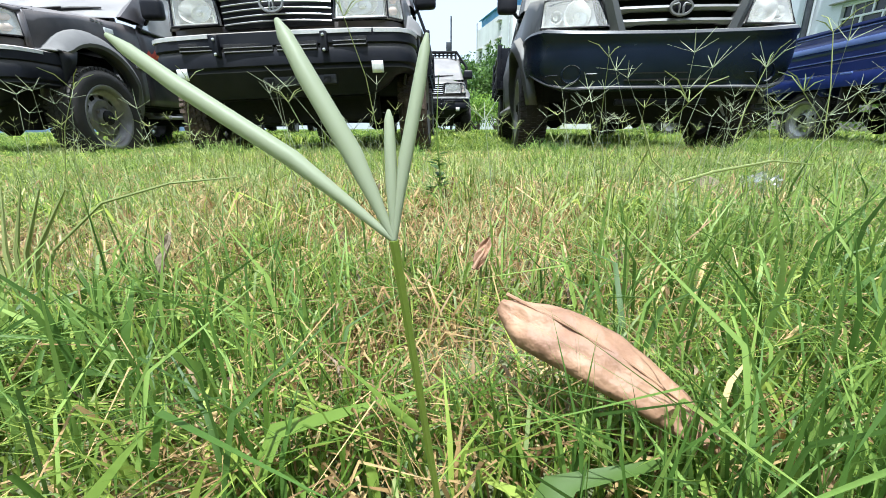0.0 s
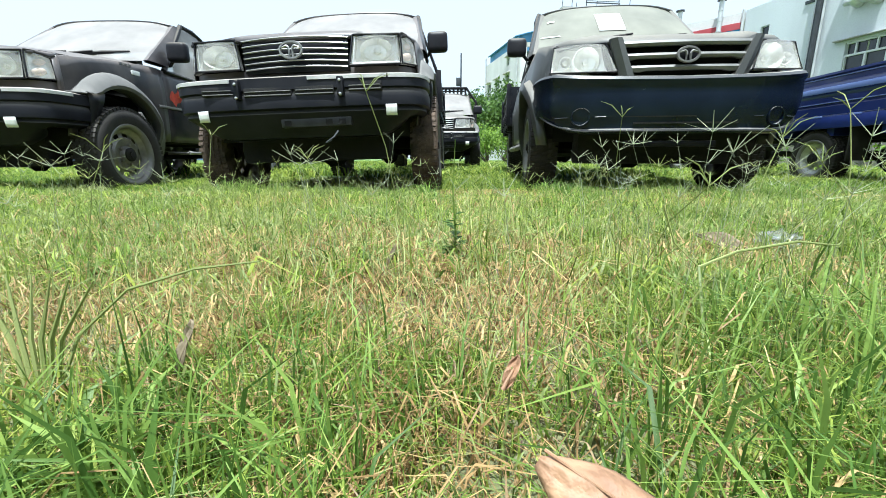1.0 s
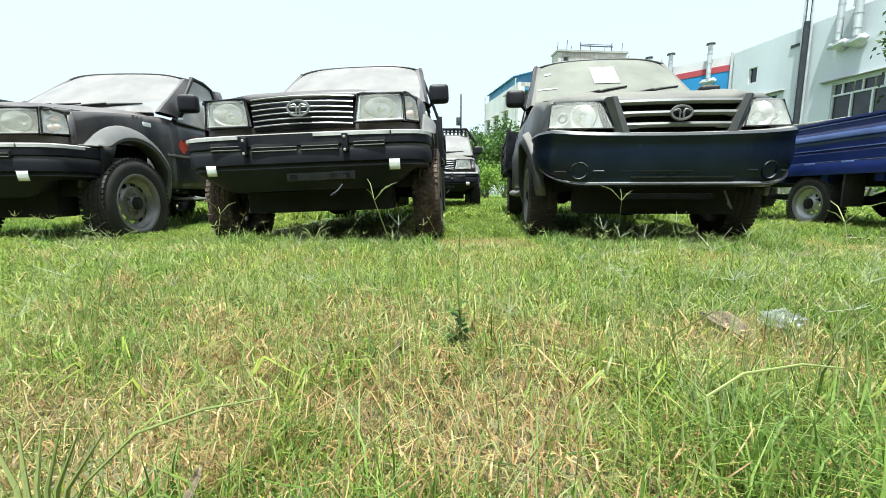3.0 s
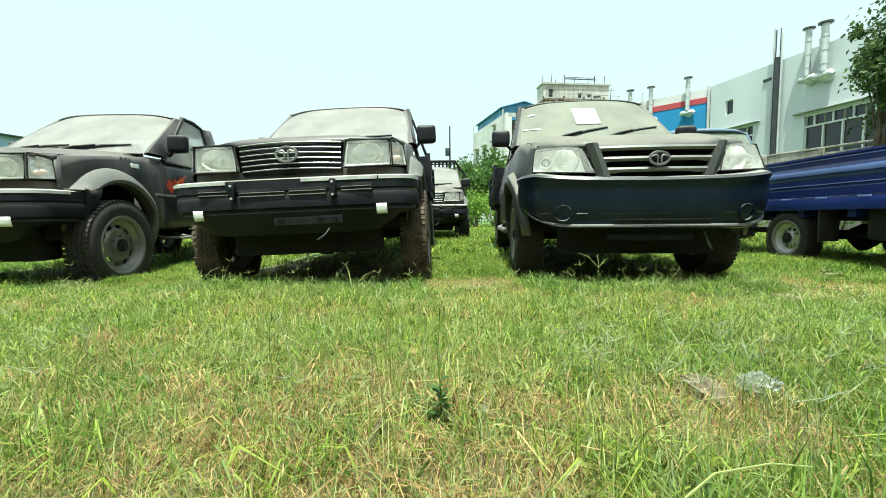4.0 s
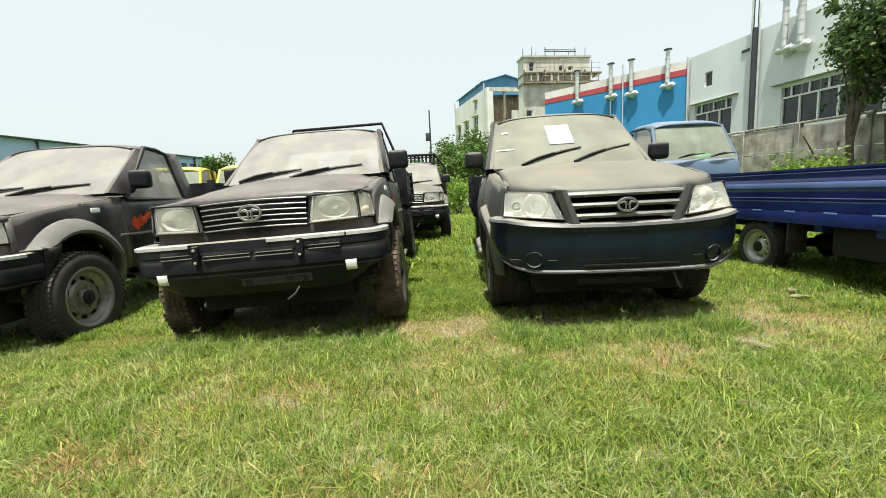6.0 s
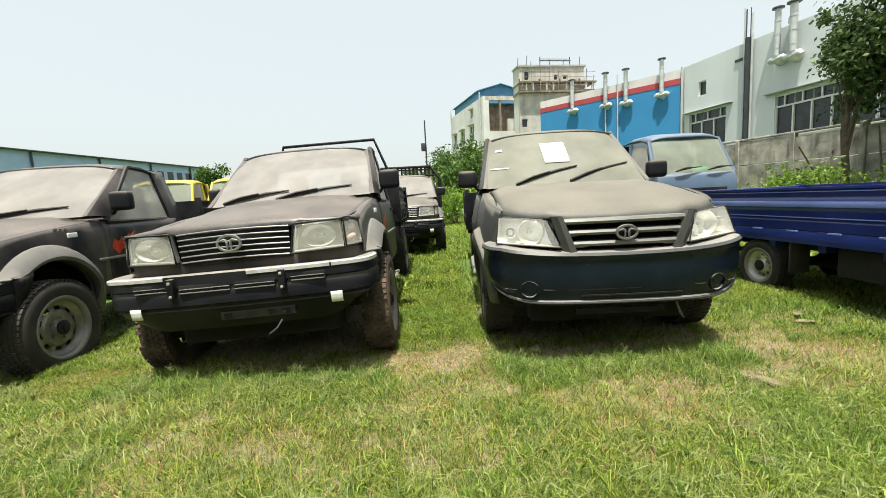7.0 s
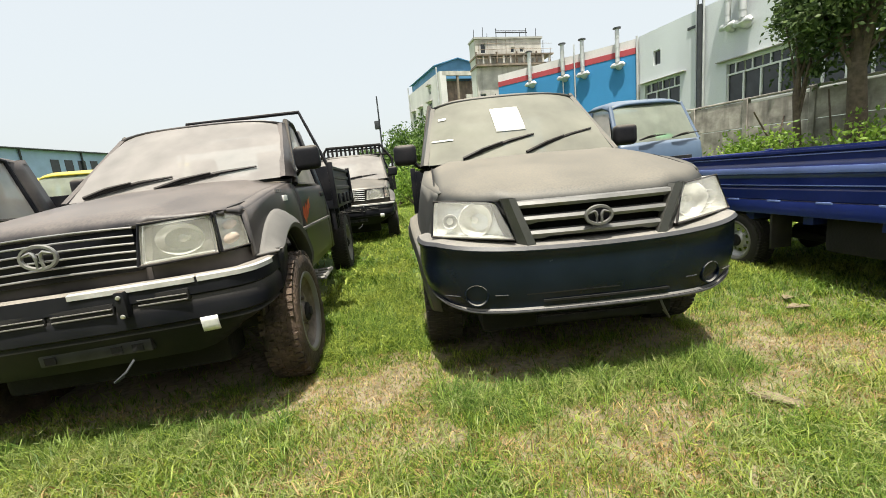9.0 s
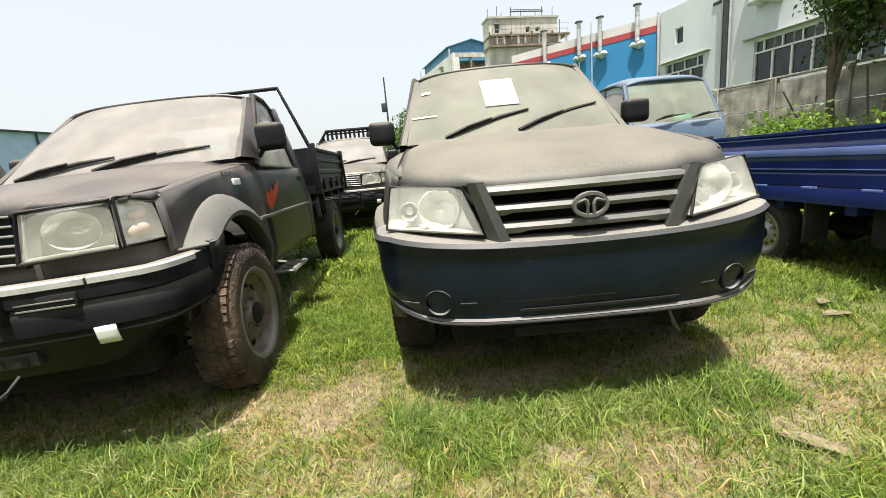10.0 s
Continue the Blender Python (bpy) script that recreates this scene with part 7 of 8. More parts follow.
for k, (x, y) in enumerate(((8.6, 15.0), (9.8, 14.0), (10.8, 13.0), (11.6, 11.6), (12.6, 10.2), (8.0, 17.0), (9.4, 16.2), (0.5, 19.5), (1.3, 18.5), (2.2, 19.5), (3.2, 18.6), (4.2, 19.8), (1.0, 21.5), (-0.3, 22.0))):
    b = thing("bush", "low bright green bush growing along the wall" if x > 7 else "leafy green bush behind the parked row", "bush", "bushes along the wall" if x > 7 else "bushes behind the row", pose(x, y, 0))
    cs = [np.array([rng.uniform(-0.8, 0.8), rng.uniform(-0.5, 0.5), rng.uniform(0.3, 1.5)]) for _ in range(9)]
    leaf_cloud("leaves", cs, 130, (0.28, 0.28, 0.22), 0.14, "bush_leaf", b)
    bm = bmesh.new()
    for q in range(5):
        c = cs[q]
        tube(bm, [(0, 0, 0), tuple(c * 0.5), tuple(c)], [0.03, 0.02, 0.008], 5)
    part("stem", bm, "bark", b)


# ---- single plants and litter ----
def grass_stalk(m, h, lean, heads, mat="grass_pale", r=0.0009, finger=0.05):
    """A flowering grass: a thin arching stem that ends in a fan of narrow spikes."""
    bm = bmesh.new()
    top = Vector((lean * h, 0, h))
    tube(bm, [(0, 0, -0.01), (lean * h * 0.15, 0, h * 0.4), (lean * h * 0.5, 0, h * 0.75), top], [r * 1.2, r, r, r * 0.8], 5)
    for k in range(heads):
        a = 2.4 * k + h * 40
        out = Vector((math.cos(a), math.sin(a), 0))
        f = finger * (0.8 + 0.3 * math.sin(k * 2.3 + h * 50))
        tube(bm, [top, top + out * f * 0.5 + Vector((0, 0, f * 0.55)), top + out * f * 1.0 + Vector((0, 0, f * 0.75))], [r * 0.7, r * 1.1, r * 0.4], 5)
    ob = part("grass_stalk", bm, mat, None, "pale flowering grass stalk with a fan of spikes", category="grass", group="flowering stalks")
    ob.matrix_world = m
    return ob


stalks = [grass_stalk(pose(0, -1, -1), h, lean, n) for h, lean, n in ((0.30, 0.25, 4), (0.34, 0.1, 3), (0.26, 0.45, 5), (0.37, 0.18, 4), (0.22, 0.6, 4))]
spots = [(-0.86, 0.9), (-0.75, 1.2), (-0.33, 1.05), (-0.12, 0.80), (0.30, 0.72), (0.52, 0.8), (0.62, 0.7), (0.76, 0.8), (0.42, 1.2), (0.85, 1.0)]
for k, (x, y) in enumerate(spots):
    s = stalks[k % 5]
    if k < 5:
        s.matrix_world = pose(x, y, lie(x, y), 0, 0, 70 * k)
    else:
        copy_thing(s, pose(x, y, lie(x, y), 0, 0, 77 * k))


def flower_field(name, x, y, h, finger, thick, label, mat="grass_pale"):
    """Many fine flowering stalks in one mesh: a bent stem each, and a star of four or five thin spikes."""
    verts, tris = [], []
    for k in range(len(x)):
        a, lean = rng.uniform(0, 6.28), abs(rng.normal(0.25, 0.2))
        base = np.array([x[k], y[k], lie(x[k], y[k])])
        out = np.array([math.cos(a), math.sin(a), 0])
        mid = base + out * h[k] * lean * 0.3 + [0, 0, h[k] * 0.6]
        top = base + out * h[k] * lean + [0, 0, h[k]]
        lines = [(base, mid, thick), (mid, top, thick * 0.8)]
        for q in range(int(rng.integers(3, 6))):
            b = a + 1.35 * q + rng.uniform(-0.4, 0.4)
            lift = rng.uniform(0.1, 1.3)
            way = np.array([math.cos(b), math.sin(b), lift])
            lines.append((top, top + way / np.linalg.norm(way) * finger * rng.uniform(0.6, 1.15), thick * 1.1))
        for p, e, w in lines:
            for side in (np.array([w / 2, 0, 0]), np.array([0, w / 2, w / 4])):
                i = len(verts)
                verts += [p - side, p + side, e + side * 0.5, e - side * 0.5]
                tris += [(i, i + 1, i + 2), (i, i + 2, i + 3)]
    return raw(name, verts, tris, mat, None, label, "stuff", "grass")


n = 200
fx, fy = rng.uniform(-2.1, 2.3, n), rng.uniform(1.05, 2.5, n)
flower_field("flowering_grass", fx, fy, rng.uniform(0.13, 0.25, n), 0.040, 0.0021, "fine pale flowering stalks standing above the grass")
n = 52
fx, fy = rng.uniform(-1.3, 1.3, n), rng.uniform(0.6, 1.35, n)
flower_field("flowering_grass", fx, fy, rng.uniform(0.18, 0.30, n), 0.042, 0.0014, "tall pale flowering stalks with starry heads", "seed_pale")
n = 60
fx, fy = rng.uniform(0.25, 1.25, n), rng.uniform(0.55, 1.2, n)
flower_field("flowering_grass", fx, fy, rng.uniform(0.18, 0.32, n), 0.042, 0.0014, "tall pale flowering stalks with starry heads", "seed_pale")
# fringe of flowering stalks at the edge of the shade under the bumpers
n = 34
fx = rng.uniform(-1.9, 2.2, n)
ok = (fx < -0.25) | (fx > 0.6)
fx = fx[ok]
fy = 2.88 + rng.normal(0, 0.05, len(fx)) + 0.03 * np.sin(fx * 4)
flower_field("flowering_grass", fx, fy, rng.uniform(0.06, 0.15, len(fx)), 0.040, 0.0024, "pale flowering stalks along the edge of the shade")

n = 26
fx, fy = rng.uniform(-4.3, -2.3, n), rng.uniform(2.0, 2.75, n)
flower_field("flowering_grass", fx, fy, rng.uniform(0.14, 0.27, n), 0.050, 0.0022, "tall pale flowering stalks before the dusty pickup")

# lush tufts where the mower does not reach: under bumpers, by the wheels
tuft_x, tuft_y = [], []
for x0, x1, y0, y1, n in ((-2.0, -0.35, 2.86, 3.08, 1300), (0.62, 2.16, 2.82, 2.98, 1200), (0.80, 1.05, 2.55, 2.80, 500), (1.62, 1.85, 2.4, 2.75, 200), (1.75, 2.3, 1.75, 2.2, 900), (-4.9, -2.9, 2.7, 3.1, 3000), (2.3, 3.6, 3.0, 4.6, 2600), (-0.1, 0.6, 3.5, 6.5, 2600)):
    cx, cy = rng.uniform(x0, x1, n // 14), rng.uniform(y0, y1, n // 14)
    pick = rng.integers(0, len(cx), n)
    tuft_x.append(cx[pick] + rng.normal(0, 0.022, n)), tuft_y.append(cy[pick] + rng.normal(0, 0.022, n))
tx, ty = np.concatenate(tuft_x), np.concatenate(tuft_y)
blades("tuft_grass", tx, ty, rng.uniform(0.05, 0.12, len(tx)), rng.uniform(0.003, 0.006, len(tx)), np.clip(rng.normal(0.75, 0.3, len(tx)), 0.1, 1.3), "grass_lush", "longer lush grass in tufts along the vehicles")
# long arching grass along the edge of the shade under the bumpers
n = 7500
fx = rng.uniform(-2.15, 2.25, n)
fx = fx[((fx < -0.2) | (fx > 0.5)) & (np.sin(fx * 23) + np.sin(fx * 9 + 1) > -0.9)]
fy = np.where(fx < 0, 2.86, 2.82) + rng.normal(0, 0.075, len(fx)) + 0.03 * np.sin(fx * 5)
blades("fringe_grass", fx, fy, rng.uniform(0.07, 0.20, len(fx)) * (0.75 + 0.25 * np.sin(fx * 14 + 2 * np.sin(fx * 5))), rng.uniform(0.003, 0.006, len(fx)), np.clip(rng.normal(0.75, 0.35, len(fx)), 0.1, 1.3), "grass_lush", "long arching grass along the edge of the shade")
# sunlit taller tufts standing before the shade, in uneven clumps
cx = np.concatenate([rng.uniform(-1.95, -0.3, 62), rng.uniform(0.6, 2.1, 58), rng.uniform(-2.95, -2.5, 14)])
cy = np.where(cx < -2.4, 2.90, 2.80) + rng.normal(0, 0.06, len(cx))
tall = rng.uniform(0.5, 1.0, len(cx))
n = 4200
pick = rng.integers(0, len(cx), n)
tx, ty = cx[pick] + rng.normal(0, 0.02, n), cy[pick] + rng.normal(0, 0.018, n)
blades("tuft_grass", tx, ty, tall[pick] * rng.uniform(0.08, 0.17, n), rng.uniform(0.003, 0.005, n), np.clip(rng.normal(0.55, 0.3, n), 0.1, 1.2), "grass_pale", "pale taller grass tufts standing before the shade")
# darker tufts scattered over the open grass
for n, count, mat, words in ((6500, 260, "grass_pale", "small curled pale green tufts in the open grass"), (4200, 170, "grass_lush", "small green tufts in the open grass")):
    cx, cy = rng.uniform(-3.2, 3.3, count), rng.uniform(0.9, 2.75, count)
    pick = rng.integers(0, count, n)
    tx, ty = cx[pick] + rng.normal(0, 0.03, n), cy[pick] + rng.normal(0, 0.03, n)
    blades("tuft_grass", tx, ty, rng.uniform(0.05, 0.125, n), rng.uniform(0.003, 0.006, n), np.clip(rng.normal(0.85, 0.3, n), 0.1, 1.3), mat, words)
# arching blades that bend over and catch the sun, in clumps all over the open grass
for n, count, mat, words in ((9000, 700, "grass_pale", "arching pale blades bent over the grass"), (18000, 1000, "grass_green", "arching green blades bent over the grass"), (13000, 700, "grass_dry", "arching dry blades bent over the grass")):
    cx, cy = rng.uniform(-3.2, 3.4, count), 0.7 + 2.1 * rng.uniform(0, 1, count) ** 0.8
    pick = rng.integers(0, count, n)
    tx, ty = cx[pick] + rng.normal(0, 0.035, n), cy[pick] + rng.normal(0, 0.03, n)
    wilt = np.clip(dryness(tx, ty), 0, 1)
    ok = rng.uniform(0, 1, n) < (1 - 0.85 * bare(tx, ty)) * (0.02 + 0.98 * wilt ** 2 if mat == "grass_dry" else 1 - 0.7 * wilt)
    tx, ty = tx[ok], ty[ok]
    n = len(tx)
    blades("arching_grass", tx, ty, rng.uniform(0.045, 0.105, n) * (1 - 0.4 * bare(tx, ty)), rng.uniform(0.0035, 0.0068, n), rng.uniform(0.8, 1.3, n), mat, words, base_z=lie_np(tx, ty) + rng.uniform(0.0, 0.03, n))
# broad-bladed clump near the start
n = 150
bx, by = rng.normal(-0.33, 0.06, n), rng.normal(0.28, 0.045, n)
blades("broad_grass", bx, by, rng.uniform(0.05, 0.11, n), rng.uniform(0.006, 0.011, n), np.clip(rng.normal(0.5, 0.25, n), 0.1, 1.1), "grass_lush", "clump of broad bright green grass blades")
n = 420
bx, by = rng.normal(0.50, 0.15, n), rng.normal(0.52, 0.13, n)
blades("broad_grass", bx, by, rng.uniform(0.08, 0.18, n), rng.uniform(0.0022, 0.0045, n), np.clip(rng.normal(0.45, 0.25, n), 0.1, 1.1), "grass_lush", "clump of tall green grass blades")
# thin pale stems standing over the short grass
n = 3600
sx, sy = rng.uniform(-1.5, 1.6, n), rng.uniform(0.36, 1.7, n)
blades("thin_stems", sx, sy, rng.uniform(0.09, 0.19, n), rng.uniform(0.0012, 0.0022, n), np.clip(rng.normal(0.42, 0.28, n), 0.02, 1.0), "grass_pale", "thin pale stems standing above the grass")
n = 6000
sx, sy = rng.uniform(-2.9, 3.0, n), rng.uniform(0.7, 2.2, n)
blades("tall_stems", sx, sy, rng.uniform(0.09, 0.175, n), rng.uniform(0.0016, 0.003, n), np.clip(rng.normal(0.4, 0.28, n), 0.02, 0.9), "grass_green", "tall thin stems standing above the grass")
n = 700
sx, sy = rng.uniform(-0.45, 0.5, n), rng.uniform(0.15, 0.5, n)
ok = (np.abs(sx + 0.01) > 0.07) | (sy > 0.36)
sx, sy, n = sx[ok], sy[ok], int(ok.sum())
blades("near_grass", sx, sy, rng.uniform(0.07, 0.15, n), rng.uniform(0.0018, 0.0036, n), np.clip(rng.normal(0.4, 0.25, n), 0.05, 1.0), "grass_lush", "taller soft green grass blades")
n = 150
sx, sy = rng.uniform(0.055, 0.20, n), rng.uniform(0.10, 0.165, n)
blades("near_grass", sx, sy, rng.uniform(0.085, 0.14, n), rng.uniform(0.0015, 0.003, n), np.clip(rng.normal(0.3, 0.2, n), 0.05, 0.8), "grass_lush", "soft green grass blades before the dead leaf")
n = 130
sx, sy = rng.uniform(0.10, 0.42, n) * np.where(rng.uniform(0, 1, n) < 0.62, 1, -1), rng.uniform(0.10, 0.34, n)
blades("near_grass", sx, sy, rng.uniform(0.10, 0.18, n), rng.uniform(0.003, 0.0055, n), np.clip(rng.normal(0.35, 0.2, n), 0.05, 0.8), "grass_lush", "tall soft green grass blades on both sides")
# fine dry litter low in the near grass
n = 200
sx, sy = rng.normal(-0.03, 0.12, n), rng.uniform(0.17, 0.5, n)
blades("dry_litter", sx, sy, rng.uniform(0.02, 0.06, n), rng.uniform(0.0008, 0.0016, n), rng.uniform(0.8, 1.35, n), "grass_dry", "fine dry litter low in the grass", base_z=lie_np(sx, sy) + rng.uniform(0.0, 0.045, n))
# matted thatch of short dead blades, thickest where the grass is straw-coloured
for mat, n, lo, hi, words in (("grass_dry", 42000, 0.015, 0.055, "matted thatch of short dead blades"), ("litter_brown", 14000, 0.010, 0.035, "brown scraps of dead leaf in the thatch"), ("grass_pale", 16000, 0.020, 0.055, "short curled pale green blades in the thatch")):
    sx, sy = rng.uniform(-1.5, 1.2, n), rng.uniform(0.12, 1.5, n)
    ok = rng.uniform(0, 1, n) < (0.10 + 1.1 * dryness(sx, sy)) * tufty(sy, sx) * np.clip((sy - 0.05) / 0.45, 0.2, 1)
    sx, sy = sx[ok], sy[ok]
    n = len(sx)
    blades("thatch", sx, sy, rng.uniform(lo, hi, n), rng.uniform(0.0014, 0.0034, n), rng.uniform(0.6, 1.35, n), mat, words, base_z=lie_np(sx, sy) + rng.uniform(0.0, 0.035, n))
# loose straw lying over the grass
n = 900
sx, sy = rng.uniform(-1.2, 1.3, n), rng.uniform(0.42, 2.4, n)
blades("loose_straw", sx, sy, rng.uniform(0.03, 0.09, n), rng.uniform(0.0015, 0.003, n), rng.uniform(1.0, 1.35, n), "grass_dry", "loose straw lying over the grass", base_z=lie_np(sx, sy) + rng.uniform(0.02, 0.06, n))


# short curled scraps of dead grass and leaf over the worn ground before the vehicles
for mat, n, lo, hi, words in (("grass_dry", 26000, 0.012, 0.045, "short curled scraps of dead grass on the worn ground"), ("litter_brown", 14000, 0.008, 0.030, "brown scraps of leaf and soil on the worn ground"), ("grass_green", 15000, 0.018, 0.045, "short curled green blades on the worn ground")):
    sx, sy = rng.uniform(-2.8, 3.6, n), 3.75 - 2.1 * rng.beta(1.4, 1.8, n)
    ok = (rng.uniform(0, 1, n) < 0.35 + 0.65 * bare(sx, sy)) & (shaded(sx, sy) < 0.5)
    sx, sy = sx[ok], sy[ok]
    n = len(sx)
    blades("ground_litter", sx, sy, rng.uniform(lo, hi, n), rng.uniform(0.0018, 0.0042, n), rng.uniform(0.7, 1.35, n), mat, words, base_z=lie_np(sx, sy) + rng.uniform(0.0, 0.012, n))


def straw(points, r, label):
    bm = bmesh.new()
    tube(bm, points, r, 6)
    return part("straw", bm, "grass_pale", None, label, category="straw", group="long straws")


straw([(0.26, 0.45, -0.01), (0.285, 0.50, 0.06), (0.30, 0.55, 0.12), (0.38, 0.60, 0.13), (0.46, 0.60, 0.145), (0.52, 0.60, 0.14)], [0.0022, 0.002, 0.002, 0.002, 0.0018, 0.001], "long bent straw-coloured grass stem")
straw([(0.30, 0.55, 0.12), (0.27, 0.56, 0.15), (0.25, 0.56, 0.20)], 0.0012, "thin broken side shoot of straw")
straw([(-0.47, 0.42, -0.01), (-0.45, 0.44, 0.06), (-0.40, 0.46, 0.11), (-0.33, 0.48, 0.13), (-0.26, 0.5, 0.135)], [0.002, 0.002, 0.0018, 0.0015, 0.001], "arching straw-coloured grass stem")
for k in range(6):
    straw([(-0.50 + 0.006 * k, 0.42, -0.01), (-0.52 + 0.012 * k, 0.43, 0.06), (-0.56 + 0.03 * k, 0.44 + 0.01 * math.sin(k), 0.13)], [0.003, 0.0028, 0.0008], "pale grass stem in a bleached clump")
# seed head close by the camera's first place
head = thing("seed_head", "pale feathery grass seed head on a thin stem", "grass", "", pose(-0.0035, 0.0235, 0.1845) @ Matrix.Scale(0.284, 4))
bm = bmesh.new()
tube(bm, [(0.02, 0.03, -0.19), (0.008, 0.012, -0.08), (0, 0, 0)], [0.0012, 0.001, 0.001], 6)
part("stem", bm, "grass_green", head)
for p, r in (((-0.061, 0.0114, 0.042), 0.0021), ((-0.025, 0.013, 0.045), 0.0024), ((-0.0012, 0.008, 0.0265), 0.0014), ((0.007, 0.0124, 0.042), 0.0016)):
    p = Vector(p)
    bm = bmesh.new()
    tube(bm, [(0, 0, 0), p * 0.15 + Vector((0, 0, 0.001)), p * 0.35 + Vector((0, 0, 0.002)), p * 0.75, p * 0.93, p], [0.0007, r * 0.6, r * 0.92, r * 0.9, r * 0.7, r * 0.25], 12)
    part("spike", bm, "seed_pale", head)


def dry_leaf(m, l, w, curl, label, mat="dull_leaf", blunt=2.1):
    """A curled dead leaf with a midrib."""
    bm = bmesh.new()
    rows = []
    for j in range(15):
        v = j / 14
        half = w * min(1, (0.03 + v) * blunt) ** 0.75 * max(0.04, 1 - v ** 2.2) ** 0.6
        row = []
        for i in range(11):
            u = i / 5 - 1
            a = u * curl
            row.append(Vector((l * (v - 0.5), half * math.sin(a) / max(0.3, curl) * 1.2, half * (1 - math.cos(a)) * 0.9 + 0.03 * l * math.sin(v * 5) + 0.0015 * math.sin(11 * v + 5 * u))))
        rows.append(row)
    strip(bm, rows)
    leaf = part("dry_leaf", bm, mat, None, label, solid=0.0008, category="leaf", group="dead leaves")
    leaf.matrix_world = m
    bm = bmesh.new()
    tube(bm, [(-l * 0.53, 0, 0.006), (-l * 0.3, 0, 0.004 + 0.03 * l * math.sin(1.0)), (0, 0, 0.03 * l * math.sin(2.5)), (l * 0.45, 0, 0.03 * l * math.sin(4.7))], [0.0018, 0.0014, 0.001, 0.0004], 6)
    part("midrib", bm, mat, leaf)
    return leaf




def scrolled_leaf(a, b, across, w, label):
    """A broad dead leaf from a to b, its near edge rolled under, tightest towards a."""
    a, b = Vector(a), Vector(b)
    along = b - a
    across = (Vector(across) - along * (Vector(across).dot(along) / along.length_squared)).normalized()
    up = along.cross(across).normalized()
    up = up if up.z > 0 else -up
    bm = bmesh.new()
    rows = []
    for j in range(29):
        v = j / 28
        half = w * min(1, 0.05 + 3.4 * v) ** 0.6 * max(0.02, 1 - max(0, v - 0.45) ** 2 / 0.3025) ** 0.55
        roll = (0.0085 * (1 - v) ** 0.8 + 0.0015) * min(1, 0.25 + 5 * v)
        row = []
        for i in range(25):
            s = i / 24
            if s < 0.6:
                q = s / 0.6
                p = across * (half * (1 - 1.25 * q)) + up * (0.008 * q * (1 - q) * 1.6 - 0.004 * (1 - q) ** 3 + 0.0007 * math.sin(16 * v + 9 * q) + 0.0005 * math.sin(41 * v - 13 * q))
            else:
                g = (s - 0.6) / 0.4 * (3.6 - 1.8 * v)
                p = across * (half * -0.25 - roll * math.sin(g)) + up * (-roll * (1 - math.cos(g)))
            row.append(a + along * v + p + up * 0.009 * math.sin(3.0 * v))
        rows.append(row)
    strip(bm, rows)
    leaf = part("dry_leaf", bm, "dead_leaf", None, label, solid=0.0007, category="leaf", group="dead leaves")
    bm = bmesh.new()
    tube(bm, [a + along * v + across * w * 0.25 + up * (0.0035 + 0.009 * math.sin(3.0 * v)) for v in (0.0, 0.3, 0.6, 0.95)], [0.0011, 0.001, 0.0008, 0.0004], 6)
    part("midrib", bm, "dead_leaf", leaf)
    return leaf


scrolled_leaf((0.030, 0.222, 0.092), (0.128, 0.160, 0.044), (0.35, 0.75, 0.45), 0.023, "large curled reddish-brown dead leaf lying in the grass")
dry_leaf(pose(0.027, 0.316, 0.094, 20, -60, 40), 0.028, 0.006, 0.9, "small brown dead leaf caught in the grass", "dead_leaf")
straw([(0.018, 0.308, -0.02), (0.024, 0.314, 0.05), (0.027, 0.317, 0.098)], [0.0012, 0.0011, 0.0009], "thin straw that holds up a small leaf")
dry_leaf(pose(-0.16, 0.86, 0.045, 0, -70, 30), 0.075, 0.013, 0.9, "small pale dead leaf standing in the grass", "pale_leaf")
dry_leaf(pose(-0.325, 0.44, 0.05, 0, -72, 60), 0.06, 0.011, 0.9, "small pale dead leaf standing in the grass", "pale_leaf")
dry_leaf(pose(0.685, 1.10, 0.035, 20, 10, -65), 0.16, 0.035, 1.1, "curled brown dead leaf beside the plastic bag")
dry_leaf(pose(1.47, 1.74, 0.035, 14, 5, -15), 0.17, 0.03, 1.0, "dark brown curled dead leaf on the grass")
dry_leaf(pose(2.04, 2.46, 0.012, 10, 0, -40), 0.20, 0.030, 0.7, "long pale brown dead leaf on bare earth", "pale_leaf")
dry_leaf(pose(3.24, 3.55, 0.02, 0, 5, 30), 0.15, 0.045, 0.8, "pale brown dead leaf on bare earth", "pale_leaf")
dry_leaf(pose(3.14, 3.38, 0.015, 0, -5, -10), 0.16, 0.04, 0.7, "pale brown dead leaf on bare earth", "pale_leaf")

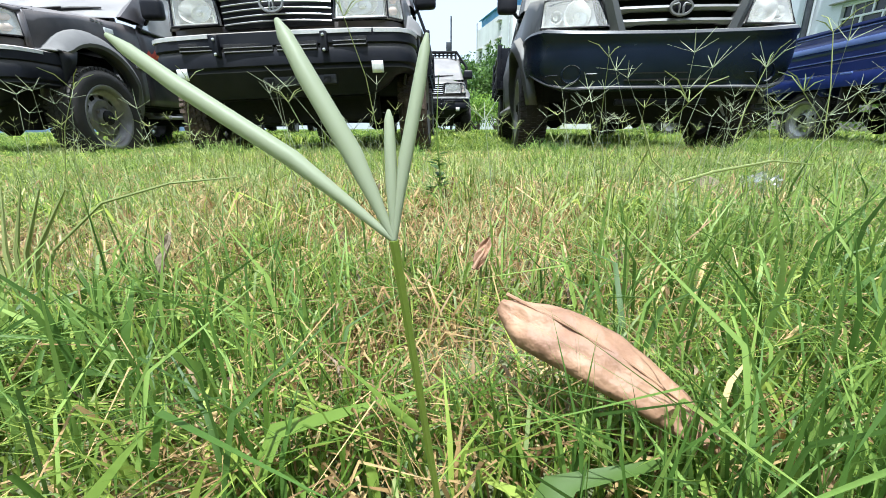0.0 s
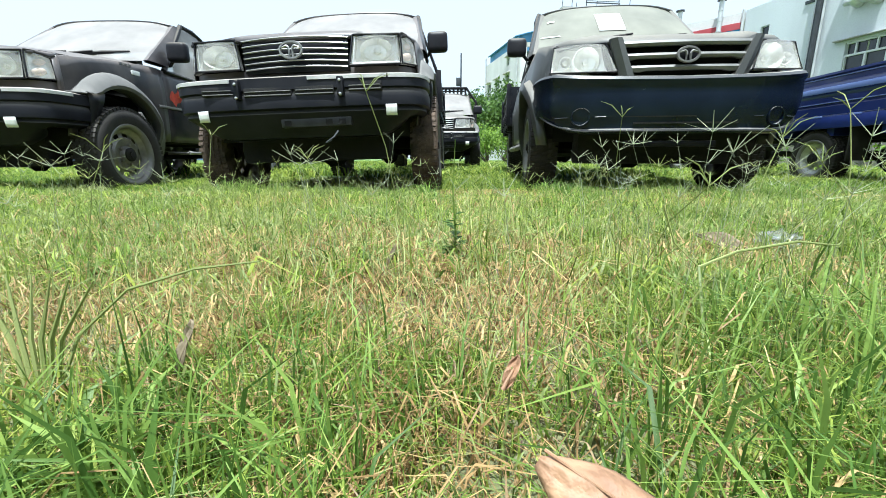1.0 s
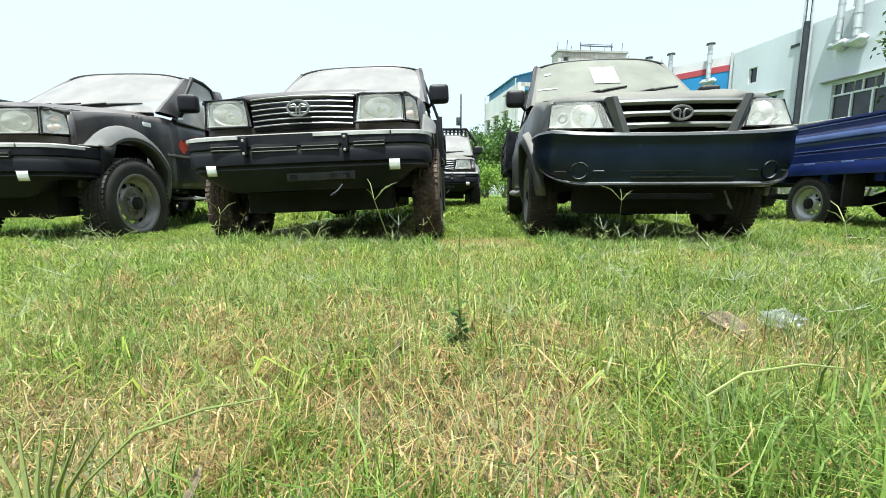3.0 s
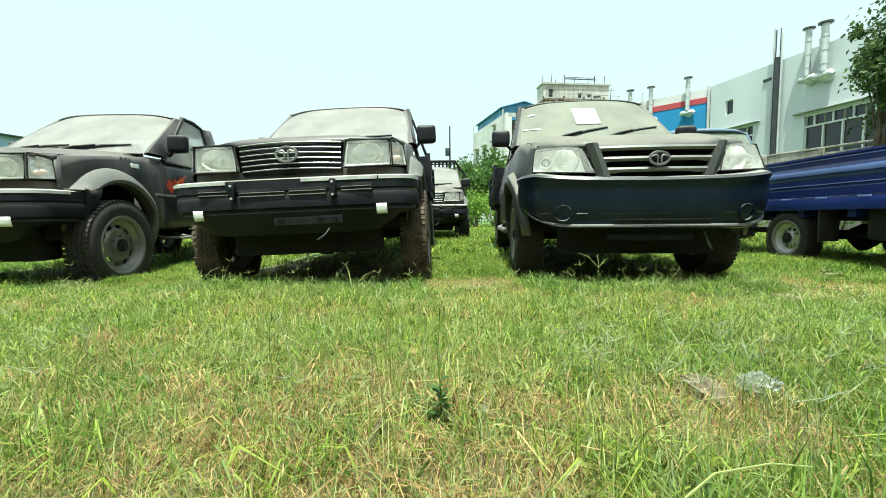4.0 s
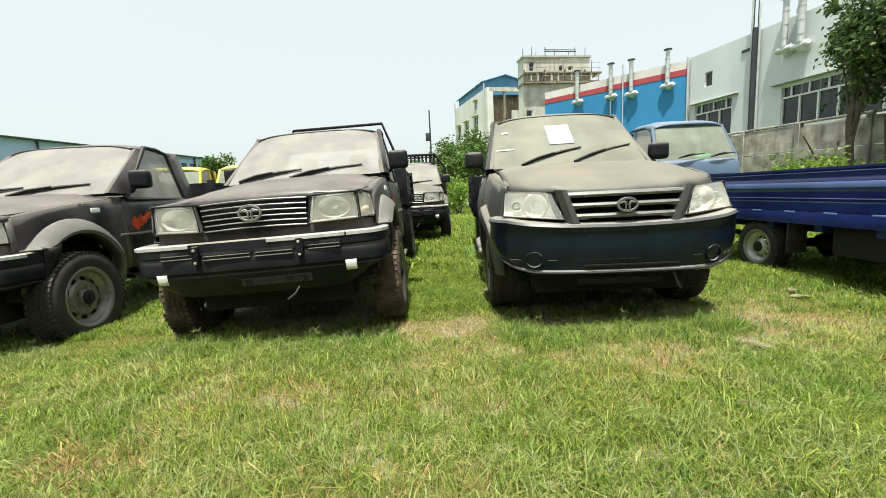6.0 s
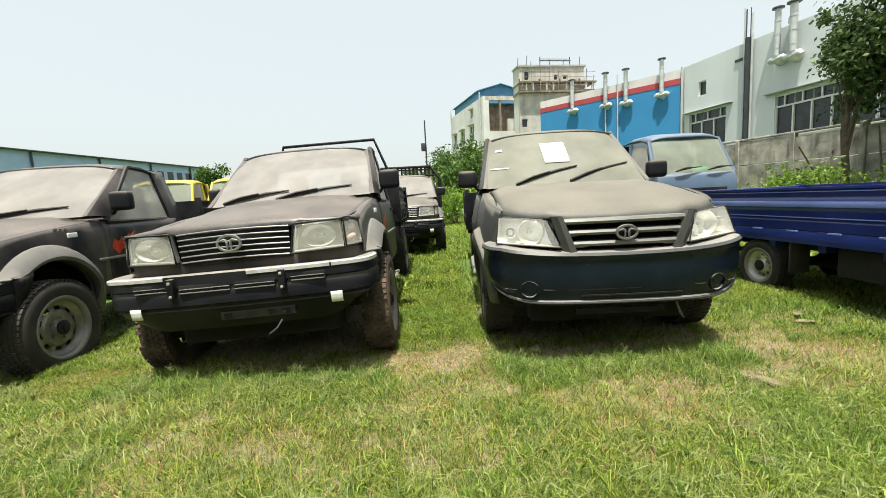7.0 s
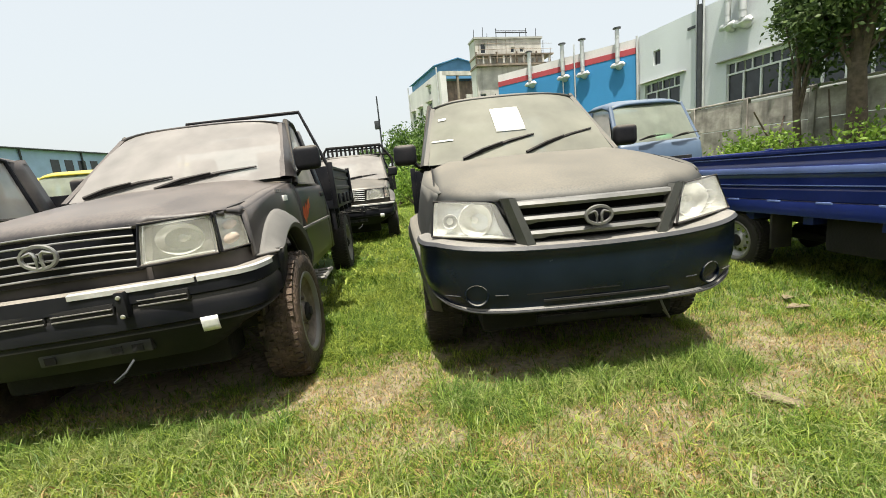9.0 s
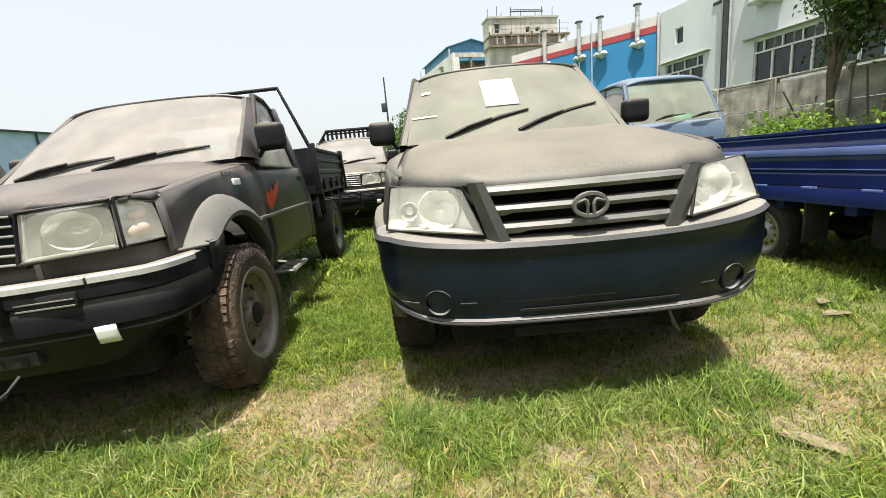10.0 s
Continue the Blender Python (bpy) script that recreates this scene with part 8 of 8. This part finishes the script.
# crumpled clear plastic bag
bm = bmesh.new()
bmesh.ops.create_icosphere(bm, subdivisions=4, radius=1)
for v in bm.verts:
    c = v.co.copy()
    q = 0.72 + 0.30 * noise.noise(c * 2.2) + 0.22 * abs(noise.noise(c * 5.0)) + 0.10 * noise.noise(c * 11)
    v.co = Vector((c.x * 0.068 * q, c.y * 0.055 * q, (c.z * 0.030 + 0.02) * q))
bag = part("plastic_bag", bm, "plastic_bag", None, "crumpled translucent white plastic bag on the grass", category="plastic bag")
bag.matrix_world = pose(0.835, 1.12, 0.03, 0, 0, 25)

# small upright weed in the open grass
weed = thing("weed", "slender dark green weed with a bare upright stem", "weed", "", pose(-0.025, 0.935, -0.01))
bm = bmesh.new()
tube(bm, [(0, 0, 0), (0.004, 0, 0.10), (-0.003, 0.004, 0.20), (0.002, 0, 0.31)], [0.003, 0.0024, 0.0018, 0.001], 6)
part("stem", bm, "grass_lush", weed)
for k in range(24):
    a, z = 2.4 * k, 0.02 + 0.0052 * k + 0.02 * math.sin(k * 1.9)
    l = 0.042 * (1 - 0.45 * k / 24)
    u = Vector((math.cos(a), math.sin(a), 0.45))
    w = Vector((-math.sin(a), math.cos(a), 0)) * l * 0.33
    bm = bmesh.new()
    p = Vector((0, 0, z))
    strip(bm, [[p - w * 0.1, p, p + w * 0.1], [p + u * l * 0.5 - w, p + u * l * 0.5 - Vector((0, 0, 0.004)), p + u * l * 0.5 + w], [p + u * l - w * 0.1 - Vector((0, 0, 0.006)), p + u * l - Vector((0, 0, 0.006)), p + u * l + w * 0.1 - Vector((0, 0, 0.006))]])
    part("leaf", bm, "far_leaf", weed)

# far lamp pole
pole = thing("lamp_pole", "thin dark pole with a lamp box, behind the trees", "pole", "", pose(0.08, 20.0, 0))
bm = bmesh.new()
tube(bm, [(0, 0, 0), (0, 0, 4.9)], [0.05, 0.03], 8)
part("post", bm, "dark_steel", pole)
bm = bmesh.new()
box(bm, -0.22, -0.02, -0.12, 0.12, 3.5, 3.85, 0.03)
part("lamp_box", bm, "dark_steel", pole)
# leaning sticks before the wall
for k, (x, y, l, ry) in enumerate(((11.9, 12.6, 2.8, 40), (12.2, 12.0, 2.6, -35), (12.6, 11.2, 2.6, 8))):
    bm = bmesh.new()
    tube(bm, [(0, 0, 0), (0.02, 0, l * 0.5), (0, 0, l)], [0.035, 0.03, 0.02], 6)
    ob = part("stick", bm, "bark", None, "dry bare stick leaning against the wall", category="stick", group="leaning sticks")
    ob.matrix_world = pose(x, y, 0.0, -8, ry, 20)
